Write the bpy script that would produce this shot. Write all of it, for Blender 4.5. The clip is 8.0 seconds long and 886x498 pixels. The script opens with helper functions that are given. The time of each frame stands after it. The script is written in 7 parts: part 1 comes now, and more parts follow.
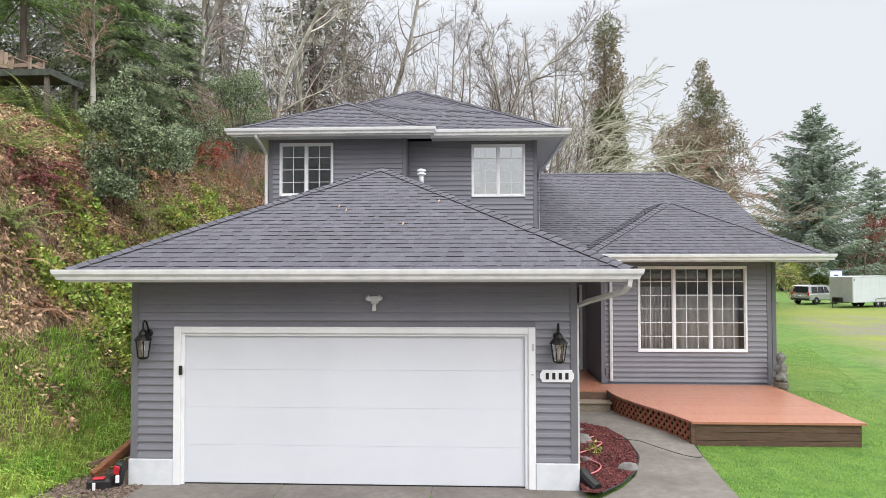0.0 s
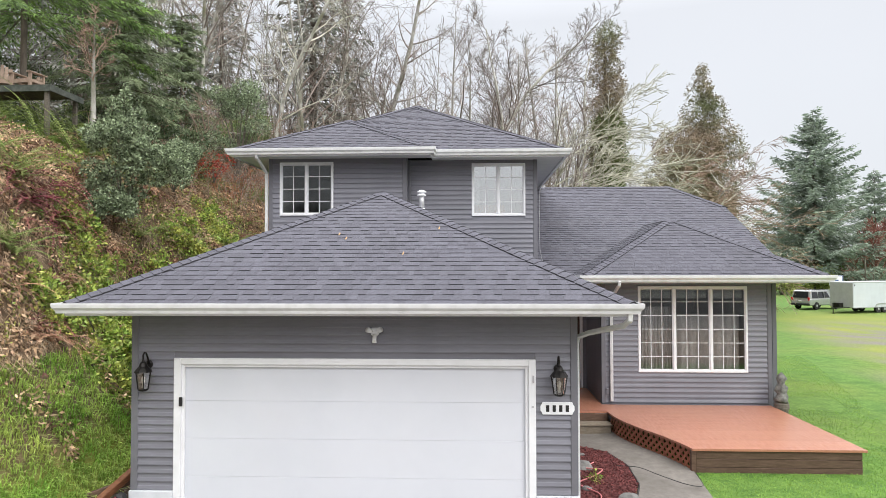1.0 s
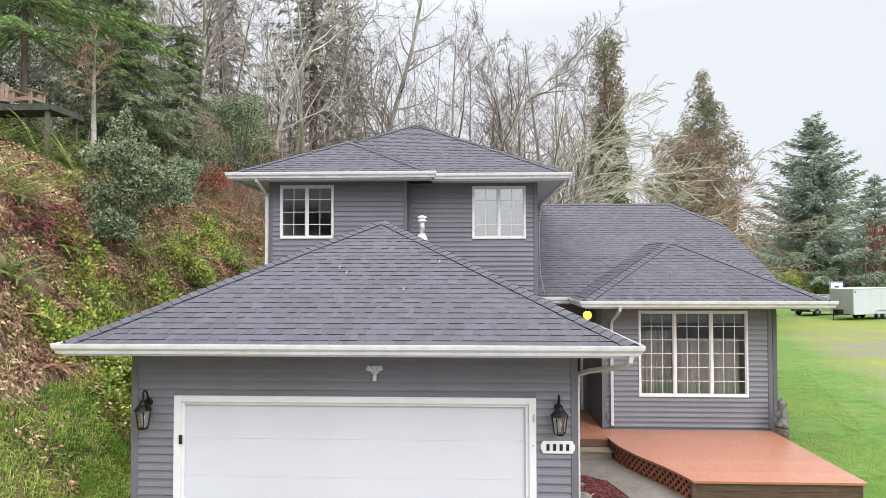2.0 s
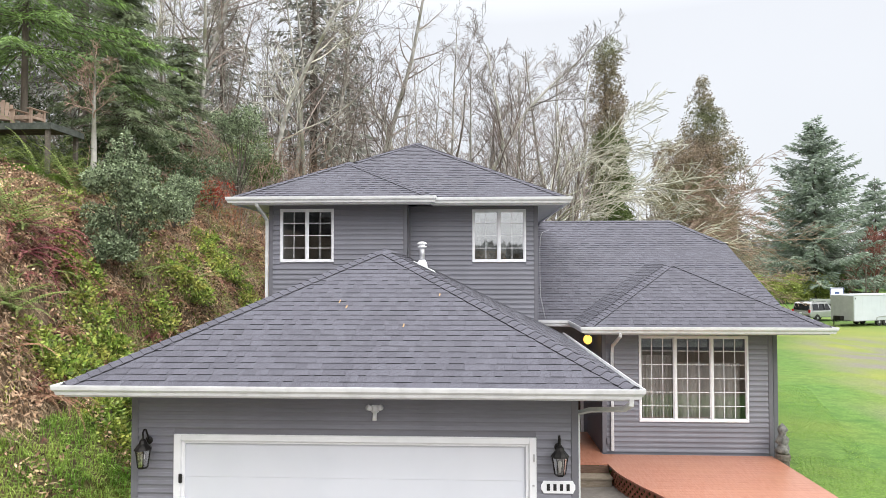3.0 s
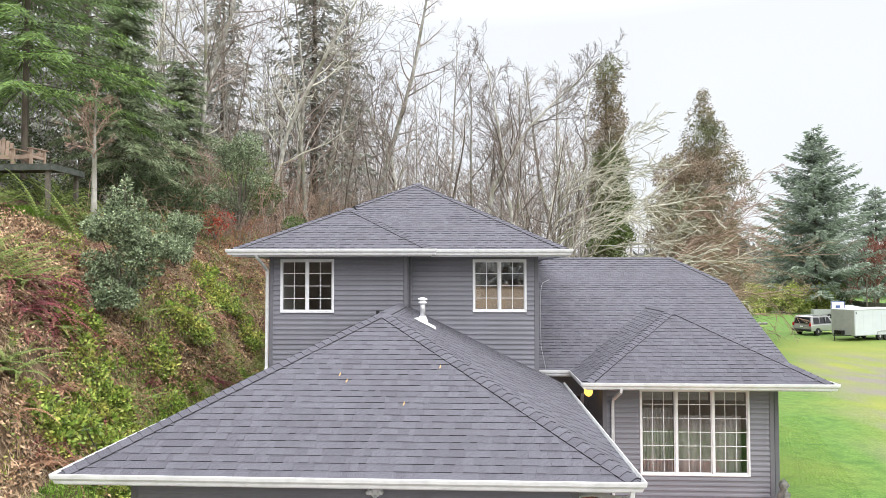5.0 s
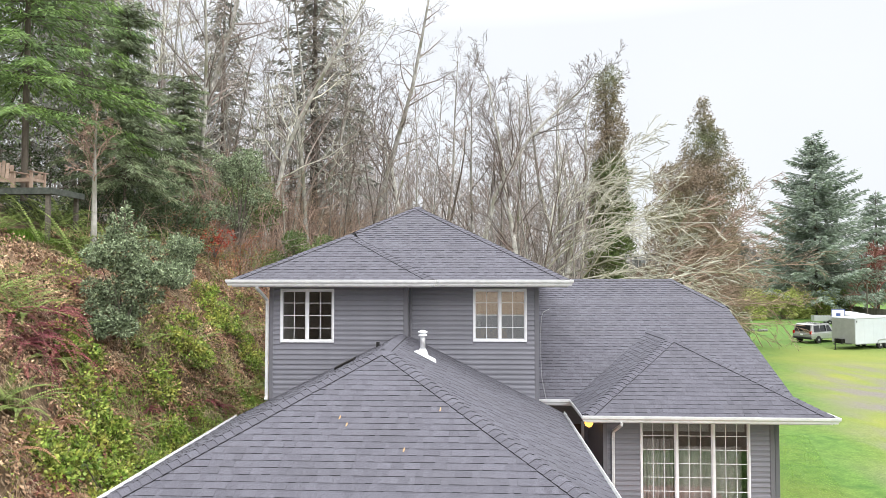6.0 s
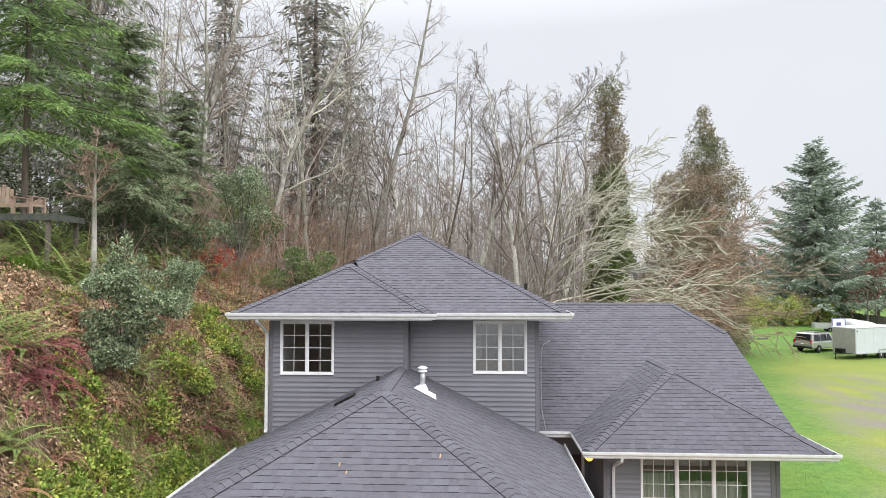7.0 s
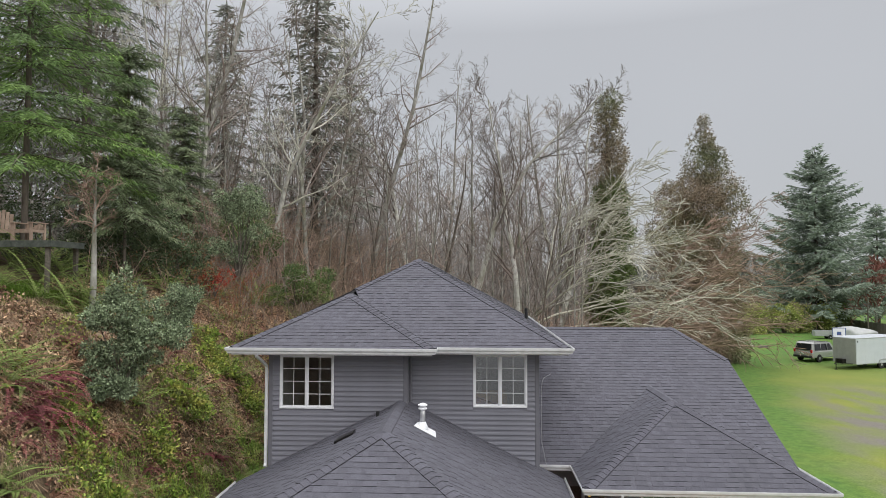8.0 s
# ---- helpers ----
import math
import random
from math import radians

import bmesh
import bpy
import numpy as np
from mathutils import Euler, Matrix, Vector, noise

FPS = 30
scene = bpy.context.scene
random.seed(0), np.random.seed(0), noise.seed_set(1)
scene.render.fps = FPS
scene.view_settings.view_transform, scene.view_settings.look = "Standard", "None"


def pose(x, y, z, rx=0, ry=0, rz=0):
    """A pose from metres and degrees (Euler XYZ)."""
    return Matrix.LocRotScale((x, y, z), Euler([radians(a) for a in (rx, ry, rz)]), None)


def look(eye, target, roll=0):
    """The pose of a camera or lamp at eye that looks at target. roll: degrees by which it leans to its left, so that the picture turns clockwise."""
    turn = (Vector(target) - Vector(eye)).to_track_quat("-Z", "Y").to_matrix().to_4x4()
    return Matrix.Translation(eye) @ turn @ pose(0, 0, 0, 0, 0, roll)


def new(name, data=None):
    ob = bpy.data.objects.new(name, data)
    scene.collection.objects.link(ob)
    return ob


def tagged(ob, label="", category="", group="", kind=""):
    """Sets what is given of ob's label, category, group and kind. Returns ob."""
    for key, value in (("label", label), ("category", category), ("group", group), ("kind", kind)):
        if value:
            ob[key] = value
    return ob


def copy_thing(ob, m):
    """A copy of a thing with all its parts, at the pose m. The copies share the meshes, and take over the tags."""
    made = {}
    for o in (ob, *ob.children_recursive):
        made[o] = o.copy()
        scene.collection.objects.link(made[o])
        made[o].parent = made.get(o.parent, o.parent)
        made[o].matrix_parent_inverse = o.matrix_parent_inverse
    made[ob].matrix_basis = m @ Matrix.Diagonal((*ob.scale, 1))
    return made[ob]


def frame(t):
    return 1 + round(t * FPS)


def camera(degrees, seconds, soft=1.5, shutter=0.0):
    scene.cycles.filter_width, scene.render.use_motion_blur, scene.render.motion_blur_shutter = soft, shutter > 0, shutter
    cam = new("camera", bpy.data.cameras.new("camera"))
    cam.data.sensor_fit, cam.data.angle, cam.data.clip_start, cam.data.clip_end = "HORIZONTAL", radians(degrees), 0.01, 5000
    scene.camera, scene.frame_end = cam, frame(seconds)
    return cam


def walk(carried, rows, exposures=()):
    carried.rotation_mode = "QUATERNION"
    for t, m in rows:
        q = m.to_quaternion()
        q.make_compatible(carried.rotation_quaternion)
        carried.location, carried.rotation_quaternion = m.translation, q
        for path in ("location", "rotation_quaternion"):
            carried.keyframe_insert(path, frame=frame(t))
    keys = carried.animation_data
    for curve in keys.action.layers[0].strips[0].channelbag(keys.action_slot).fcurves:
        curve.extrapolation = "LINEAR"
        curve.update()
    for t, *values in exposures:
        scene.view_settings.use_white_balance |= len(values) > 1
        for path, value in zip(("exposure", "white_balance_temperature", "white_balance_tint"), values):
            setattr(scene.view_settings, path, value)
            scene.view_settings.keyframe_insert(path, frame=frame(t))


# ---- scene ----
cam = camera(68.0, 8.0, soft=0.5)
# seconds, height of the eye, rise of the view over 2 m, roll
PATH = [
    (0.0, 3.098, 0.052, -0.1), (0.5, 3.303, 0.053, -0.1), (1.0, 3.530, 0.055, -0.1), (1.5, 3.784, 0.057, -0.08),
    (3.0, 4.584, 0.061, -0.06), (3.5, 4.852, 0.063, -0.05), (4.0, 5.132, 0.065, -0.04), (4.5, 5.410, 0.067, -0.03),
    (6.0, 6.376, 0.073, 0.02), (6.5, 6.722, 0.076, 0.05), (7.0, 7.089, 0.079, 0.08), (7.5, 7.459, 0.082, 0.12), (8.0, 7.826, 0.085, 0.15),
]
EXPOSURES = [(0.0, 0.36), (1.5, 0.42), (3.0, 0.48), (4.5, 0.56), (6.0, 0.57), (6.5, 0.53), (7.0, 0.37), (7.5, 0.03), (8.0, -0.29)]
walk(cam, [(t, look((0.158, 0.075 - 0.006 * t, z), (0.158 - 0.0895 - 0.0006 * t, 2.073 - 0.006 * t, z + up), roll)) for t, z, up, roll in PATH], EXPOSURES)

# ---------------- sky and sun: a bright overcast ----------------
world = bpy.data.worlds.new("overcast_sky")
scene.world = world
world.use_nodes = True
wt = world.node_tree
wt.nodes.clear()
w_out = wt.nodes.new("ShaderNodeOutputWorld")
w_bg = wt.nodes.new("ShaderNodeBackground")
w_sky = wt.nodes.new("ShaderNodeTexSky")
w_sky.sky_type = "NISHITA"
w_sky.sun_disc = False
w_sky.sun_elevation = radians(38)
w_sky.sun_rotation = radians(142)
w_sky.dust_density = 4.0
w_coord = wt.nodes.new("ShaderNodeTexCoord")
w_sep = wt.nodes.new("ShaderNodeSeparateXYZ")
w_ramp = wt.nodes.new("ShaderNodeValToRGB")
w_ramp.color_ramp.elements[0].position, w_ramp.color_ramp.elements[0].color = 0.0, (0.61, 0.63, 0.665, 1)
w_ramp.color_ramp.elements[1].position, w_ramp.color_ramp.elements[1].color = 0.42, (0.63, 0.645, 0.68, 1)
w_e = w_ramp.color_ramp.elements.new(1.0)
w_e.color = (0.85, 0.85, 0.85, 1)
w_noise = wt.nodes.new("ShaderNodeTexNoise")
w_noise.inputs["Scale"].default_value = 2.2
w_noise.inputs["Detail"].default_value = 4
w_cloud = wt.nodes.new("ShaderNodeMapRange")
w_cloud.inputs["To Min"].default_value, w_cloud.inputs["To Max"].default_value = 0.93, 1.05
w_gain = wt.nodes.new("ShaderNodeMapRange")
w_gain.inputs["From Min"].default_value, w_gain.inputs["From Max"].default_value = 0.35, 1.0
w_gain.inputs["To Min"].default_value, w_gain.inputs["To Max"].default_value = 1.0, 3.9
w_mul = wt.nodes.new("ShaderNodeMath")
w_mul.operation = "MULTIPLY"
w_vec = wt.nodes.new("ShaderNodeVectorMath")
w_vec.operation = "SCALE"
w_mix = wt.nodes.new("ShaderNodeMix")
w_mix.data_type = "RGBA"
w_mix.inputs["Factor"].default_value = 0.012
wt.links.new(w_coord.outputs["Generated"], w_sep.inputs[0])
wt.links.new(w_coord.outputs["Generated"], w_noise.inputs["Vector"])
wt.links.new(w_sep.outputs["Z"], w_ramp.inputs[0])
wt.links.new(w_sep.outputs["Z"], w_gain.inputs["Value"])
wt.links.new(w_noise.outputs[0], w_cloud.inputs["Value"])
wt.links.new(w_gain.outputs[0], w_mul.inputs[0])
wt.links.new(w_cloud.outputs[0], w_mul.inputs[1])
wt.links.new(w_ramp.outputs[0], w_vec.inputs[0])
wt.links.new(w_mul.outputs[0], w_vec.inputs["Scale"])
wt.links.new(w_vec.outputs[0], w_mix.inputs["A"])
wt.links.new(w_sky.outputs[0], w_mix.inputs["B"])
wt.links.new(w_mix.outputs["Result"], w_bg.inputs["Color"])
w_bg.inputs["Strength"].default_value = 1.0
wt.links.new(w_bg.outputs[0], w_out.inputs[0])

sun = new("sun", bpy.data.lights.new("sun", "SUN"))
sun.data.energy, sun.data.angle, sun.data.color = 1.3, radians(40), (1.0, 0.97, 0.93)
sun.matrix_world = look((38, -38, 45), (0, 10, 0))


# ---------------- materials ----------------
def surf(name, a, b, scale=6.0, rough=0.7, bump=0.0, bscale=60.0, metal=0.0, rand=0.0, island=0.0, c=None, cscale=1.2, camount=0.5, spec=0.4, stretch=(1, 1, 1), trans=0.0):
    """Two colours mixed by grain, an optional third in larger patches, a spread by object or island, and relief."""
    m = bpy.data.materials.new(name)
    m.use_nodes = True
    nt = m.node_tree
    p = nt.nodes["Principled BSDF"]
    p.inputs["Roughness"].default_value = rough
    p.inputs["Metallic"].default_value = metal
    p.inputs["Specular IOR Level"].default_value = spec
    co = nt.nodes.new("ShaderNodeTexCoord")
    mp = nt.nodes.new("ShaderNodeMapping")
    mp.inputs["Scale"].default_value = stretch
    nt.links.new(co.outputs["Object"], mp.inputs["Vector"])
    n = nt.nodes.new("ShaderNodeTexNoise")
    n.inputs["Scale"].default_value, n.inputs["Detail"].default_value, n.inputs["Roughness"].default_value = scale, 6, 0.6
    nt.links.new(mp.outputs[0], n.inputs["Vector"])
    r = nt.nodes.new("ShaderNodeMapRange")
    r.inputs["From Min"].default_value, r.inputs["From Max"].default_value = 0.32, 0.68
    nt.links.new(n.outputs[0], r.inputs["Value"])
    mx = nt.nodes.new("ShaderNodeMix")
    mx.data_type = "RGBA"
    nt.links.new(r.outputs[0], mx.inputs["Factor"])
    mx.inputs["A"].default_value, mx.inputs["B"].default_value = (*a, 1), (*b, 1)
    col = mx.outputs["Result"]
    if c:
        n2 = nt.nodes.new("ShaderNodeTexNoise")
        n2.inputs["Scale"].default_value, n2.inputs["Detail"].default_value = cscale, 5
        nt.links.new(co.outputs["Object"], n2.inputs["Vector"])
        r2 = nt.nodes.new("ShaderNodeMapRange")
        r2.inputs["From Min"].default_value, r2.inputs["From Max"].default_value, r2.inputs["To Max"].default_value = 0.45, 0.7, camount
        nt.links.new(n2.outputs[0], r2.inputs["Value"])
        m2 = nt.nodes.new("ShaderNodeMix")
        m2.data_type = "RGBA"
        nt.links.new(r2.outputs[0], m2.inputs["Factor"])
        nt.links.new(col, m2.inputs["A"])
        m2.inputs["B"].default_value = (*c, 1)
        col = m2.outputs["Result"]
    for amount, node, out in ((rand, "ShaderNodeObjectInfo", "Random"), (island, "ShaderNodeNewGeometry", "Random Per Island")):
        if amount:
            oi = nt.nodes.new(node)
            rr = nt.nodes.new("ShaderNodeMapRange")
            rr.inputs["To Min"].default_value, rr.inputs["To Max"].default_value = 1 - amount, 1 + amount
            nt.links.new(oi.outputs[out], rr.inputs["Value"])
            hv = nt.nodes.new("ShaderNodeVectorMath")
            hv.operation = "SCALE"
            nt.links.new(col, hv.inputs[0])
            nt.links.new(rr.outputs[0], hv.inputs["Scale"])
            col = hv.outputs[0]
    nt.links.new(col, p.inputs["Base Color"])
    if bump:
        nb = nt.nodes.new("ShaderNodeTexNoise")
        nb.inputs["Scale"].default_value, nb.inputs["Detail"].default_value = bscale, 3
        nt.links.new(mp.outputs[0], nb.inputs["Vector"])
        bp = nt.nodes.new("ShaderNodeBump")
        bp.inputs["Strength"].default_value, bp.inputs["Distance"].default_value = bump, 0.01
        nt.links.new(nb.outputs[0], bp.inputs["Height"])
        nt.links.new(bp.outputs[0], p.inputs["Normal"])
    if trans:
        tr = nt.nodes.new("ShaderNodeBsdfTranslucent")
        nt.links.new(col, tr.inputs["Color"])
        ms = nt.nodes.new("ShaderNodeMixShader")
        ms.inputs[0].default_value = trans
        nt.links.new(p.outputs[0], ms.inputs[1])
        nt.links.new(tr.outputs[0], ms.inputs[2])
        nt.links.new(ms.outputs[0], nt.nodes["Material Output"].inputs["Surface"])
    return m


def glass(name, gloss, tint):
    m = bpy.data.materials.new(name)
    m.use_nodes = True
    nt = m.node_tree
    nt.nodes.clear()
    out = nt.nodes.new("ShaderNodeOutputMaterial")
    t = nt.nodes.new("ShaderNodeBsdfTransparent")
    t.inputs[0].default_value = (*tint, 1)
    g = nt.nodes.new("ShaderNodeBsdfGlossy")
    g.inputs["Roughness"].default_value = 0.02
    f = nt.nodes.new("ShaderNodeFresnel")
    f.inputs["IOR"].default_value = 1.5
    ad = nt.nodes.new("ShaderNodeMath")
    ad.operation, ad.use_clamp = "ADD", True
    ad.inputs[1].default_value = gloss
    nt.links.new(f.outputs[0], ad.inputs[0])
    mx = nt.nodes.new("ShaderNodeMixShader")
    nt.links.new(ad.outputs[0], mx.inputs[0])
    nt.links.new(t.outputs[0], mx.inputs[1])
    nt.links.new(g.outputs[0], mx.inputs[2])
    nt.links.new(mx.outputs[0], out.inputs[0])
    return m


def glow(name, col, strength):
    m = bpy.data.materials.new(name)
    m.use_nodes = True
    p = m.node_tree.nodes["Principled BSDF"]
    p.inputs["Base Color"].default_value = (*col, 1)
    p.inputs["Emission Color"].default_value = (*col, 1)
    p.inputs["Emission Strength"].default_value = strength
    return m


SIDING = surf("grey_siding", (0.174, 0.175, 0.205), (0.202, 0.203, 0.236), 14, 0.36, 0.08, 90, rand=0.06, spec=0.5, c=(0.138, 0.140, 0.164), cscale=0.7, camount=0.5, stretch=(0.3, 1, 2))
CORNER = surf("grey_corner_post", (0.145, 0.145, 0.166), (0.163, 0.163, 0.185), 8, 0.5, 0.05)
WHITE = surf("white_paint", (0.83, 0.84, 0.87), (0.77, 0.78, 0.81), 3, 0.45, 0.04, 30, c=(0.66, 0.67, 0.68), cscale=5, camount=0.25)
GUTTERW = surf("white_gutter", (0.76, 0.77, 0.78), (0.66, 0.67, 0.69), 2.2, 0.35, 0.03, 20, c=(0.42, 0.43, 0.42), cscale=6, camount=0.35, stretch=(1, 1, 3))
DOORW = surf("white_door_paint", (0.66, 0.685, 0.745), (0.63, 0.655, 0.715), 1.5, 0.4, 0.03, 120, c=(0.66, 0.67, 0.72), cscale=0.9, camount=0.4)
SOFFIT = surf("white_soffit", (0.66, 0.66, 0.67), (0.60, 0.60, 0.62), 3, 0.6)
SHINGLE = surf("asphalt_shingle", (0.060, 0.059, 0.072), (0.158, 0.156, 0.186), 75, 0.9, 0.6, 200, rand=0.11, island=0.11, c=(0.100, 0.099, 0.114), cscale=1.1, camount=0.5, spec=0.2)
# black asphalt edge, which also paints the shadow line under each course
SHEDGE = surf("shingle_edge_and_shadow", (0.022, 0.022, 0.025), (0.042, 0.042, 0.047), 60, 0.95)
ROOFBASE = surf("roof_underlay", (0.03, 0.03, 0.033), (0.05, 0.05, 0.052), 20, 0.95)
CONCRETE = surf("concrete", (0.155, 0.14, 0.125), (0.215, 0.195, 0.175), 9, 0.85, 0.2, 120, c=(0.10, 0.088, 0.075), cscale=1.3, camount=0.7)
FOUND = surf("painted_foundation", (0.60, 0.63, 0.68), (0.68, 0.70, 0.74), 6, 0.7, 0.15, 60, c=(0.45, 0.47, 0.49), cscale=4, camount=0.3)
DECKW = surf("red_brown_deck_stain", (0.35, 0.150, 0.095), (0.43, 0.200, 0.135), 5, 0.26, 0.08, 50, rand=0.05, c=(0.40, 0.19, 0.12), cscale=1.1, camount=0.5, stretch=(8, 1, 1))
TIMBER = surf("dark_brown_timber", (0.075, 0.042, 0.027), (0.13, 0.08, 0.055), 6, 0.7, 0.3, 40, rand=0.1, stretch=(1, 1, 6))
LATTICE = surf("red_brown_lattice", (0.26, 0.095, 0.05), (0.33, 0.13, 0.075), 8, 0.65, 0.2, 50)
STEPW = surf("weathered_step", (0.17, 0.14, 0.10), (0.25, 0.21, 0.165), 8, 0.8, 0.3, 50, stretch=(1, 4, 4))
OLDWOOD = surf("weathered_grey_wood", (0.085, 0.072, 0.058), (0.17, 0.15, 0.125), 9, 0.85, 0.4, 40, rand=0.15, stretch=(1, 1, 3))
GREENWOOD = surf("mossy_grey_beam", (0.055, 0.066, 0.055), (0.12, 0.13, 0.115), 8, 0.85, 0.3, 40, rand=0.1)
CHAIRW = surf("bare_cedar", (0.34, 0.25, 0.19), (0.45, 0.34, 0.27), 8, 0.8, 0.25, 40, rand=0.12)
BLACK = surf("black_metal", (0.012, 0.011, 0.011), (0.03, 0.028, 0.027), 20, 0.45, 0.1, 80, metal=0.6)
BLACKP = surf("black_plastic", (0.012, 0.012, 0.013), (0.025, 0.025, 0.026), 12, 0.5)
GALV = surf("grey_metal", (0.42, 0.42, 0.44), (0.52, 0.52, 0.54), 10, 0.4, metal=0.5)
DOORDARK = surf("dark_entry_door", (0.055, 0.035, 0.028), (0.085, 0.05, 0.038), 6, 0.5, 0.1, 40, stretch=(6, 1, 1))
ROOMW = surf("room_wall", (0.34, 0.335, 0.335), (0.40, 0.395, 0.39), 3, 0.9)
CURTAIN = surf("beige_curtain", (0.58, 0.52, 0.50), (0.66, 0.60, 0.58), 4, 0.9, trans=0.3)
BLIND = surf("white_blind", (0.72, 0.72, 0.70), (0.78, 0.78, 0.76), 4, 0.7)
CARD = surf("cardboard", (0.42, 0.27, 0.13), (0.5, 0.33, 0.17), 6, 0.85)
LAMPGLASS = glass("lantern_glass", 0.22, (0.75, 0.75, 0.74))
PANE = glass("window_glass", 0.0, (0.86, 0.89, 0.89))
PANEBIG = glass("picture_window_glass", 0.03, (0.88, 0.90, 0.90))
PANESKY = glass("coated_window_glass", 0.52, (0.86, 0.89, 0.89))
WARM = glow("porch_lamp_glow", (1.0, 0.58, 0.10), 1.5)
MULCH = surf("dark_red_mulch", (0.075, 0.018, 0.018), (0.15, 0.045, 0.042), 40, 0.9, 0.6, 60, island=0.4)
ROCK = surf("grey_rock", (0.13, 0.125, 0.12), (0.24, 0.235, 0.225), 7, 0.9, 0.6, 25)
GRAVEL = surf("brown_grey_gravel", (0.085, 0.055, 0.043), (0.23, 0.18, 0.15), 30, 0.9, 0.3, 60, island=0.45)
STATUE = surf("mossy_cast_stone", (0.07, 0.07, 0.065), (0.24, 0.24, 0.22), 12, 0.9, 0.5, 40)
PINK = surf("faded_pink_hose", (0.55, 0.16, 0.17), (0.65, 0.25, 0.25), 10, 0.6)
REDP = surf("red_plastic", (0.45, 0.015, 0.03), (0.55, 0.03, 0.05), 9, 0.5)
RUSTWOOD = surf("orange_brown_timber", (0.12, 0.045, 0.022), (0.24, 0.10, 0.045), 9, 0.7, 0.3, 40, stretch=(1, 1, 5))


# ---------------- mesh helpers ----------------
class Build:
    """Collects faces in world metres."""

    def __init__(self):
        self.v, self.f, self.tops = [], [], set()

    def poly(self, pts):
        k = len(self.v)
        self.v += [tuple(p) for p in pts]
        self.f.append(tuple(range(k, k + len(pts))))
        return self

    def box(self, x0, x1, y0, y1, z0, z1, m=None):
        k = len(self.v)
        pts = [Vector((x, y, z)) for z in (z0, z1) for y in (y0, y1) for x in (x0, x1)]
        self.v += [tuple(m @ p) if m else tuple(p) for p in pts]
        self.f += [tuple(k + i for i in q) for q in ((0, 2, 3, 1), (4, 5, 7, 6), (0, 1, 5, 4), (2, 6, 7, 3), (0, 4, 6, 2), (1, 3, 7, 5))]
        return self

    def prism(self, pts, off):
        """A slab: polygon pts pushed by the vector off."""
        k, n = len(self.v), len(pts)
        off = Vector(off)
        self.v += [tuple(p) for p in pts] + [tuple(Vector(p) + off) for p in pts]
        self.f += [tuple(range(k + n - 1, k - 1, -1)), tuple(range(k + n, k + 2 * n))]
        self.f += [(k + i, k + (i + 1) % n, k + n + (i + 1) % n, k + n + i) for i in range(n)]
        return self

    def tube(self, pts, radii, sides=8, cap=True):
        pts = [Vector(p) for p in pts]
        if not hasattr(radii, "__len__"):
            radii = [radii] * len(pts)
        k = len(self.v)
        side = None
        for i, p in enumerate(pts):
            d = (pts[min(i + 1, len(pts) - 1)] - pts[max(i - 1, 0)]).normalized()
            if side is None:
                side = d.orthogonal().normalized()
            side = (side - d * side.dot(d)).normalized()
            up = d.cross(side)
            for s in range(sides):
                a = 2 * math.pi * s / sides
                self.v.append(tuple(p + (side * math.cos(a) + up * math.sin(a)) * radii[i]))
        for i in range(len(pts) - 1):
            for s in range(sides):
                a, b = k + i * sides + s, k + i * sides + (s + 1) % sides
                self.f.append((a, b, b + sides, a + sides))
        if cap:
            self.f.append(tuple(range(k + sides - 1, k - 1, -1)))
            e = k + (len(pts) - 1) * sides
            self.f.append(tuple(range(e, e + sides)))
        return self

    def lathe(self, base, prof, sides=12):
        """Turned shape: prof is (radius, height) pairs above base."""
        b = Vector(base)
        k = len(self.v)
        for r, h in prof:
            for s in range(sides):
                a = 2 * math.pi * s / sides
                self.v.append((b.x + r * math.cos(a), b.y + r * math.sin(a), b.z + h))
        for i in range(len(prof) - 1):
            for s in range(sides):
                p, q = k + i * sides + s, k + i * sides + (s + 1) % sides
                self.f.append((p, q, q + sides, p + sides))
        self.f.append(tuple(range(k + sides - 1, k - 1, -1)))
        e = k + (len(prof) - 1) * sides
        self.f.append(tuple(range(e, e + sides)))
        return self

    def sweep(self, path, prof):
        """A profile of (outward, up) pairs swept along a plan path of (x, y, z); outward is to the right of the path."""
        k, n = len(self.v), len(prof)
        P = [Vector(p) for p in path]
        for i, p in enumerate(P):
            dirs = []
            if i:
                dirs.append((P[i] - P[i - 1]).to_2d().normalized())
            if i < len(P) - 1:
                dirs.append((P[i + 1] - P[i]).to_2d().normalized())
            nr = [Vector((d.y, -d.x)) for d in dirs]
            o = sum(nr, Vector((0, 0)))
            o = o / o.dot(nr[0])
            for d, h in prof:
                self.v.append((p.x + o.x * d, p.y + o.y * d, p.z + h))
        for i in range(len(P) - 1):
            for j in range(n):
                a, b = k + i * n + j, k + i * n + (j + 1) % n
                self.f.append((a, b, b + n, a + n))
        self.f.append(tuple(range(k + n - 1, k - 1, -1)))
        e = k + (len(P) - 1) * n
        self.f.append(tuple(range(e, e + n)))
        return self

    def rock(self, c, r, seed, sub=2, squash=0.7):
        bm = bmesh.new()
        bmesh.ops.create_icosphere(bm, subdivisions=sub, radius=1.0)
        k = len(self.v)
        for v in bm.verts:
            d = 1 + 0.35 * noise.noise(v.co * 1.3 + Vector((seed * 7.1, seed, 0)))
            self.v.append((c[0] + v.co.x * r[0] * d, c[1] + v.co.y * r[1] * d, c[2] + v.co.z * r[2] * d * squash))
        for f in bm.faces:
            self.f.append(tuple(k + v.index for v in f.verts))
        bm.free()
        return self


BASES = {}


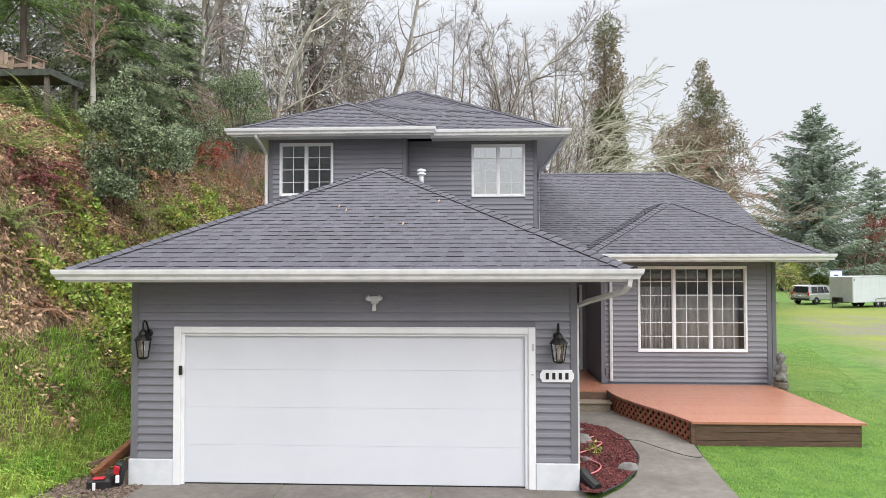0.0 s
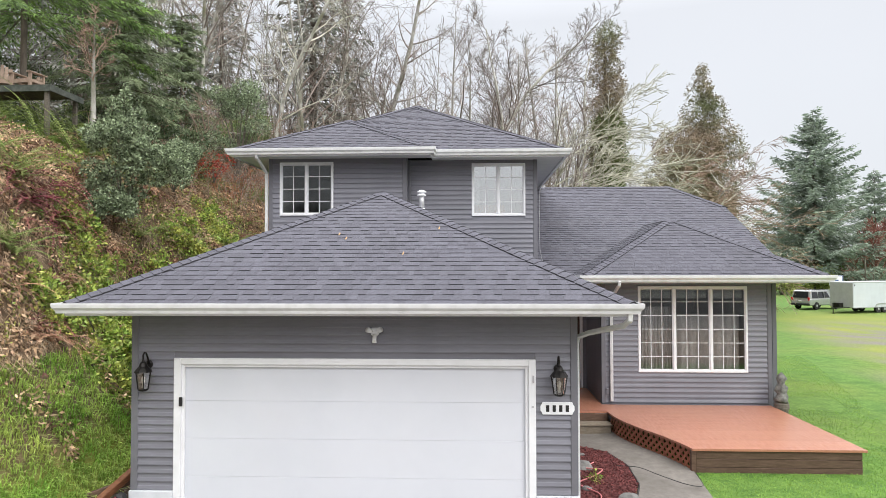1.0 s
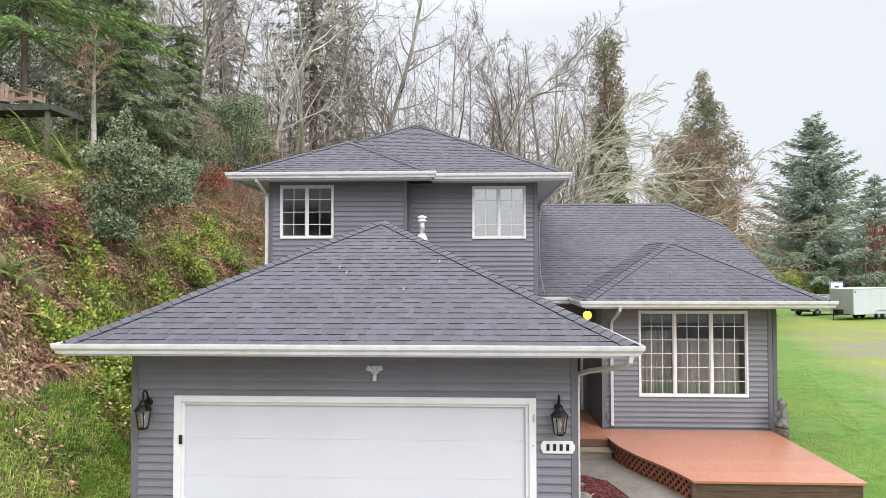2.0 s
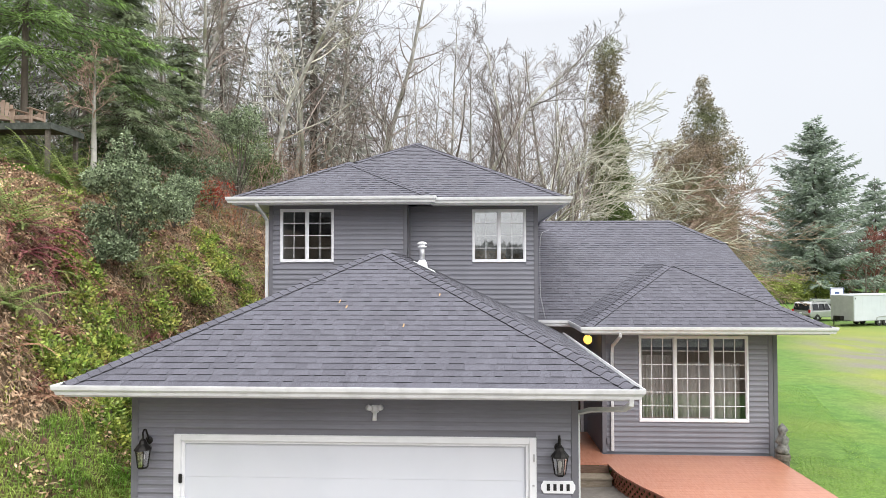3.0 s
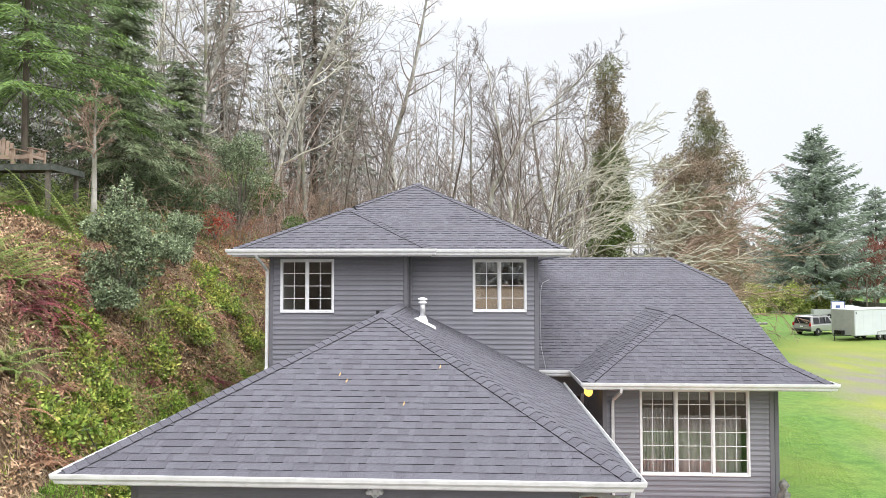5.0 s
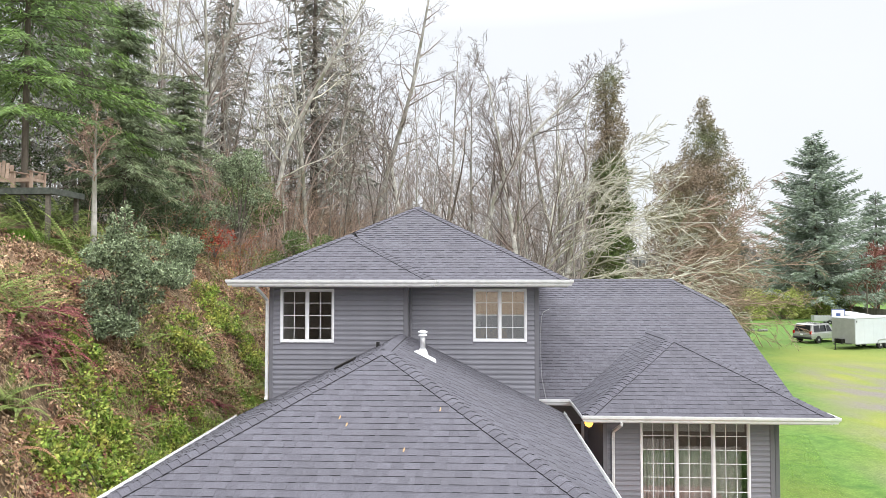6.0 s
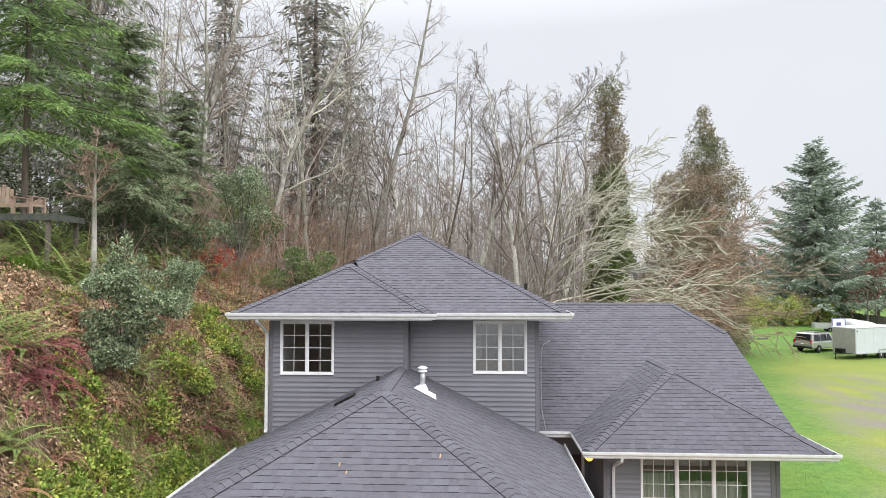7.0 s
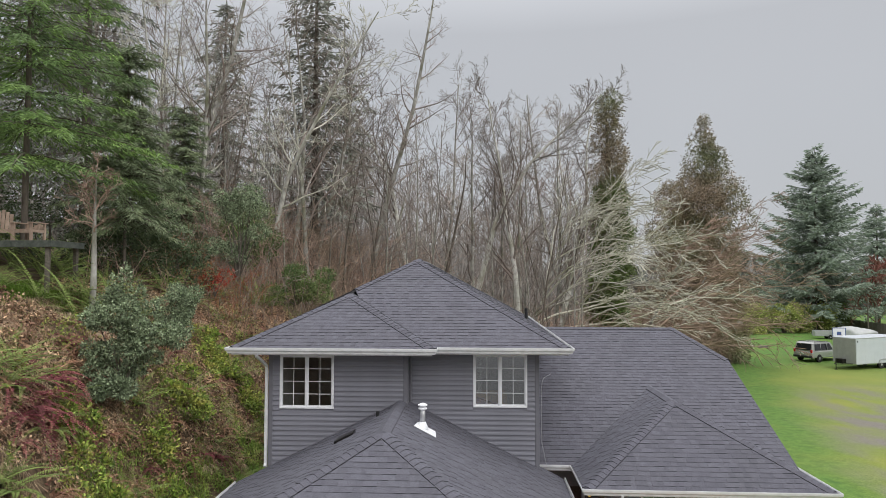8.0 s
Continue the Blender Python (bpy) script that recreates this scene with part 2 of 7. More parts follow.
def thing(name, base, label, category, group="", kind=""):
    ob = new(name)
    ob.location = base
    ob.empty_display_size = 0.2
    BASES[ob.name] = Vector(base)
    return tagged(ob, label, category, group, kind)


def solid(name, b, material, base=(0, 0, 0), bevel=0.0, smooth=False):
    base = Vector(base)
    me = bpy.data.meshes.new(name)
    me.from_pydata([tuple(Vector(p) - base) for p in b.v], [], b.f)
    if bevel:
        bm = bmesh.new()
        bm.from_mesh(me)
        bmesh.ops.remove_doubles(bm, verts=bm.verts, dist=1e-5)
        bmesh.ops.recalc_face_normals(bm, faces=bm.faces)
        es = [e for e in bm.edges if e.is_manifold and e.calc_face_angle(0) > 0.5]
        bmesh.ops.bevel(bm, geom=es, offset=bevel, segments=1, affect="EDGES")
        bm.to_mesh(me)
        bm.free()
    if smooth:
        me.shade_smooth()
    me.materials.append(material)
    me.update()
    ob = new(name, me)
    ob.location = base
    BASES[ob.name] = base
    return ob


def part(name, b, material, parent, label="", bevel=0.0, smooth=False, kind=""):
    base = BASES[parent.name]
    ob = solid(name, b, material, base, bevel, smooth)
    ob.parent = parent
    ob.location = (0, 0, 0)
    BASES[ob.name] = base
    return tagged(ob, label, kind=kind)


def placed(name, me, parent, m):
    """A piece on shared mesh data, at the world pose m."""
    ob = new(name, me)
    ob.parent = parent
    ob.matrix_basis = Matrix.Translation(-BASES[parent.name]) @ m
    return ob


def lone(name, b, material, base, label, category, bevel=0.0, smooth=False, group="", kind=""):
    return tagged(solid(name, b, material, base, bevel, smooth), label, category, group, kind)


# ---------------- the house ----------------
PITCH = 0.503
house = thing("house", (-1.5, 15.0, 0.0), "two-storey grey vinyl-sided house with white trim and dark shingled hip roofs", "house")
GY, UYL, UYR, LY = 9.32, 15.36, 15.75, 15.10      # planes of the front walls
GX0, GX1 = -4.72, 1.61
UX0, UX1, USTEP = -4.65, 1.70, -1.375
LX0, LX1 = 3.05, 6.82
GZ, UZ, LZ = 2.93, 6.10, 3.22                      # soffits
LAP = 0.115


def wall_box(name, *boxes):
    made = [part(name, Build().box(*q), SIDING, house) for q in boxes]
    return made[0]


garage_wall = wall_box("wall", (GX0, -4.10, GY, GY + 0.15, 0.0, GZ), (1.03, GX1, GY, GY + 0.15, 0.0, GZ), (-4.10, 1.03, GY, GY + 0.15, 2.24, GZ),
                       (GX0, GX0 + 0.15, GY + 0.15, UYL, 0.0, GZ), (GX1 - 0.15, GX1, GY + 0.15, 16.9, 0.0, GZ + 0.2))
upper_left_wall = wall_box("wall", (UX0, -4.39, UYL, UYL + 0.15, 2.6, UZ), (-3.10, USTEP, UYL, UYL + 0.15, 2.6, UZ), (-4.39, -3.10, UYL, UYL + 0.15, 2.6, 4.74),
                           (-4.39, -3.10, UYL, UYL + 0.15, 6.01, UZ), (UX0, UX0 + 0.15, UYL + 0.15, 26.7, 0.0, UZ), (USTEP - 0.15, USTEP, UYL + 0.15, UYR + 0.15, 2.6, UZ))
upper_right_wall = wall_box("wall", (USTEP, 0.135, UYR, UYR + 0.15, 2.6, UZ), (1.42, UX1, UYR, UYR + 0.15, 2.6, UZ), (0.135, 1.42, UYR, UYR + 0.15, 2.6, 4.74),
                            (0.135, 1.42, UYR, UYR + 0.15, 6.01, UZ), (UX1 - 0.15, UX1, UYR + 0.15, 26.7, 0.0, UZ), (UX0 + 0.15, UX1 - 0.15, 26.55, 26.7, 0.0, UZ))
living_wall = wall_box("wall", (LX0, 3.87, LY, LY + 0.15, 0.0, LZ), (6.295, LX1, LY, LY + 0.15, 0.0, LZ), (3.87, 6.295, LY, LY + 0.15, 0.0, 1.155),
                       (3.87, 6.295, LY, LY + 0.15, 3.095, LZ), (LX0, LX0 + 0.15, LY + 0.15, 17.6, 0.0, LZ + 0.3), (LX1 - 0.12, 7.06, LY + 0.3, LY + 0.45, 0.0, LZ),
                       (6.91, 7.06, LY + 0.45, 27.3, 0.0, LZ), (UX1, 6.91, 27.15, 27.3, 0.0, LZ))
entry_wall = wall_box("wall", (GX1, 1.95, 17.0, 17.15, 0.0, 3.4), (2.90, LX0, 17.0, 17.15, 0.0, 3.4), (1.95, 2.90, 17.0, 17.15, 2.55, 3.4))
gable = Build().prism([(7.06, 16.6, LZ), (7.06, 27.3, LZ), (7.06, 23.6, 5.3), (7.06, 20.5, 5.3)], (-0.12, 0, 0))
part("gable", gable, SIDING, house)

lap_meshes = {}


def lap_board(parent, x0, x1, y, z, h=LAP):
    """One siding course on a wall that faces the street."""
    key = (round(x1 - x0, 3), round(h, 3))
    if key not in lap_meshes:
        L = x1 - x0
        prof = [(0.0, 0.0), (-0.022, 0.002), (-0.024, 0.014), (-0.013, h * 0.5), (-0.010, h * 0.54), (-0.004, h), (0.0, h)]
        b = Build()
        b.v = [(x, d, zz) for x in (0.0, L) for d, zz in prof]
        n = len(prof)
        b.f = [(i, i + 1, n + i + 1, n + i) for i in range(n - 1)] + [tuple(range(n - 1, -1, -1)), tuple(range(n, 2 * n))]
        me = bpy.data.meshes.new("siding_board")
        me.from_pydata(b.v, [], b.f)
        me.materials.append(SIDING)
        lap_meshes[key] = me
    return placed("siding_board", lap_meshes[key], parent, pose(x0, y, z))


def lap_wall(parent, x0, x1, y, z0, z1, openings=()):
    z = z0
    while z < z1 - 0.02:
        h = min(LAP, z1 - z)
        spans = [(x0, x1)]
        for ox0, ox1, oz0, oz1 in openings:
            if z + h > oz0 + 0.02 and z < oz1 - 0.02:
                spans = [s for a, b in spans for s in ((a, min(b, ox0)), (max(a, ox1), b)) if s[1] - s[0] > 0.02]
        for a, b in spans:
            lap_board(parent, a, b, y, z, h)
        z += LAP


# corner posts and trims
def post(x, y, z0, z1, w=0.10):
    part("corner_post", Build().box(x - w / 2, x + w / 2, y - 0.028, y + 0.07, z0, z1), CORNER, house, bevel=0.006)


for x, y, z0, z1 in ((GX0 + 0.05, GY, 0.37, GZ), (GX1 - 0.05, GY, 0.37, GZ), (UX0 + 0.05, UYL, 2.7, UZ), (USTEP - 0.05, UYL, 4.6, UZ), (UX1 - 0.05, UYR, 2.9, UZ),
                     (LX0 + 0.05, LY, 0.46, LZ), (LX1 - 0.05, LY, 0.46, LZ), (7.01, LY + 0.3, 0.3, LZ)):
    post(x, y, z0, z1)
part("corner_post", Build().box(USTEP + 0.002, USTEP + 0.05, UYR - 0.05, UYR - 0.002, 4.4, UZ), CORNER, house, bevel=0.006)
for x0, x1 in ((GX0 - 0.015, -4.10), (1.03, GX1 + 0.015)):
    part("foundation", Build().box(x0, x1, GY - 0.05, GY + 0.1, -0.1, 0.365), FOUND, house, "pale blue-grey painted foundation", bevel=0.008)
part("ledger", Build().box(GX0 + 0.1, GX1 - 0.1, GY - 0.022, GY, GZ - 0.10, GZ), CORNER, house, bevel=0.004)

# garage door
gd = part("garage_door", Build().box(-3.99, 0.92, GY + 0.075, GY + 0.11, 0.0, 2.15), DOORW, house, "white panelled overhead garage door")
for i in range(4):
    z0 = 0.02 + i * 0.535
    p = Build().box(-3.97, 0.90, GY + 0.045, GY + 0.08, z0, z0 + 0.5335)
    pn = part("panel", p, DOORW, gd, bevel=0.003)
part("door_seal", Build().box(-3.97, 0.90, GY + 0.04, GY + 0.075, -0.005, 0.018), BLACKP, gd, "black rubber seal")
for x0, x1, z0, z1 in ((-4.10, -4.0, 0.0, 2.24), (0.93, 1.03, 0.0, 2.24), (-4.0, 0.93, 2.15, 2.24)):
    part("door_trim", Build().box(x0, x1, GY - 0.035, GY + 0.12, z0, z1), WHITE, house, bevel=0.006)
for x0, x1, z0, z1 in ((-4.0, -3.955, 0.0, 2.15), (0.885, 0.93, 0.0, 2.15), (-3.955, 0.885, 2.11, 2.15)):
    part("door_stop", Build().box(x0, x1, GY + 0.0, GY + 0.04, z0, z1), WHITE, house, bevel=0.004)


# ---- windows ----
def window(x0, x1, y, z0, z1, lights, cols, rows, pane, opening=0.0):
    """A white vinyl window: outer frame, sashes split by posts, thin grids, panes."""
    w = part("window", Build().box(x0, x1, y - 0.035, y + 0.05, z0, z0 + 0.045).box(x0, x1, y - 0.035, y + 0.05, z1 - 0.045, z1)
             .box(x0, x0 + 0.045, y - 0.034, y + 0.05, z0 + 0.045, z1 - 0.045).box(x1 - 0.045, x1, y - 0.034, y + 0.05, z0 + 0.045, z1 - 0.045), WHITE, house,
             "white vinyl window with thin grids", bevel=0.006)
    edges = [x0 + 0.045] + lights + [x1 - 0.045]
    for i in range(len(edges) - 1):
        a, b = edges[i], edges[i + 1]
        if i:
            part("mullion", Build().box(a - 0.027, a + 0.027, y - 0.03, y + 0.05, z0 + 0.045, z1 - 0.045), WHITE, w, bevel=0.006)
            a += 0.027
        if i < len(edges) - 2:
            b -= 0.027
        za, zb = z0 + 0.045, z1 - 0.045
        part("sash", Build().box(a, b, y - 0.012, y + 0.03, za, za + 0.028).box(a, b, y - 0.012, y + 0.03, zb - 0.028, zb)
             .box(a, a + 0.018, y - 0.012, y + 0.03, za + 0.028, zb - 0.028).box(b - 0.018, b, y - 0.012, y + 0.03, za + 0.028, zb - 0.028), WHITE, w, bevel=0.004)
        p = part("pane", Build().box(a + 0.02, b - 0.02, y + 0.004, y + 0.010, za + 0.02, zb - 0.02), pane, w)
        p.visible_shadow = False
        for c in range(1, cols):
            xx = a + (b - a) * c / cols
            part("muntin", Build().box(xx - 0.0065, xx + 0.0065, y - 0.004, y + 0.002, za + 0.028, zb - 0.028), WHITE, w)
        for r in range(1, rows):
            zz = za + (zb - za) * r / rows
            part("muntin", Build().box(a + 0.025, b - 0.025, y - 0.0035, y + 0.0015, zz - 0.0065, zz + 0.0065), WHITE, w)
    return w


window(-4.385, -3.11, UYL, 4.745, 6.005, [-3.75], 2, 4, PANE)
window(0.14, 1.415, UYR, 4.745, 6.005, [0.775], 2, 4, PANESKY)
window(3.875, 6.29, LY, 1.16, 3.09, [4.68, 5.49], 3, 6, PANEBIG)


# rooms behind the glass
def room(x0, x1, y0, y1, z0, z1):
    b = Build().box(x0 - 0.1, x0, y0, y1, z0, z1).box(x1, x1 + 0.1, y0, y1, z0, z1).box(x0, x1, y1, y1 + 0.1, z0, z1)
    part("room_wall", b, ROOMW, house)
    part("room_floor", Build().box(x0 - 0.1, x1 + 0.1, y0, y1 + 0.1, z0 - 0.1, z0), DECKW, house)
    part("room_ceiling", Build().box(x0 - 0.1, x1 + 0.1, y0, y1 + 0.1, z1, z1 + 0.05), ROOMW, house)


room(UX0 + 0.3, -1.6, UYL + 0.16, 19.0, 3.7, 6.08)
room(-1.1, UX1 - 0.27, UYR + 0.16, 19.4, 3.7, 6.08)
room(LX0 + 0.3, LX1 - 0.25, LY + 0.16, 19.5, 0.5, 3.2)


def curtain(name, x0, x1, y, z0, z1, material, label, folds=9):
    b = Build()
    n = folds * 6
    for i in range(n + 1):
        x = x0 + (x1 - x0) * i / n
        d = 0.03 * math.sin(i * math.pi / 3) + 0.012 * math.sin(i * 0.9)
        b.v += [(x, y + d, z0), (x, y + d * 0.6, z1)]
    b.f = [(2 * i, 2 * i + 2, 2 * i + 3, 2 * i + 1) for i in range(n)]
    ob = lone(name, b, material, ((x0 + x1) / 2, y, z0), label, "curtain", smooth=True)
    ob.modifiers.new("thickness", "SOLIDIFY").thickness = 0.004
    return ob


curtain("curtain", 3.95, 4.66, LY + 0.20, 0.62, 2.62, CURTAIN, "beige curtain hanging in folds behind the picture window")
curtain("curtain", 4.74, 6.20, LY + 0.22, 0.62, 2.45, CURTAIN, "beige curtain hanging in folds behind the picture window", 7)
curtain("curtain", 0.18, 0.34, UYR + 0.26, 4.3, 5.98, BLIND, "sheer white curtain drawn aside in the upstairs window", 6)
lone("cardboard_box", Build().box(0.2, 0.95, UYR + 0.2, UYR + 0.7, 3.7, 5.03), CARD, (0.57, UYR + 0.45, 3.7), "tall tan cardboard box standing inside the upstairs window", "box", bevel=0.01)
for a, b in ((3.93, 4.64), (4.73, 5.44), (5.53, 6.23)):
    bl = Build()
    for k in range(9):
        z = 3.02 - k * 0.026
        bl.poly([(a, LY + 0.12, z), (b, LY + 0.12, z), (b, LY + 0.14, z + 0.018), (a, LY + 0.14, z + 0.018)])
    lone("roller_blind", bl, BLIND, ((a + b) / 2, LY + 0.13, 2.8), "white slatted blind raised at the window head", "blind", group="blinds of the picture window")

# entry
door = part("entry_door", Build().box(1.97, 2.88, 17.04, 17.09, 0.46, 2.55), DOORDARK, house, "dark brown entry door", bevel=0.006)
for i in range(3):
    part("panel", Build().box(2.08, 2.77, 17.015, 17.045, 0.60 + i * 0.65, 1.12 + i * 0.65), DOORDARK, door, bevel=0.015)
part("handle", Build().lathe((2.80, 17.0, 1.42), [(0.01, -0.03), (0.03, -0.02), (0.03, 0.02), (0.01, 0.03)], 10), GALV, door, "brushed metal knob", smooth=True)
for a, b in ((1.90, 1.97), (2.88, 2.95)):
    part("door_casing", Build().box(a, b, 16.97, 17.1, 0.46, 2.62), WHITE, house, bevel=0.005)
porch_lamp = thing("porch_lamp", (2.78, 15.3, 2.95), "small lit yellow porch lamp hanging under the entry roof", "lamp")
part("globe", Build().lathe((2.78, 15.3, 2.86), [(0.02, 0.0), (0.07, 0.03), (0.10, 0.09), (0.09, 0.16), (0.05, 0.20)], 14), WARM, porch_lamp, "glowing yellow glass globe", smooth=True)
part("stem", Build().lathe((2.78, 15.3, 3.05), [(0.05, 0.0), (0.02, 0.02), (0.012, 0.04), (0.012, 0.12), (0.06, 0.14), (0.06, 0.155)], 10), BLACK, porch_lamp)

# ---- gutters, soffits ----
K_GUTTER = [(0.0, -0.135), (0.075, -0.135), (0.085, -0.095), (0.115, -0.06), (0.122, -0.02), (0.122, 0.0), (0.110, 0.0), (0.104, -0.02), (0.072, -0.105), (0.010, -0.115), (0.0, 0.0)]
FASCIA = [(0.0, -0.17), (0.0, 0.0), (-0.022, 0.0), (-0.022, -0.17)]
GE = (-5.285, 2.215, 8.62, 3.06)                   # garage roof edge: x0, x1, front y, z
UE = (-5.33, 2.30, 14.76, 15.12, -0.78, 6.225)     # upper: x0, x1, front of the left half, front of the right half, step, z
WE = (2.57, 7.71, 14.36, 16.15, 3.345)             # living room: x0, x1, front y, main front y, z


def gutter(path):
    g = part("gutter", Build().sweep(path, K_GUTTER), GUTTERW, house, "white aluminium gutter")
    part("fascia", Build().sweep(path, FASCIA), WHITE, g)


gz = GE[3]
gutter([(GE[0], UYL - 0.05, gz), (GE[0], GE[2], gz), (GE[1], GE[2], gz), (GE[1], 16.05, gz)])
uz = UE[5]
gutter([(UE[0], 27.4, uz), (UE[0], UE[2], uz), (UE[4], UE[2], uz), (UE[4], UE[3], uz), (UE[1], UE[3], uz), (UE[1], 27.4, uz)])
wz = WE[4]
gutter([(UX1 + 0.02, WE[3], wz), (WE[0], WE[3], wz), (WE[0], WE[2], wz), (WE[1], WE[2], wz), (WE[1], WE[3], wz)])


def soffit(*rects):
    for x0, x1, y0, y1, z in rects:
        part("soffit", Build().box(x0, x1, y0, y1, z, z + 0.012), SOFFIT, house)


soffit((GE[0] + .02, GE[1] - .02, GE[2] + .02, GY + .01, GZ - .012), (GE[0] + .02, GX0 + .01, GY + .01, UYL - .05, GZ - .012), (GX1 - .01, GE[1] - .02, GY + .01, 16.0, GZ - .012),
       (UE[0] + .02, UE[4] - .02, UE[2] + .02, UYL + .01, UZ - .012), (UE[4] - .02, UE[1] - .02, UE[3] + .02, UYR + .01, UZ - .012), (UX1 - .01, UE[1] - .02, UYR + .01, 27.3, UZ - .012),
       (UE[0] + .02, UX0 + .01, UYL + .01, 27.3, UZ - .012), (WE[0] + .02, WE[1] - .02, WE[2] + .02, LY + .01, LZ - .012), (WE[0] + .02, LX0 + .01, LY + .01, 16.1, LZ - .012),
       (LX1 - .01, WE[1] - .02, LY + .01, 16.3, LZ - .012), (GX1, LX0, 16.1, 17.0, 3.2))

# ---- downspouts ----


def downspout(pts, straps=()):
    d = part("downspout", Build().tube(pts, 0.042, 4), GUTTERW, house, "white square downspout", bevel=0.006)
    for x, y, z in straps:
        part("strap", Build().box(x - 0.05, x + 0.05, y - 0.04, y + 0.04, z, z + 0.025), GUTTERW, d)


downspout([(-4.75, 14.72, 6.10), (-4.75, 14.74, 6.03), (-4.70, 15.05, 5.86), (-4.68, 15.26, 5.74), (-4.68, 15.28, 5.60), (-4.68, 15.28, 3.5), (-4.68, 15.24, 3.42)])
downspout([(2.17, 8.58, 2.94), (2.17, 8.60, 2.85), (2.12, 8.75, 2.76), (1.80, 9.45, 2.60), (1.665, 9.63, 2.52), (1.655, 9.65, 2.40), (1.655, 9.65, 0.18), (1.70, 9.45, 0.10)])
downspout([(3.30, 14.30, 3.22), (3.30, 14.32, 3.14), (3.28, 14.75, 2.95), (3.27, 14.98, 2.86), (3.27, 15.03, 2.70), (3.27, 15.03, 0.52)])

# ---------------- roofs ----------------
EXPO, OVER = 0.143, 0.075
tab_meshes = {}


def clip(poly, lines):
    """Sutherland-Hodgman against a convex outline, counter-clockwise."""
    for i in range(len(lines)):
        a, b = lines[i], lines[(i + 1) % len(lines)]
        out = []
        for j in range(len(poly)):
            p, q = poly[j], poly[(j + 1) % len(poly)]
            sp = (b[0] - a[0]) * (p[1] - a[1]) - (b[1] - a[1]) * (p[0] - a[0])
            sq = (b[0] - a[0]) * (q[1] - a[1]) - (b[1] - a[1]) * (q[0] - a[0])
            if sp >= 0:
                out.append(p)
            if (sp >= 0) != (sq >= 0):
                t = sp / (sp - sq)
                out.append((p[0] + t * (q[0] - p[0]), p[1] + t * (q[1] - p[1])))
        poly = out
        if len(poly) < 3:
            return []
    return poly


def area(poly):
    return abs(sum(poly[i][0] * poly[(i + 1) % len(poly)][1] - poly[(i + 1) % len(poly)][0] * poly[i][1] for i in range(len(poly)))) / 2


rng = random.Random(5)
loose_tabs = [0]


def tab_solid(b, poly, v0, t, place):
    """A shingle tab: top tilted down to its butt edge, with skirts."""
    k, n = len(b.v), len(poly)
    for u, v in poly:
        h = t * (1 - 0.85 * min(1, max(0, (v - v0) / EXPO))) + 0.003
        b.v.append(tuple(place(u, v, h)))
    for u, v in poly:
        b.v.append(tuple(place(u, v, -0.004)))
    b.tops.add(len(b.f))
    b.f.append(tuple(range(k, k + n)))
    b.f += [(k + (i + 1) % n, k + i, k + n + i, k + n + (i + 1) % n) for i in range(n)]


def dark_edges(me):
    """Butt edges, the faces steep to the tab's top: black asphalt with the shadow line in its colour."""
    me.materials.append(SHEDGE)
    for p in me.polygons:
        if p.index in TOPS:
            continue
        p.material_index = 1


TOPS = set()


def roof_plane(roof, pts, singles=0):
    """A slab under courses of shingle tabs. pts: eave left, eave right, then round."""
    P = [Vector(p) for p in pts]
    u = (P[1] - P[0]).normalized()
    nrm = u.cross(P[2] - P[0]).normalized()
    v = nrm.cross(u)
    o = P[0]
    flat = [((p - o).dot(u), (p - o).dot(v)) for p in P]
    # the courses run on past the eave, over the gutter
    for i, j in ((0, -1), (1, 2)):
        (a, b), (c, d) = flat[i], flat[j]
        k = -OVER / (d - b)
        flat[i] = (a + (c - a) * k, b + (d - b) * k)
    part("deck", Build().prism([p - nrm * 0.012 for p in P], -nrm * 0.05), ROOFBASE, roof)
    rest = Build()
    vmax = max(q[1] for q in flat)
    umin, umax = min(q[0] for q in flat), max(q[0] for q in flat)
    frame_m = Matrix((u, v, nrm)).transposed().to_4x4()
    vv = -OVER
    while vv < vmax:
        uu = umin - rng.random() * 0.4
        tall = rng.random() < 0.5
        while uu < umax:
            w = rng.choice((0.10, 0.13, 0.16, 0.2, 0.24)) * (0.75 if tall else 1.0)
            t = rng.choice((0.005, 0.006)) if tall else rng.choice((0.011, 0.012, 0.013))
            tall = not tall if rng.random() < 0.85 else tall
            rect = [(uu, vv), (uu + w - 0.001, vv), (uu + w - 0.001, vv + EXPO), (uu, vv + EXPO)]
            cut = clip(rect, flat)
            if cut and area(cut) > 0.001:
                full = area(cut) > 0.999 * area(rect)
                if full and singles > 0:
                    singles -= 1
                    key = (round(w, 4), t)
                    if key not in tab_meshes:
                        tb = Build()
                        tab_solid(tb, [(0, 0), (w - 0.001, 0), (w - 0.001, EXPO), (0, EXPO)], 0, t, lambda a, b2, h: Vector((a, b2, h)))
                        me = bpy.data.meshes.new("shingle")
                        me.from_pydata(tb.v, [], tb.f)
                        me.materials.append(SHINGLE)
                        TOPS.clear()
                        TOPS.add(0)
                        dark_edges(me)
                        tab_meshes[key] = me
                    place_m = frame_m.copy()
                    place_m.translation = o + u * uu + v * vv
                    placed("shingle", tab_meshes[key], roof, place_m)
                else:
                    tab_solid(rest, cut, vv, t, lambda a, b2, h: o + u * a + v * b2 + nrm * h)
            uu += w
        vv += EXPO
    if rest.f:
        ob = part("shingles", rest, SHINGLE, roof, kind="stuff")
        TOPS.clear()
        TOPS.update(rest.tops)
        dark_edges(ob.data)


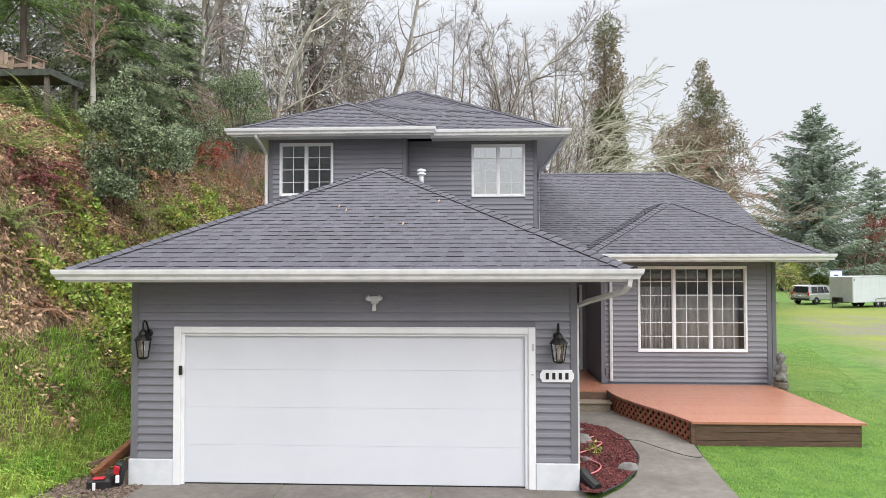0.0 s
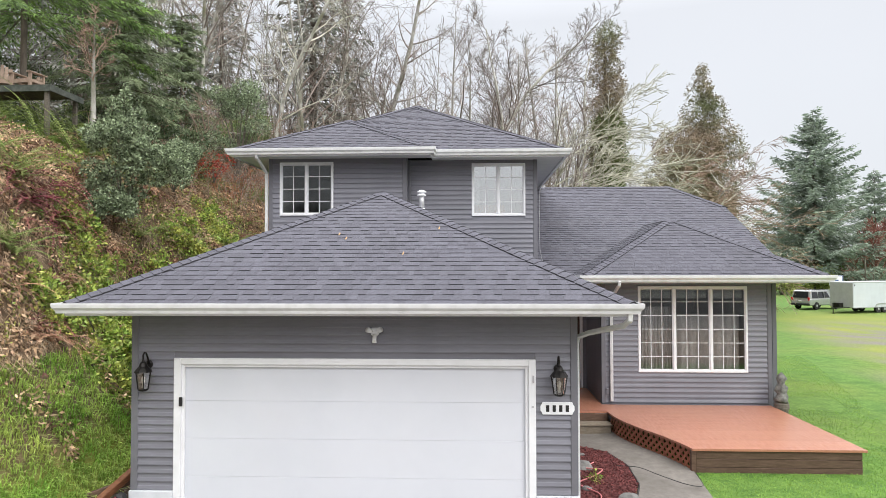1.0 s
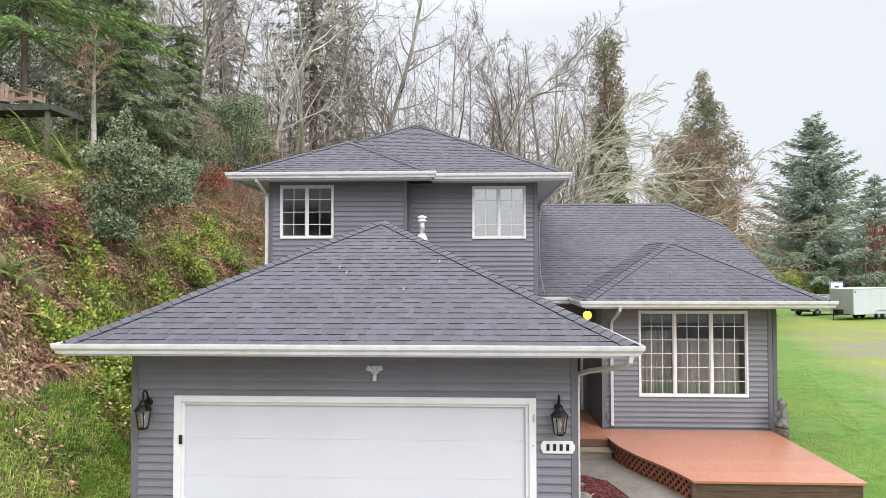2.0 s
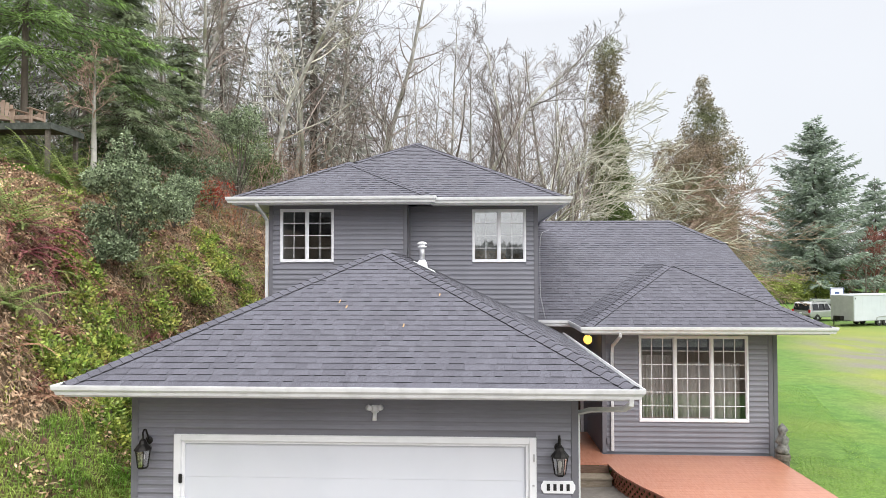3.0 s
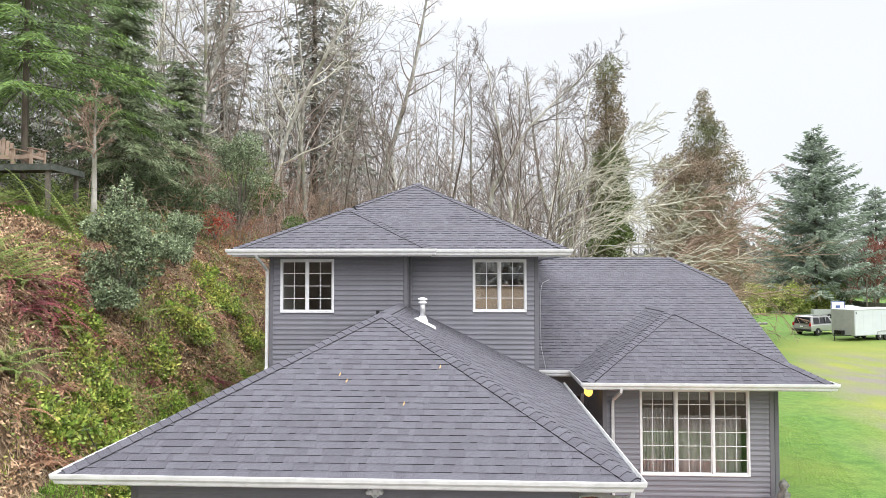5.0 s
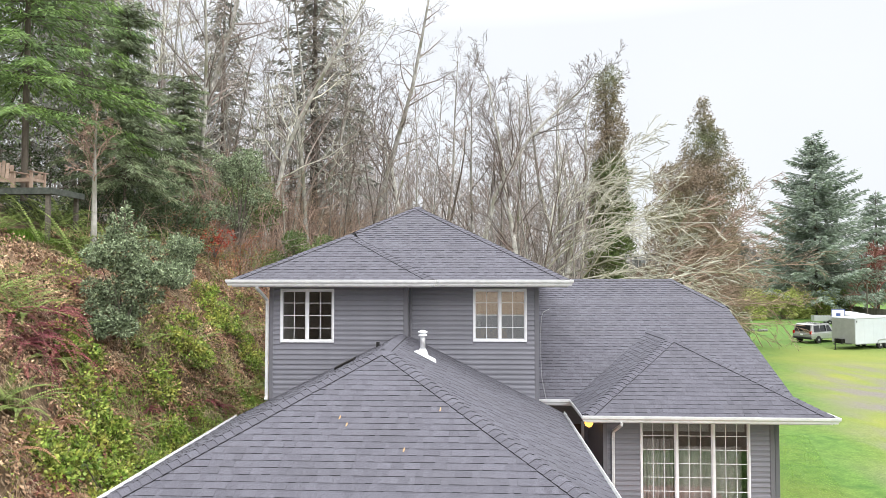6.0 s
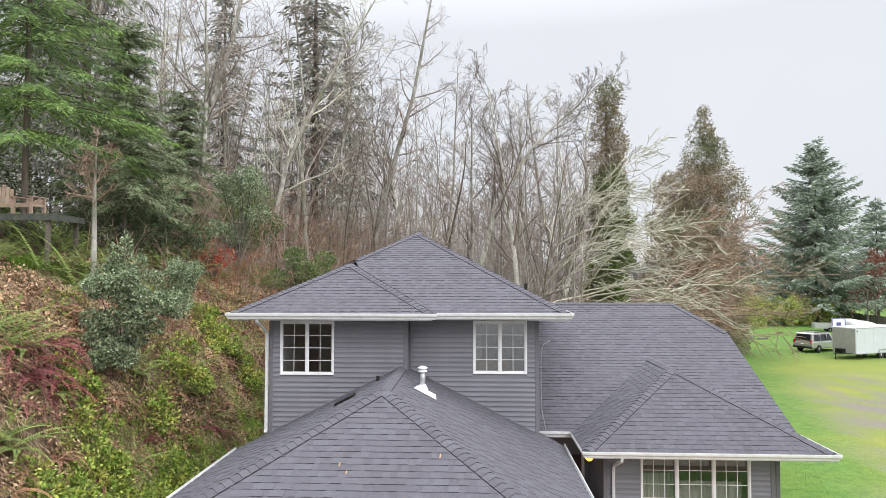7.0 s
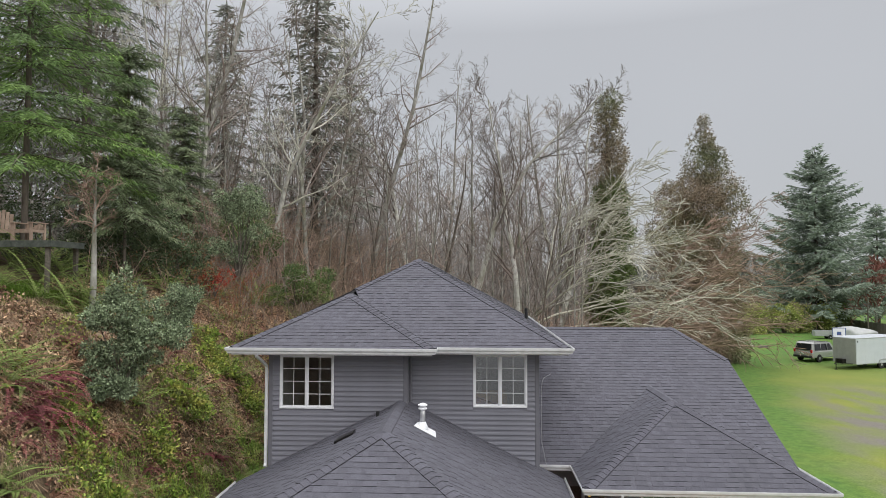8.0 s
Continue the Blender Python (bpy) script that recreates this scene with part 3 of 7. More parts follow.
def caps(roof, a, b, slope_l, slope_r, step=0.145):
    """Overlapping cap shingles bent over a hip or ridge from a up to b; slope_l and slope_r point down either side."""
    a, b = Vector(a), Vector(b)
    d = (b - a).normalized()
    sl = (Vector(slope_l) - d * Vector(slope_l).dot(d)).normalized()
    sr = (Vector(slope_r) - d * Vector(slope_r).dot(d)).normalized()
    up = -(sl + sr).normalized()
    if up.z < 0:
        up = -up
    tb = Build()
    L, W = 0.25, 0.155
    prof = [sl * W, sl * 0.03 + up * 0.004, sr * 0.03 + up * 0.004, sr * W]
    for s, h in ((0.0, 0.030), (L, 0.012)):
        tb.v += [tuple(p + d * s + up * h) for p in prof]
    for s in (0.0, L):
        tb.v += [tuple(p + d * s - up * 0.004) for p in prof]
    tb.f = [(0, 1, 5, 4), (1, 2, 6, 5), (2, 3, 7, 6), (0, 8, 9, 1), (1, 9, 10, 2), (2, 10, 11, 3), (0, 4, 12, 8), (3, 11, 15, 7)]
    me = bpy.data.meshes.new("ridge_cap")
    me.from_pydata(tb.v, [], tb.f)
    me.materials.append(SHINGLE)
    me.materials.append(SHEDGE)
    # dark skirts paint a shadow line along the caps
    for p in me.polygons[3:]:
        p.material_index = 1
    n = int((b - a).length / step)
    for i in range(n):
        placed("ridge_cap", me, roof, Matrix.Translation(a + d * (i * step)))


def z_at(run, z):
    return z + PITCH * run


# garage roof
roof_g = part("roof", Build().box(-4.6, 1.5, 9.5, 15.3, 2.95, 3.0), ROOFBASE, house, "dark grey asphalt shingle hip roof over the garage")
x0, x1, y0, z0 = GE
hw = (x1 - x0) / 2
gx, gy, gzr = (x0 + x1) / 2, y0 + hw, z_at(hw, z0)
gA, gB, gT, gR = (x0, y0, z0), (x1, y0, z0), (gx, gy, gzr), (gx, UYL, gzr)
roof_plane(roof_g, [gA, gB, gT], 300)
roof_plane(roof_g, [gB, (x1, 16.0, z0), (gx, 16.0, gzr), gT])
roof_plane(roof_g, [(x0, UYL, z0), gA, gT, gR])
dn_f, dn_l, dn_r, dn_b = (0, -1, -PITCH), (-1, 0, -PITCH), (1, 0, -PITCH), (0, 1, -PITCH)
caps(roof_g, gA, gT, dn_f, dn_l)
caps(roof_g, gB, gT, dn_f, dn_r)
caps(roof_g, (gx, UYL - 0.05, gzr), gT, dn_l, dn_r)

# upper roof
roof_u = part("roof", Build().box(UX0 + .2, UX1 - .2, 16.0, 26.5, 6.15, 6.2), ROOFBASE, house, "dark grey asphalt shingle hip roof over the upper storey")
x0, x1, ya, yb, xs, z0 = UE
hw = (x1 - x0) / 2
yback, yridge = 27.4, 23.5
ux, uy, uzr = (x0 + x1) / 2, 19.5, 8.33             # the steeper main hip
fs, ss = (uzr - z0) / (uy - yb), (uzr - z0) / hw
hs = (xs - x0) / 2
bx, by, bz = x0 + hs, ya + hs, z_at(hs, z0)
jy = yb + (bz - z0) / fs
du_f, du_l, du_r, du_b = (0, -1, -fs), (-1, 0, -ss), (1, 0, -ss), (0, 1, -0.54)
hip = Vector((x0, yb, z0)).lerp(Vector((ux, uy, uzr)), hs / hw)
roof_plane(roof_u, [(x0, ya, z0), (xs, ya, z0), (bx, by, bz)])
roof_plane(roof_u, [(xs, ya, z0), (xs, yb, z0), (bx, jy, bz), (bx, by, bz)])
roof_plane(roof_u, [(xs - 1.2, yb, z0), (x1, yb, z0), (ux, uy, uzr), tuple(hip)])
roof_plane(roof_u, [(x1, yb, z0), (x1, yback, z0), (ux, yridge, uzr), (ux, uy, uzr)])
roof_plane(roof_u, [(x0, yback, z0), (x0, yb, z0), (ux, uy, uzr), (ux, yridge, uzr)])
roof_plane(roof_u, [(x0, yb, z0), (x0, ya, z0), (bx, by, bz), (bx, jy, bz)])
roof_plane(roof_u, [(x1, yback, z0), (x0, yback, z0), (ux, yridge, uzr)])
caps(roof_u, (x0, ya, z0), (bx, by, bz), dn_f, dn_l)
caps(roof_u, (xs, ya, z0), (bx, by, bz), dn_f, dn_r)
caps(roof_u, (x1, yb, z0), (ux, uy, uzr), du_f, du_r)
caps(roof_u, hip, (ux, uy, uzr), du_f, du_l)
caps(roof_u, (ux, yridge, uzr), (ux, uy, uzr), du_l, du_r)
caps(roof_u, (x1, yback, z0), (ux, yridge, uzr), du_b, du_r)

# living room roof
roof_w = part("roof", Build().box(UX1, 6.9, 16.6, 27.0, 3.3, 3.35), ROOFBASE, house, "dark grey asphalt shingle roof over the living room wing")
x0, x1, ya, yb, z0 = WE
ridge_y, ridge_z = 22.05, z0 + 0.478 * (22.05 - 16.15)
kink_y = 20.35
kink_z = z0 + 0.478 * (kink_y - 16.15)
mP = 0.478
rake = x1 + 0.10
rx = 6.66
roof_plane(roof_w, [(UX1, yb, z0), (rake, yb, z0), (rake, kink_y, kink_z), (rx, ridge_y, ridge_z), (UX1, ridge_y, ridge_z)])
roof_plane(roof_w, [(rake, kink_y, kink_z), (rake, 2 * ridge_y - kink_y, kink_z), (rx, ridge_y, ridge_z)])
roof_plane(roof_w, [(rake, 2 * ridge_y - yb, z0), (UX1, 2 * ridge_y - yb, z0), (UX1, ridge_y, ridge_z), (rx, ridge_y, ridge_z), (rake, 2 * ridge_y - kink_y, kink_z)])
hw = (x1 - x0) / 2
WP = 0.545                                          # the wing's steeper pitch
wx, wy, wzr = (x0 + x1) / 2, ya + hw, z0 + WP * hw
dw_f, dw_l, dw_r = (0, -1, -WP), (-1, 0, -WP), (1, 0, -WP)
meet = yb + (wzr - z0) / mP
roof_plane(roof_w, [(x0, ya, z0), (x1, ya, z0), (wx, wy, wzr)])
roof_plane(roof_w, [(x0, yb, z0), (x0, ya, z0), (wx, wy, wzr), (wx, meet, wzr)])
roof_plane(roof_w, [(x1, ya, z0), (x1, yb, z0), (wx, meet, wzr), (wx, wy, wzr)])
caps(roof_w, (x0, ya, z0), (wx, wy, wzr), dw_f, dw_l)
caps(roof_w, (x1, ya, z0), (wx, wy, wzr), dw_f, dw_r)
caps(roof_w, (wx, meet, wzr), (wx, wy, wzr), dw_l, dw_r)
caps(roof_w, (rake, kink_y, kink_z), (rx, ridge_y, ridge_z), (0, -1, -mP), (1, 0, -0.7))
caps(roof_w, (UX1, ridge_y, ridge_z), (rx, ridge_y, ridge_z), (0, -1, -mP), (0, 1, -mP))
part("rake_trim", Build().prism([(rake, yb, z0 - 0.16), (rake, kink_y, kink_z - 0.16), (rake, kink_y, kink_z - 0.03), (rake, yb, z0 - 0.03)], (-0.03, 0, 0)), WHITE, roof_w)

# siding, board by board
lap_wall(garage_wall, GX0 + 0.1, GX1 - 0.1, GY, 0.37, GZ, [(-4.10, 1.03, 0, 2.24)])
lap_wall(upper_left_wall, UX0 + 0.1, USTEP - 0.1, UYL, 3.2, UZ, [(-4.385, -3.11, 4.745, 6.005)])
lap_wall(upper_right_wall, USTEP + 0.05, UX1 - 0.1, UYR, 2.95, UZ, [(0.14, 1.415, 4.745, 6.005)])
lap_wall(living_wall, LX0 + 0.1, LX1 - 0.1, LY, 0.48, LZ, [(3.875, 6.29, 1.16, 3.09)])
lap_wall(living_wall, LX1 + 0.0, 6.96, LY + 0.3, 0.36, LZ)
# ---------------- ground ----------------
def smooth(t):
    t = min(1.0, max(0.0, t))
    return t * t * (3 - 2 * t)


BANK = [(-99.0, 0.0), (0.0, 0.0), (0.6, 0.35), (1.5, 1.45), (2.3, 2.6), (3.0, 4.1), (3.8, 5.35), (5.0, 6.35), (6.6, 7.35), (11.0, 8.7), (30.0, 12.0), (70.0, 17.0), (900.0, 40.0)]


def foot(y):
    """x of the bank's foot."""
    f = -5.75 + 0.25 * math.sin(y * 0.7)
    if y < 10:
        f -= (10 - y) * 0.05
    if y > 22:
        f += 9.0 * smooth((y - 22) / 30)
    return f


def ground_z(x, y, rough=True):
    d = foot(y) - x
    soft = 1 + 1.5 * smooth((y - 24) / 30)
    dd = d / soft if d > 0 else d
    z = 0.0
    for (a, za), (b, zb) in zip(BANK, BANK[1:]):
        if a <= dd < b:
            z = za + (zb - za) * (dd - a) / (b - a)
            break
    base = -0.35 * smooth((y - 18) / 30) - 0.8 * smooth((y - 22) / 36) * smooth((x - 6) / 9) + 0.08 * smooth((y - 9) / 4) * smooth((x - 1) / 3)
    if rough:
        k = smooth(dd / 2.0)
        p = Vector((x, y, 0))
        z += k * (0.35 * noise.noise(p * 0.55) + 0.16 * noise.noise(p * 1.7)) + (0.05 * noise.noise(p * 0.25) if y > 20 else 0)
    return z + base


def spaced(stops):
    out = []
    for (a, b, n) in stops:
        out += [a + (b - a) * i / n for i in range(n)]
    return out + [stops[-1][1]]


def earth_material():
    m = surf("bank_earth_and_lawn", (0.055, 0.038, 0.025), (0.20, 0.14, 0.085), 7, 0.95, 1.0, 22)
    nt = m.node_tree
    p = nt.nodes["Principled BSDF"]
    soil = p.inputs["Base Color"].links[0].from_socket
    co = nt.nodes["Texture Coordinate"]

    def noise_mask(scale, lo, hi):
        n = nt.nodes.new("ShaderNodeTexNoise")
        n.inputs["Scale"].default_value, n.inputs["Detail"].default_value = scale, 6
        nt.links.new(co.outputs["Object"], n.inputs["Vector"])
        r = nt.nodes.new("ShaderNodeMapRange")
        r.inputs["From Min"].default_value, r.inputs["From Max"].default_value = lo, hi
        nt.links.new(n.outputs[0], r.inputs["Value"])
        return r.outputs[0], n

    def mix(f, a, b):
        x = nt.nodes.new("ShaderNodeMix")
        x.data_type = "RGBA"
        nt.links.new(f, x.inputs["Factor"])
        for sock, val in (("A", a), ("B", b)):
            if isinstance(val, tuple):
                x.inputs[sock].default_value = (*val, 1)
            else:
                nt.links.new(val, x.inputs[sock])
        return x.outputs["Result"]

    fine, _ = noise_mask(14, 0.36, 0.64)
    grass = mix(fine, (0.070, 0.150, 0.022), (0.125, 0.225, 0.040))
    mid, _ = noise_mask(2.6, 0.42, 0.72)
    grass = mix(mid, grass, (0.050, 0.120, 0.018))
    moss_f, _ = noise_mask(0.16, 0.50, 0.66)
    moss = mix(fine, (0.17, 0.20, 0.030), (0.235, 0.25, 0.055))
    at0 = nt.nodes.new("ShaderNodeAttribute")
    at0.attribute_name = "moss"
    mm = nt.nodes.new("ShaderNodeMath")
    mm.operation, mm.use_clamp = "MULTIPLY_ADD", True
    nt.links.new(at0.outputs["Fac"], mm.inputs[0])
    mm.inputs[1].default_value = 1.0
    half = nt.nodes.new("ShaderNodeMath")
    half.operation = "MULTIPLY"
    half.inputs[1].default_value = 0.35
    nt.links.new(moss_f, half.inputs[0])
    nt.links.new(half.outputs[0], mm.inputs[2])
    lawn = mix(mm.outputs[0], grass, moss)
    # the worn track that crosses the field, and a tint on unseen ground
    at = nt.nodes.new("ShaderNodeAttribute")
    at.attribute_name = "track"
    tr_f, tr_n = noise_mask(0.42, 0.38, 0.56)
    long = nt.nodes.new("ShaderNodeMapping")
    long.inputs["Rotation"].default_value = (0, 0, radians(28))
    long.inputs["Scale"].default_value = (0.9, 0.32, 1.0)
    nt.links.new(co.outputs["Object"], long.inputs["Vector"])
    nt.links.new(long.outputs[0], tr_n.inputs["Vector"])
    mul = nt.nodes.new("ShaderNodeMath")
    mul.operation = "MULTIPLY"
    nt.links.new(at.outputs["Fac"], mul.inputs[0])
    nt.links.new(tr_f, mul.inputs[1])
    dirt = mix(fine, (0.135, 0.123, 0.108), (0.215, 0.195, 0.17))
    lawn = mix(mul.outputs[0], lawn, dirt)
    at2 = nt.nodes.new("ShaderNodeAttribute")
    at2.attribute_name = "bank"
    col = mix(at2.outputs["Fac"], lawn, soil)
    nt.links.new(col, p.inputs["Base Color"])
    return m


EARTH = earth_material()
gxs = spaced([(-900, -120, 8), (-120, -40, 12), (-40, -16, 24), (-16, -4, 48), (-4, 12, 16), (12, 60, 24), (60, 200, 14), (200, 900, 8)])
gys = spaced([(-300, -20, 6), (-20, 4, 8), (4, 32, 84), (32, 80, 40), (80, 200, 20), (200, 1200, 10)])
gb = Build()
track, mossy, bankmask = [], [], []
for y in gys:
    for x in gxs:
        gb.v.append((x, y, ground_z(x, y)))
        c = 17.0 + 0.45 * (y - 25)                  # centre line of the worn track
        w = 1.6 + 0.09 * max(0, y - 18)
        # below y = 3 the value only tints unseen ground that the windows reflect
        track.append(smooth(1.3 - abs(x - c) / w) * smooth((60 - y) / 12) if y > 16 else 5 * smooth((3 - y) / 4))
        mossy.append(0.75 * smooth(1.5 - abs(x - c) / w) * smooth((75 - y) / 15) if y > 17 else (1.0 if -0.4 < foot(y) - x < 3.2 else 0.0))
        d = foot(y) - x
        # below y = 6 unseen ground is soil-coloured to keep green out of window reflections
        bankmask.append(1.0 if y < 6 else smooth((d - 0.4 - 0.5 * noise.noise(Vector((x, y, 5)) * 0.9)) / 0.6) if y < 30 else smooth((14 + 0.12 * (y - 30) - x) / 3) * smooth((y - 24) / 6) if x > -6 else 1.0)
nx = len(gxs)
gb.f = [(j * nx + i, j * nx + i + 1, (j + 1) * nx + i + 1, (j + 1) * nx + i) for j in range(len(gys) - 1) for i in range(nx - 1)]
ground = lone("ground", gb, EARTH, (0, 0, 0), "mossy green lawn with worn gravel track and a steep overgrown bank", "ground", smooth=True, kind="structure")
for nm, vals in (("track", track), ("moss", mossy), ("bank", bankmask)):
    ground.data.attributes.new(nm, "FLOAT", "POINT").data.foreach_set("value", vals)

drive = Build()
for i in range(3):
    x0 = -4.62 + i * 2.104
    for y0, y1 in ((6.2, 9.40), (3.0, 6.196), (-0.2, 2.996), (-6, -0.204)):
        drive.prism([(x0, y0, -0.12), (x0 + 2.10, y0, -0.12), (x0 + 2.10, y1, -0.12), (x0, y1, -0.12)], (0, 0, 0.125))
# unseen asphalt sheet behind the camera, added for what the windows reflect
road = Build().prism([(-5.5, -70, -0.15), (70, -70, -0.15), (70, -7.0, -0.15), (-5.5, -7.0, -0.15)], (0, 0, 0.16))
lone("road", road, surf("asphalt", (0.040, 0.041, 0.043), (0.062, 0.063, 0.066), 30, 0.85, 0.3, 90, c=(0.075, 0.075, 0.076), cscale=0.4, camount=0.5), (0, -30, 0), "unseen grey asphalt sheet behind the camera, added to grey the window reflections", "road", kind="structure")
drive.box(-4.6, 1.66, -5.9, 9.38, -0.2, -0.01)
lone("driveway", drive, CONCRETE, (-1.5, 6, 0), "stained grey concrete driveway slabs before the garage", "driveway", bevel=0.008, kind="structure")
# ---------------- plants ----------------
BARK = surf("pale_alder_bark", (0.13, 0.12, 0.105), (0.50, 0.49, 0.45), 3, 0.9, 0.5, 30, c=(0.12, 0.125, 0.06), cscale=0.9, camount=0.8, rand=0.2, stretch=(1, 1, 0.6))
WHITEBARK = surf("white_lichened_bark", (0.30, 0.29, 0.26), (0.68, 0.67, 0.62), 4, 0.9, 0.4, 30, c=(0.16, 0.17, 0.08), cscale=0.8, camount=0.7, stretch=(1, 1, 0.5))
BARKD = surf("dark_bark", (0.075, 0.062, 0.050), (0.175, 0.150, 0.125), 6, 0.9, 0.4, 30, rand=0.2, stretch=(1, 1, 0.3))
TWIG = surf("grey_brown_twigs", (0.17, 0.145, 0.125), (0.36, 0.325, 0.29), 1.2, 0.9, rand=0.3, island=0.35, c=(0.21, 0.14, 0.115), cscale=0.4, camount=0.8)
TWIGW = surf("pale_lichened_twigs", (0.40, 0.385, 0.32), (0.68, 0.665, 0.59), 1.5, 0.9, island=0.3, c=(0.28, 0.29, 0.17), cscale=0.5, camount=0.6)
TWIGR = surf("red_brown_twigs", (0.24, 0.16, 0.125), (0.42, 0.30, 0.24), 0.7, 0.9, island=0.4, c=(0.22, 0.20, 0.13), cscale=0.25, camount=0.8)
# greyed and lightened: haze over the far woods is put into this colour
TWIGF = surf("hazed_far_twigs", (0.25, 0.23, 0.215), (0.38, 0.355, 0.335), 0.5, 0.9, island=0.3, c=(0.25, 0.20, 0.175), cscale=0.1, camount=0.6)
NEEDLE = surf("fir_needles", (0.085, 0.15, 0.05), (0.28, 0.43, 0.12), 0.9, 0.75, island=0.55, c=(0.20, 0.26, 0.19), cscale=0.5, camount=0.6, trans=0.3)
HEMLOCK = surf("grey_green_needles", (0.15, 0.20, 0.115), (0.32, 0.385, 0.215), 0.9, 0.75, island=0.45, c=(0.17, 0.19, 0.13), cscale=0.5, camount=0.6, trans=0.25)
RUST = surf("rust_dead_twigs", (0.26, 0.085, 0.045), (0.46, 0.21, 0.12), 1.0, 0.9, island=0.4)
# spruce needles paled and greyed, with the haze of distance in the colour
NEEDLEB = surf("hazed_blue_green_needles", (0.20, 0.255, 0.205), (0.37, 0.42, 0.345), 0.9, 0.8, island=0.35, trans=0.3)
# fir needles lightened to a grey that carries painted haze
NEEDLED = surf("hazed_needles", (0.22, 0.24, 0.205), (0.34, 0.355, 0.31), 0.7, 0.8, island=0.4, c=(0.20, 0.17, 0.14), cscale=0.3, camount=0.7, trans=0.2)
IVY = surf("ivy_leaves", (0.085, 0.14, 0.045), (0.20, 0.27, 0.09), 0.8, 0.55, island=0.4, c=(0.19, 0.18, 0.09), cscale=0.3, camount=0.7, trans=0.2)
CEDAR = surf("cedar_foliage", (0.21, 0.16, 0.105), (0.34, 0.265, 0.20), 0.5, 0.7, island=0.35, c=(0.13, 0.19, 0.075), cscale=0.16, camount=0.9, trans=0.15)
HOLLY = surf("grey_green_leaves", (0.095, 0.135, 0.072), (0.36, 0.43, 0.27), 9, 0.6, island=0.75, spec=0.3, trans=0.1)
# dark leaf colour stands for the shade under the firs
UNDER = surf("shade_painted_leaves", (0.045, 0.075, 0.032), (0.12, 0.16, 0.075), 1.2, 0.6, island=0.6, trans=0.1)
SALAL = surf("bright_green_leaves", (0.075, 0.165, 0.022), (0.42, 0.53, 0.12), 5.0, 0.42, island=0.7, c=(0.55, 0.47, 0.14), cscale=2.5, camount=0.7, trans=0.3)
RHODO = surf("yellow_green_leaves", (0.22, 0.29, 0.065), (0.56, 0.58, 0.20), 0.6, 0.5, island=0.4, trans=0.2)
FERN = surf("fern_green", (0.12, 0.20, 0.045), (0.34, 0.38, 0.12), 1.2, 0.7, rand=0.3, island=0.25, trans=0.3)
FERND = surf("dead_fern", (0.25, 0.12, 0.075), (0.52, 0.32, 0.20), 1.2, 0.85, rand=0.5, island=0.35, trans=0.25)
FERNM = surf("maroon_dead_fern", (0.13, 0.03, 0.04), (0.33, 0.105, 0.11), 1.2, 0.8, rand=0.4, island=0.4, trans=0.2)
GRASS = surf("long_green_grass", (0.15, 0.32, 0.04), (0.46, 0.64, 0.15), 1.6, 0.6, island=0.5, c=(0.56, 0.52, 0.20), cscale=0.8, camount=0.5, trans=0.35)
LAWNG = surf("lawn_grass", (0.13, 0.27, 0.035), (0.27, 0.45, 0.075), 2.0, 0.6, island=0.35, c=(0.26, 0.30, 0.08), cscale=1.0, camount=0.5, trans=0.3)
STRAW = surf("dry_brown_grass", (0.30, 0.20, 0.125), (0.74, 0.61, 0.43), 1.1, 0.85, island=0.6, c=(0.22, 0.11, 0.075), cscale=0.7, camount=0.7, trans=0.3)
DEADLEAF = surf("russet_dead_leaves", (0.20, 0.115, 0.07), (0.62, 0.45, 0.29), 2.6, 0.85, island=0.9, c=(0.14, 0.05, 0.045), cscale=1.6, camount=0.8, trans=0.08)
REDLEAF = surf("bright_red_leaves", (0.30, 0.035, 0.025), (0.42, 0.09, 0.05), 3, 0.7, island=0.4, trans=0.2)

nr = np.random.default_rng(11)


def unit(a):
    return a / np.maximum(1e-6, np.linalg.norm(a, axis=1, keepdims=True))


def cards(C, A, L, W, fold=None):
    """Diamond leaves: root C, axis A, length L, width W; random roll."""
    n = len(C)
    A = unit(A)
    S = unit(np.cross(A, nr.normal(size=(n, 3))) if fold is None else np.cross(A, fold))
    L = np.broadcast_to(np.asarray(L, float).reshape(-1, 1), (n, 1))
    W = np.broadcast_to(np.asarray(W, float).reshape(-1, 1), (n, 1))
    V = np.empty((n, 4, 3))
    V[:, 0] = C
    V[:, 1] = C + A * L * 0.45 + S * W * 0.5
    V[:, 2] = C + A * L
    V[:, 3] = C + A * L * 0.45 - S * W * 0.5
    return V.reshape(-1, 3)


def blades(C, lean, H, W, droop):
    """Bent grass blades as two quads each: root C, horizontal lean, height H, width W."""
    n = len(C)
    side = unit(np.cross(lean + 1e-4, np.tile([0, 0, 1.0], (n, 1))))
    H = H.reshape(-1, 1)
    W = np.broadcast_to(np.asarray(W, float).reshape(-1, 1), (n, 1))
    up = np.array([[0, 0, 1.0]])
    M = C + up * H * 0.55 + lean * H * 0.35
    T = C + up * H * (0.85 - droop) + lean * H * 1.0
    V = np.empty((n, 8, 3))
    V[:, 0], V[:, 1], V[:, 2], V[:, 3] = C - side * W / 2, C + side * W / 2, M + side * W * 0.4, M - side * W * 0.4
    V[:, 4], V[:, 5], V[:, 6], V[:, 7] = M - side * W * 0.4, M + side * W * 0.4, T + side * W * 0.06, T - side * W * 0.06
    return V.reshape(-1, 3)


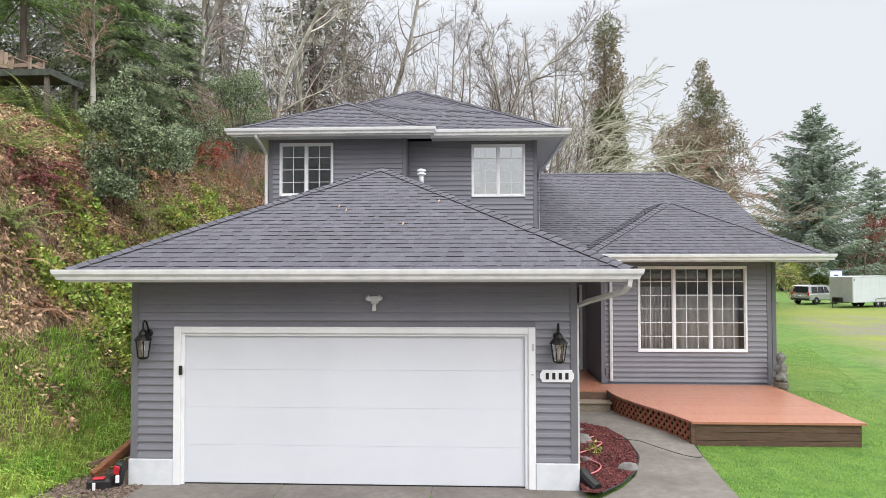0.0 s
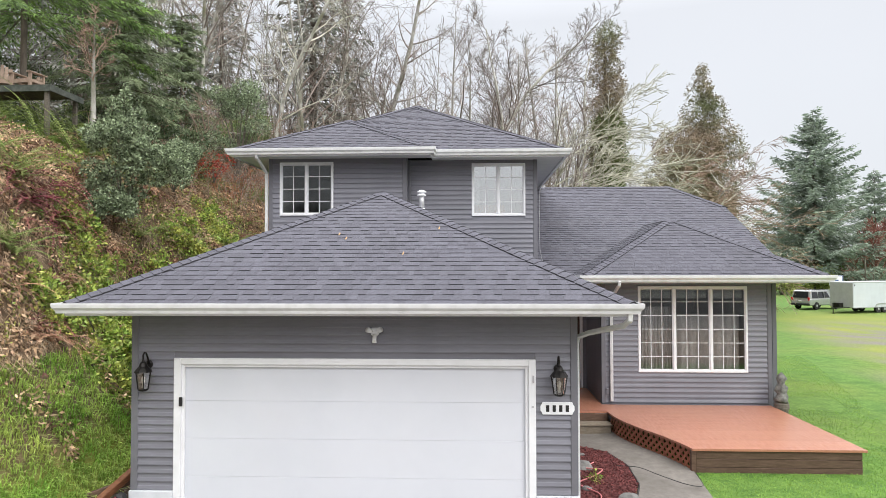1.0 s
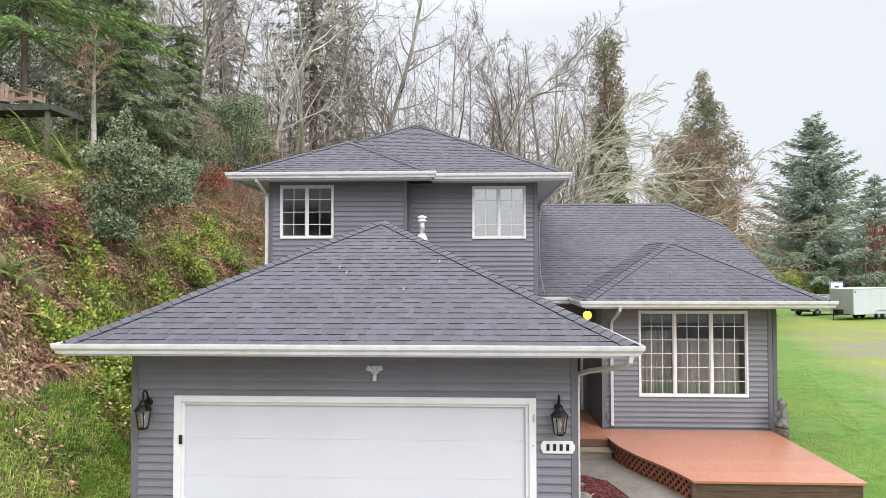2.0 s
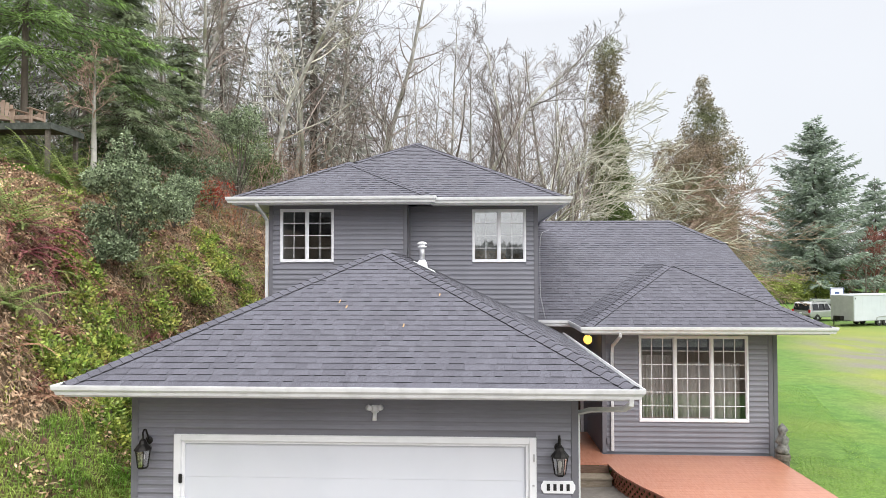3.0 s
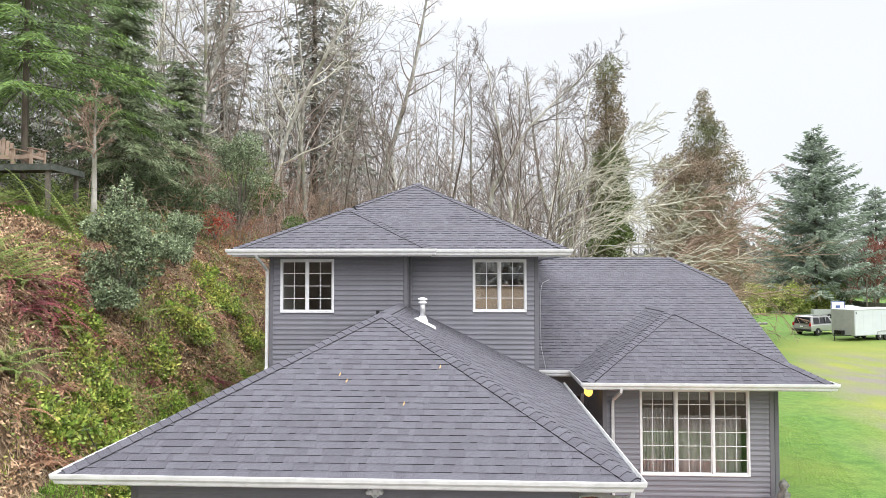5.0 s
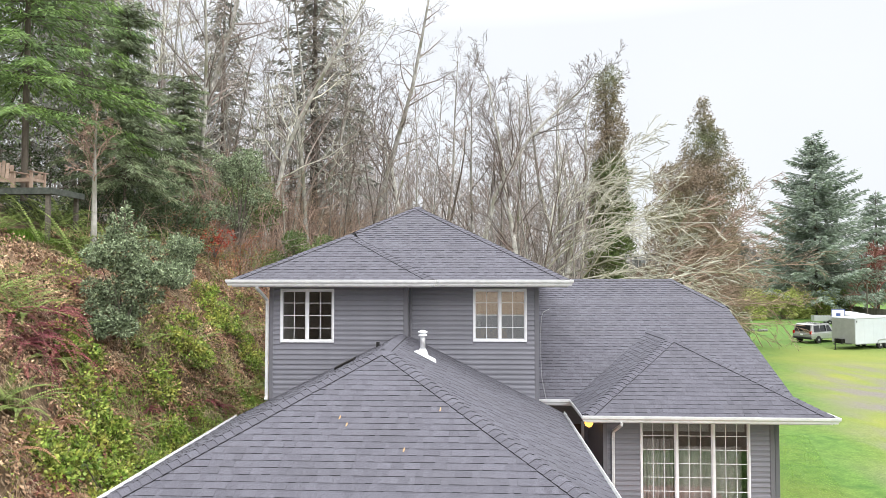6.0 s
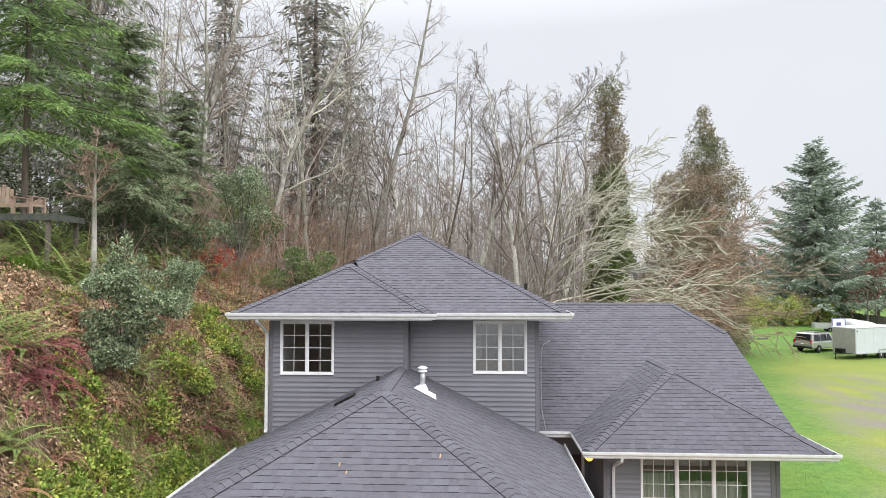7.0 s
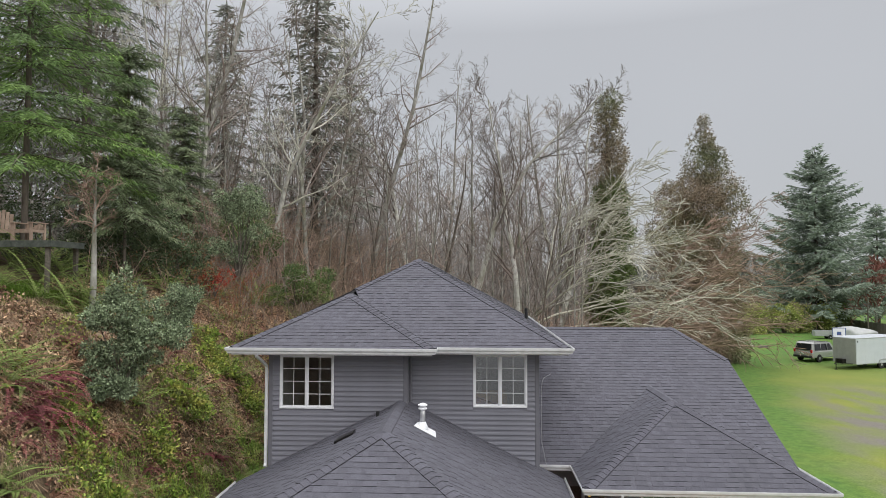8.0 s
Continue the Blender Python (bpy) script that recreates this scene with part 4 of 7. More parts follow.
def quads(name, V, material, base=(0, 0, 0)):
    n = len(V)
    me = bpy.data.meshes.new(name)
    me.vertices.add(n)
    me.vertices.foreach_set("co", (V - np.array(base)).astype(np.float32).ravel())
    me.loops.add(n)
    me.loops.foreach_set("vertex_index", np.arange(n, dtype=np.int32))
    me.polygons.add(n // 4)
    me.polygons.foreach_set("loop_start", np.arange(0, n, 4, dtype=np.int32))
    me.update(calc_edges=True)
    me.materials.append(material)
    ob = new(name, me)
    ob.location = base
    BASES[ob.name] = Vector(base)
    return ob


def quad_part(name, V, material, parent, label=""):
    ob = quads(name, V, material, BASES[parent.name])
    ob.parent = parent
    ob.location = (0, 0, 0)
    return tagged(ob, label)


# ---- bare trees ----
def grow(b, tw, rg, p, d, length, r, level, cfg):
    """One limb and, from it, its side limbs. b takes the wood, tw the twigs."""
    n = cfg["segs"][level]
    pts, rad = [p.copy()], [r]
    q = p.copy()
    for i in range(n):
        d = (d + Vector((rg.gauss(0, 1), rg.gauss(0, 1), rg.gauss(0, 1))) * cfg["wander"][level] + cfg["pull"][level]).normalized()
        q = q + d * (length / n)
        pts.append(q.copy())
        rad.append(max(cfg["fine"], r * (1 - (i + 1) / n * 0.85)))
    (b if level == 0 else tw).tube(pts, rad, (7, 5, 3, 3)[level], cap=False)
    if level + 1 < len(cfg["segs"]):
        for k in range(cfg["kids"][level]):
            f = cfg["first"][level] + (0.98 - cfg["first"][level]) * (k + rg.random()) / cfg["kids"][level]
            i = min(n - 1, int(f * n))
            s = pts[i].lerp(pts[i + 1], f * n - i)
            ax = (pts[i + 1] - pts[i]).normalized()
            out = ax.orthogonal().normalized()
            out.rotate(Matrix.Rotation(rg.random() * 6.283, 3, ax))
            ang = cfg["angle"][level] * (0.7 + 0.6 * rg.random())
            dd = (ax * math.cos(ang) + out * math.sin(ang) + cfg["bias"] * (0.5 if level == 0 else 0.2)).normalized()
            L = length * cfg["ratio"][level] * (1.15 - 0.75 * f) * (0.6 + 0.7 * rg.random())
            grow(b, tw, rg, s, dd, L, max(cfg["fine"], rad[i] * (cfg["thick"] if level == 0 else 0.5)), level + 1, cfg)


def tree_cfg(**kw):
    c = dict(segs=(10, 6, 4, 3), wander=(0.05, 0.12, 0.18, 0.2), pull=(Vector((0, 0, 0.02)), Vector((0, 0, 0.06)), Vector((0, 0, 0.04)), Vector((0, 0, 0))), kids=(22, 10, 7),
             first=(0.3, 0.2, 0.15), angle=(0.85, 0.75, 0.7), ratio=(0.36, 0.45, 0.5), fine=0.0085, thick=0.40, bias=Vector((0, 0, 0.15)))
    c.update(kw)
    return c


def bare_tree(base, height, radius, lean, seed, cfg, label, bark=None, twig=None):
    rg = random.Random(seed)
    t = thing("bare_tree", base, label, "tree", "bare trees behind the house")
    b, tw = Build(), Build()
    grow(b, tw, rg, Vector(base) - Vector((0, 0, 0.3)), (Vector((0, 0, 1)) + Vector(lean)).normalized(), height, radius, 0, cfg)
    part("trunk", b, bark or BARK, t, smooth=True)
    part("crown", tw, twig or TWIG, t, "leafless twigs")
    return t


def on_ground(x, y):
    return (x, y, ground_z(x, y) - 0.1)


ALDER = "tall leafless alder with pale mossy bark"
UPRIGHT = tree_cfg(kids=(20, 9, 6))
SPARSE = tree_cfg(kids=(26, 5, 4), ratio=(0.17, 0.5, 0.5), first=(0.35, 0.2, 0.2), angle=(1.1, 0.8, 0.8))
SPREAD = tree_cfg(kids=(14, 8, 6), ratio=(0.5, 0.45, 0.5), first=(0.22, 0.15, 0.1))
ROUGH = tree_cfg(kids=(18, 7, 5), ratio=(0.28, 0.5, 0.5), first=(0.3, 0.2, 0.15), angle=(0.95, 0.8, 0.8), wander=(0.10, 0.16, 0.22, 0.22), fine=0.012)
FORKED = tree_cfg(kids=(17, 9, 7), ratio=(0.36, 0.42, 0.5), first=(0.34, 0.2, 0.12), angle=(0.58, 0.65, 0.7), wander=(0.10, 0.13, 0.2, 0.2), fine=0.012, bias=Vector((0.0, 0, 0.3)))
kinds = [bare_tree(on_ground(-7.9, 50.0), 27.0, 0.30, (0.075, 0, 0), 3, SPARSE, "very tall leafless alder with short stubby branches"),
         bare_tree(on_ground(-0.9, 45.0), 23, 0.27, (0.14, 0, 0), 4, FORKED, ALDER, WHITEBARK),
         bare_tree(on_ground(-9.5, 38.0), 17, 0.16, (0.10, -0.05, 0), 5, SPREAD, ALDER),
         bare_tree(on_ground(5.8, 48.0), 26.0, 0.24, (0.085, 0, 0), 8, ROUGH, ALDER, WHITEBARK),
         bare_tree(on_ground(-14.5, 34.0), 18, 0.17, (0.05, 0, 0), 7, UPRIGHT, ALDER)]
bare_tree(on_ground(2.7, 45.0), 21.5, 0.26, (0.09, 0, 0), 78, FORKED, "pale leaning alder with a long low limb", WHITEBARK)
bare_tree(on_ground(-4.1, 42.0), 14, 0.17, (0.36, 0, 0), 72, ROUGH, "dark leaning alder with a bent trunk", BARKD)
bare_tree(on_ground(-9.9, 52.0), 23, 0.24, (0.05, 0, 0), 73, SPARSE, ALDER)
bare_tree(on_ground(-11.0, 45.0), 20, 0.20, (0.09, 0, 0), 74, ROUGH, ALDER)
bare_tree(on_ground(-16.6, 34.0), 15, 0.17, (0.15, 0, 0), 75, ROUGH, "slender white-barked alder leaning over the bank", WHITEBARK, TWIGW)
bare_tree(on_ground(-16.2, 38.0), 17, 0.19, (0.05, 0, 0), 76, ROUGH, "slender white-barked alder on the bank top", WHITEBARK, TWIGW)
bare_tree(on_ground(-11.7, 36.0), 17, 0.18, (0.16, 0, 0), 77, ROUGH, "mossy pale alder leaning on the bank top", WHITEBARK, TWIGW)
SPOTS = [(0, -16.5, 37, 0.9, 40), (4, 2.0, 52, 1.0, 10), (2, -12.0, 43, 1.15, 90), (3, 7.4, 54, 1.0, 25), (0, 8.6, 56, 0.95, 130), (4, 4.4, 58, 1.1, 330), (4, -9.6, 52, 1.15, 250),
         (2, -21, 46, 1.3, 310), (3, -24.5, 44, 0.95, 70), (4, 10.8, 60, 1.1, 45), (1, -19.5, 34, 0.95, 120), (4, -23.0, 37, 1.0, 280), (1, -4.6, 55, 1.1, 140),
         (4, 0.4, 50, 1.15, 200), (4, 3.6, 50, 1.15, 75), (4, 6.6, 53, 1.15, 310), (2, -2.6, 49, 1.2, 130)]
for k, x, y, s, turn in SPOTS:
    copy_thing(kinds[k], Matrix.Translation(on_ground(x, y)) @ pose(0, 0, 0, 0, 0, turn) @ Matrix.Scale(s, 4))
# the leaning tree whose pale limbs sweep over the lawn's edge
SWEEP = tree_cfg(thick=0.62, kids=(15, 9, 6), ratio=(0.9, 0.36, 0.5), first=(0.28, 0.22, 0.12), angle=(0.8, 0.6, 0.6), segs=(10, 10, 5, 3), wander=(0.06, 0.13, 0.2, 0.22),
                 pull=(Vector((0.02, 0, 0.03)), Vector((0.06, -0.01, -0.065)), Vector((0.06, 0, -0.05)), Vector((0.02, 0, -0.05))), bias=Vector((0.9, -0.2, 0.35)), fine=0.018)
bare_tree(on_ground(2.0, 45.0), 15, 0.2, (0.36, 0, 0), 21, SWEEP, "leaning pale alder with long arching lichened limbs", twig=TWIGW)
bare_tree(on_ground(6.0, 47.0), 13.5, 0.17, (0.30, 0, 0), 22, SWEEP, "leaning pale alder with long arching lichened limbs", twig=TWIGW)
bare_tree(on_ground(12.5, 56.0), 13, 0.2, (0.30, 0, 0), 23, SWEEP, "leaning leafless tree with drooping brown limbs", twig=TWIGR)
bare_tree(on_ground(19.0, 66.0), 15, 0.2, (0.2, 0, 0), 24, SWEEP, "leaning leafless tree with drooping brown limbs", twig=TWIGR)
# the small knotty tree beside the platform on the bank
KNOT = tree_cfg(kids=(17, 7, 4), ratio=(0.34, 0.5, 0.5), first=(0.58, 0.2, 0.2), segs=(7, 6, 4, 3), angle=(0.9, 0.7, 0.7), wander=(0.035, 0.26, 0.28, 0.25), fine=0.008, bias=Vector((0, 0, 0.3)))
bare_tree((-11.35, 19.3, ground_z(-11.35, 19.3) - 0.3), 5.0, 0.12, (0.08, 0, 0), 37, KNOT, "small gnarled leafless tree beside the wooden platform", BARK, TWIGR)

SAPLING = tree_cfg(kids=(20, 6), segs=(8, 4, 3), ratio=(0.2, 0.5), first=(0.3, 0.15), angle=(0.7, 0.7), fine=0.008)
sap = [bare_tree(on_ground(-2.0, 40.0), 14, 0.075, (0.06, 0, 0), 61, SAPLING, "thin leafless sapling in the woods"), bare_tree(on_ground(3.0, 42.0), 12, 0.065, (0.12, 0, 0), 62, SAPLING, "thin leafless sapling in the woods"),
       bare_tree(on_ground(-8.0, 36.0), 13, 0.07, (0.1, 0, 0), 63, SAPLING, "thin leafless sapling in the woods", BARKD)]
rg = random.Random(19)
for i in range(60):
    y = rg.uniform(35, 62)
    x = rg.uniform(-20, 6 + (y - 35) * 0.2)
    copy_thing(sap[i % 3], Matrix.Translation(on_ground(x, y)) @ pose(0, 0, 0, rg.uniform(-5, 5), rg.uniform(-3, 8), rg.random() * 360) @ Matrix.Scale(rg.uniform(0.75, 1.35), 4))

# far woods: hundreds of thin trunks
rg = random.Random(77)
wood = Build()
for i in range(520):
    x, y = rg.uniform(-46, 24), rg.uniform(56, 110)
    if x > 8 and y < 72:
        continue
    h = rg.uniform(11, 19)
    z = ground_z(x, y, False) - 0.3
    lx, ly = rg.uniform(-0.1, 0.16), rg.uniform(-0.05, 0.05)
    wood.tube([(x, y, z), (x + lx * h * 0.5, y + ly * h, z + h * 0.5), (x + lx * h * 1.1, y, z + h)], (0.13, 0.085, 0.02), 4, cap=False)
    for k in range(14):
        f = rg.uniform(0.25, 0.98)
        s = Vector((x + lx * h * f, y, z + h * f))
        a, L = rg.random() * 6.283, h * 0.17 * (1.2 - f * 0.7) * rg.uniform(0.6, 1.3)
        d = Vector((math.cos(a), math.sin(a), rg.uniform(0.3, 1.2)))
        e = s + d * L * 0.6
        t2 = e + Vector((d.x + rg.uniform(-.5, .5), d.y, d.z)) * L * 0.5
        wood.tube([s, e, t2], (0.03, 0.022, 0.012), 3, cap=False)
        for q in range(3):
            m = s.lerp(e, 0.4 + 0.3 * q)
            wood.tube([m, m + Vector((rg.uniform(-1, 1), rg.uniform(-1, 1), rg.uniform(0, 1))) * L * 0.4], (0.016, 0.010), 3, cap=False)
lone("far_woods", wood, TWIGF, (0, 80, 0), "stand of thin leafless trees behind the house, haze put into their grey", "woods", kind="stuff")

# brush under the trees
def brush(name, n, xr, yr, hr, material, label, seed, arch=0.6, keep=None):
    rg2 = random.Random(seed)
    b = Build()
    for i in range(n):
        x, y = rg2.uniform(*xr), rg2.uniform(*yr)
        if keep and not keep(x, y):
            continue
        z, h = ground_z(x, y) - 0.05, rg2.uniform(*hr)
        a = rg2.random() * 6.283
        dx, dy = math.cos(a) * arch * h, math.sin(a) * arch * h
        r = 0.006 + 0.0022 * h
        pts = [Vector((x, y, z)), Vector((x + dx * 0.25, y + dy * 0.25, z + h * 0.55)), Vector((x + dx * 0.6, y + dy * 0.6, z + h * 0.9)), Vector((x + dx, y + dy, z + h * 0.95))]
        b.tube(pts, (r * 1.4, r, r * 0.8, r * 0.5), 3, cap=False)
        for k in range(4):
            f = rg2.uniform(0.2, 0.95) * 2.99
            s = pts[int(f)].lerp(pts[int(f) + 1], f % 1)
            b.tube([s, s + Vector((rg2.uniform(-1, 1), rg2.uniform(-1, 1), rg2.uniform(-0.2, 1))) * h * 0.28], (r * 0.7, r * 0.45), 3, cap=False)
    return lone(name, b, material, (0, 40, 0), label, "brush", kind="stuff")


brush("undergrowth", 4200, (-16, 16), (31, 60), (1.2, 5.5), TWIGR, "tangled red-brown leafless undergrowth below the trees", 1, keep=lambda x, y: x < 9 + (y - 31) * 0.25)
brush("brambles", 420, (-14, -3), (22, 34), (0.6, 2.2), TWIGR, "arching brown brambles along the top of the bank", 2, keep=lambda x, y: x < foot(y) - 3.5)
brush("thicket", 1700, (12, 30), (58, 76), (1.5, 7.0), TWIGR, "rusty leafless thicket at the edge of the field", 3, 0.8, keep=lambda x, y: abs(x - 14 - (y - 58) * 0.6) < 6)
brush("dead_branches", 70, (-14.6, -12.6), (30.4, 32.0), (0.8, 2.4), RUST, "heap of rust-coloured dead branches on the bank top", 6, 1.1)
brush("brambles", 260, (-15, -9.5), (26, 31), (0.5, 1.8), RUST, "rusty brambles below the hemlocks", 7, 0.9)
brush("undergrowth", 420, (-24, -8), (26, 46), (0.8, 3.0), TWIG, "grey leafless undergrowth on the bank top", 4)


# ---- evergreens ----
def conifer(base, height, reach, seed, material, label, first=0.12, whorls=26, per=6, droop=0.35, leaf=(0.30, 0.07), dense=26, tip=0.06, side=0.32, group="", name="conifer", ragged=0.0, girth=0.014):
    rg2 = random.Random(seed)
    t = thing(name, base, label, "tree", group)
    B = Vector(base)
    wood_b = Build().tube([B, B + Vector((0, 0, height * 0.5)), B + Vector((0, 0, height))], (height * girth, height * girth * 0.65, 0.02), 7, cap=False)
    limbs = Build()
    Cs, As = [], []
    for w in range(whorls):
        f = first + (0.985 - first) * ((w + rg2.uniform(-0.4, 0.4)) / whorls) ** 0.9 if w else first
        for k in range(per):
            a = 6.283 * (k + rg2.random() * 0.8) / per + w * 1.3
            L = reach * max(tip, (1 - f) ** 0.8) * rg2.uniform(0.7 - 5 * ragged, 1.15 + 2 * ragged)
            z0 = B.z + height * min(0.99, f + rg2.uniform(-ragged, ragged))
            rise = 0.25 * (1.6 * f - 0.5)
            prev = None
            for i in range(7):
                s = i / 6
                p = Vector((B.x + math.cos(a) * L * s, B.y + math.sin(a) * L * s, z0 + L * (rise * s - droop * s * s + 0.12 * s ** 3)))
                if prev:
                    limbs.tube([prev, p], (0.006 * (7 - i) + 0.004, 0.006 * (6 - i) + 0.004), 3, cap=False)
                    ax = (p - prev).normalized()
                    sd = Vector((-math.sin(a), math.cos(a), 0))
                    m = max(3, int(dense * L / reach))
                    for j in range(m):
                        r2 = prev.lerp(p, (j + rg2.random()) / m)
                        sgn = 1 if rg2.random() < 0.5 else -1
                        ln = side * L * (1.1 - s) * rg2.uniform(0.3, 1.0)
                        d = sd * sgn * 0.8 + ax * 0.7 + Vector((0, 0, -0.25 - 0.3 * rg2.random()))
                        q = r2 + d * ln * rg2.random()
                        Cs.append(q + Vector((rg2.gauss(0, .04), rg2.gauss(0, .04), rg2.gauss(0, .05))))
                        As.append(d + Vector((rg2.gauss(0, .3), rg2.gauss(0, .3), rg2.gauss(0, .25))))
                prev = p
    C, A = np.array(Cs), np.array(As)
    n = len(C)
    part("trunk", wood_b, BARKD, t, smooth=True)
    tagged(part("branchwork", limbs, BARKD, t), kind="stuff")
    quad_part("crown", cards(C, A, leaf[0] * nr.uniform(0.6, 1.3, n), leaf[1] * nr.uniform(0.7, 1.3, n), np.tile([0, 0, 1.0], (n, 1)) + nr.normal(0, 0.9, (n, 3))), material, t, "drooping needle sprays")
    return t


near_fir = "large green fir with drooping feathery branches on the bank"
conifer((-14.4, 20.6, 8.7), 18, 5.2, 41, NEEDLE, near_fir, first=0.17, whorls=24, per=8, leaf=(0.22, 0.036), dense=96, droop=0.30, side=0.42, girth=0.006)
conifer((-12.9, 24.0, ground_z(-12.9, 24.0) - 0.1), 9.2, 3.3, 42, HEMLOCK, "younger grey-green hemlock with soft drooping branches", first=0.28, whorls=19, per=8, leaf=(0.20, 0.036), dense=84, tip=0.3, ragged=0.03, girth=0.007, droop=0.42, side=0.42)
conifer((-14.9, 33.2, ground_z(-14.9, 33.2)), 9.0, 3.3, 57, HEMLOCK, "younger grey-green hemlock with soft drooping branches", first=0.16, whorls=18, per=8, leaf=(0.22, 0.040), dense=74, tip=0.3, ragged=0.03, girth=0.008, droop=0.42, side=0.42)
conifer((-17.0, 17.2, 9.0), 15, 4.4, 43, NEEDLE, near_fir, first=0.2, whorls=20, per=7, leaf=(0.30, 0.055), dense=50, droop=0.3, side=0.42)
f1 = conifer((-11.4, 47.0, ground_z(-11.4, 47) - 0.2), 26, 7.0, 44, NEEDLED, "tall fir with sparse ragged branches among the alders, paled for haze", first=0.25, whorls=26, per=5, leaf=(0.60, 0.15), dense=20, droop=0.28, tip=0.10, side=0.45)
f2 = conifer((-20.0, 33.0, ground_z(-20, 33) - 0.2), 21, 7.0, 45, NEEDLED, "tall fir on the hillside, paled for haze", first=0.10, whorls=22, per=6, leaf=(0.45, 0.10), dense=24, droop=0.40, tip=0.12, side=0.45)
for ob, x, y, s, tn in ((f2, -28, 40, 1.15, 70), (f2, -25, 30, 0.9, 200), (f1, -20.5, 53, 0.9, 120), (f1, -33, 52, 1.1, 30), (f2, -12.0, 52, 0.42, 40), (f2, -34, 32, 1.2, 140)):
    copy_thing(ob, Matrix.Translation(on_ground(x, y)) @ pose(0, 0, 0, 0, 0, tn) @ Matrix.Scale(s, 4))
conifer((77.0, 129.0, -1.2), 23.5, 9.5, 47, NEEDLEB, "shorter blue-green spruce beyond the fence", first=0.15, whorls=22, per=7, leaf=(0.85, 0.17), dense=40, droop=0.05, tip=0.06, side=0.42, ragged=0.03)
conifer((58.6, 115.0, -1.2), 31.6, 14.5, 46, NEEDLEB, "broad blue-green spruce beyond the field", first=0.12, whorls=32, per=8, leaf=(0.85, 0.19), dense=64, droop=0.0, tip=0.05, side=0.42, ragged=0.03)


def leaf_mass(name, base, blobs, n, leaf, material, label, category="bush", stem=True, kindred="", hang=0.0):
    """A plant of many leaves round clumps: blobs are (x, y, z, rx, ry, rz) about the base."""
    t = thing(name, base, label, category, kindred)
    B = np.array(base)
    vol = np.array([b[3] * b[4] + b[4] * b[5] + b[3] * b[5] for b in blobs])
    pick = nr.choice(len(blobs), n, p=vol / vol.sum())
    bl = np.array(blobs)[pick]
    d = unit(nr.normal(size=(n, 3)))
    lump = np.array([1 + 0.45 * noise.noise(Vector(d[i]) * 2.6 + Vector((pick[i] * 3.7, 0, 0))) for i in range(n)]).reshape(-1, 1)
    r = nr.uniform(0.45, 1.05, (n, 1)) ** 0.6 * lump
    C = B + bl[:, :3] + d * r * bl[:, 3:]
    A = d + nr.normal(0, 0.6, (n, 3)) + np.array([[0, 0, -hang]])
    quad_part("leaves", cards(C, A, leaf[0] * nr.uniform(0.6, 1.3, n), leaf[1] * nr.uniform(0.7, 1.2, n)), material, t)
    if stem:
        s = Build()
        for q in blobs[:14]:
            e = Vector(base) + Vector(q[:3])
            m = Vector(base).lerp(e, 0.5) + Vector((0.1 * q[3], 0, 0.1 * q[5]))
            s.tube([Vector(base) - Vector((0, 0, 0.2)), m, e], (0.05 * q[5] + 0.01, 0.03 * q[5] + 0.008, 0.01), 5, cap=False)
        part("stem", s, BARKD, t)
    return t


def clumps(rg2, n, rx, ry, z0, z1, size):
    return [(rg2.uniform(-rx, rx), rg2.uniform(-ry, ry), rg2.uniform(z0, z1), *(size * rg2.uniform(0.6, 1.2) for _ in range(3))) for _ in range(n)]


rg = random.Random(9)
# ivy column and cedar at the edge of the woods
ivy_blobs = []
for i in range(46):
    f = i / 45
    w = 2.15 - 1.05 * f ** 1.3
    r = w * rg.uniform(0.55, 0.8)
    ivy_blobs.append((rg.uniform(-1, 1) * (w - r), rg.uniform(-1, 1) * (w - r), 21.6 * f, r, r, 0.9))
t = leaf_mass("ivy_clad_tree", (10.6, 50.5, -0.3), [q for q in ivy_blobs if q[2] < 15], 50000, (0.20, 0.11), IVY, "tall tree trunk thickly clad in dark ivy", "tree")
part("trunk", Build().tube([(10.6, 50.5, -0.4), (10.4, 50.5, 14), (10.3, 50.5, 21.2)], (0.4, 0.25, 0.03), 7, cap=False), BARKD, t)
leaf_mass("withered_ivy", (10.5, 50.5, -0.3), [(q[0], q[1], q[2], q[3] * 1.15, q[4] * 1.15, q[5]) for q in ivy_blobs if q[2] > 12], 18000, (0.20, 0.07), CEDAR, "brown withered ivy round the upper trunk", "ivy", stem=False)
ced = []
for i in range(150):
    f = i / 149
    w = 4.7 if f < 0.72 else 2.5 if f < 0.84 else 2.5 - 2.1 * (f - 0.84) / 0.16
    r = max(0.55, w * 0.42) * rg.uniform(0.6, 1.1)
    ced.append((rg.uniform(-1, 1) * (w - r * 0.8) * 0.9, rg.uniform(-1, 1) * (w - r * 0.8) * 0.8, 26.6 * f, r, r, r * 0.9))
leaf_mass("cedar", (25.2, 72.5, -1.15), ced, 120000, (0.28, 0.085), CEDAR, "tall cedar, green at the tip and browned below", "tree", hang=0.5)
ced2 = []
for i in range(44):
    f = i / 43
    w = 3.6 - 2.6 * f ** 1.5
    r = max(0.6, w * 0.45) * rg.uniform(0.6, 1.1)
    ced2.append((rg.uniform(-1, 1) * (w - r * 0.8), rg.uniform(-1, 1) * (w - r * 0.8), 18.5 * f, r, r, r * 0.9))
leaf_mass("cedar", (20.0, 69.0, -1.15), ced2, 30000, (0.28, 0.085), CEDAR, "shorter brown-green cedar at the edge of the woods", "tree", hang=0.5)

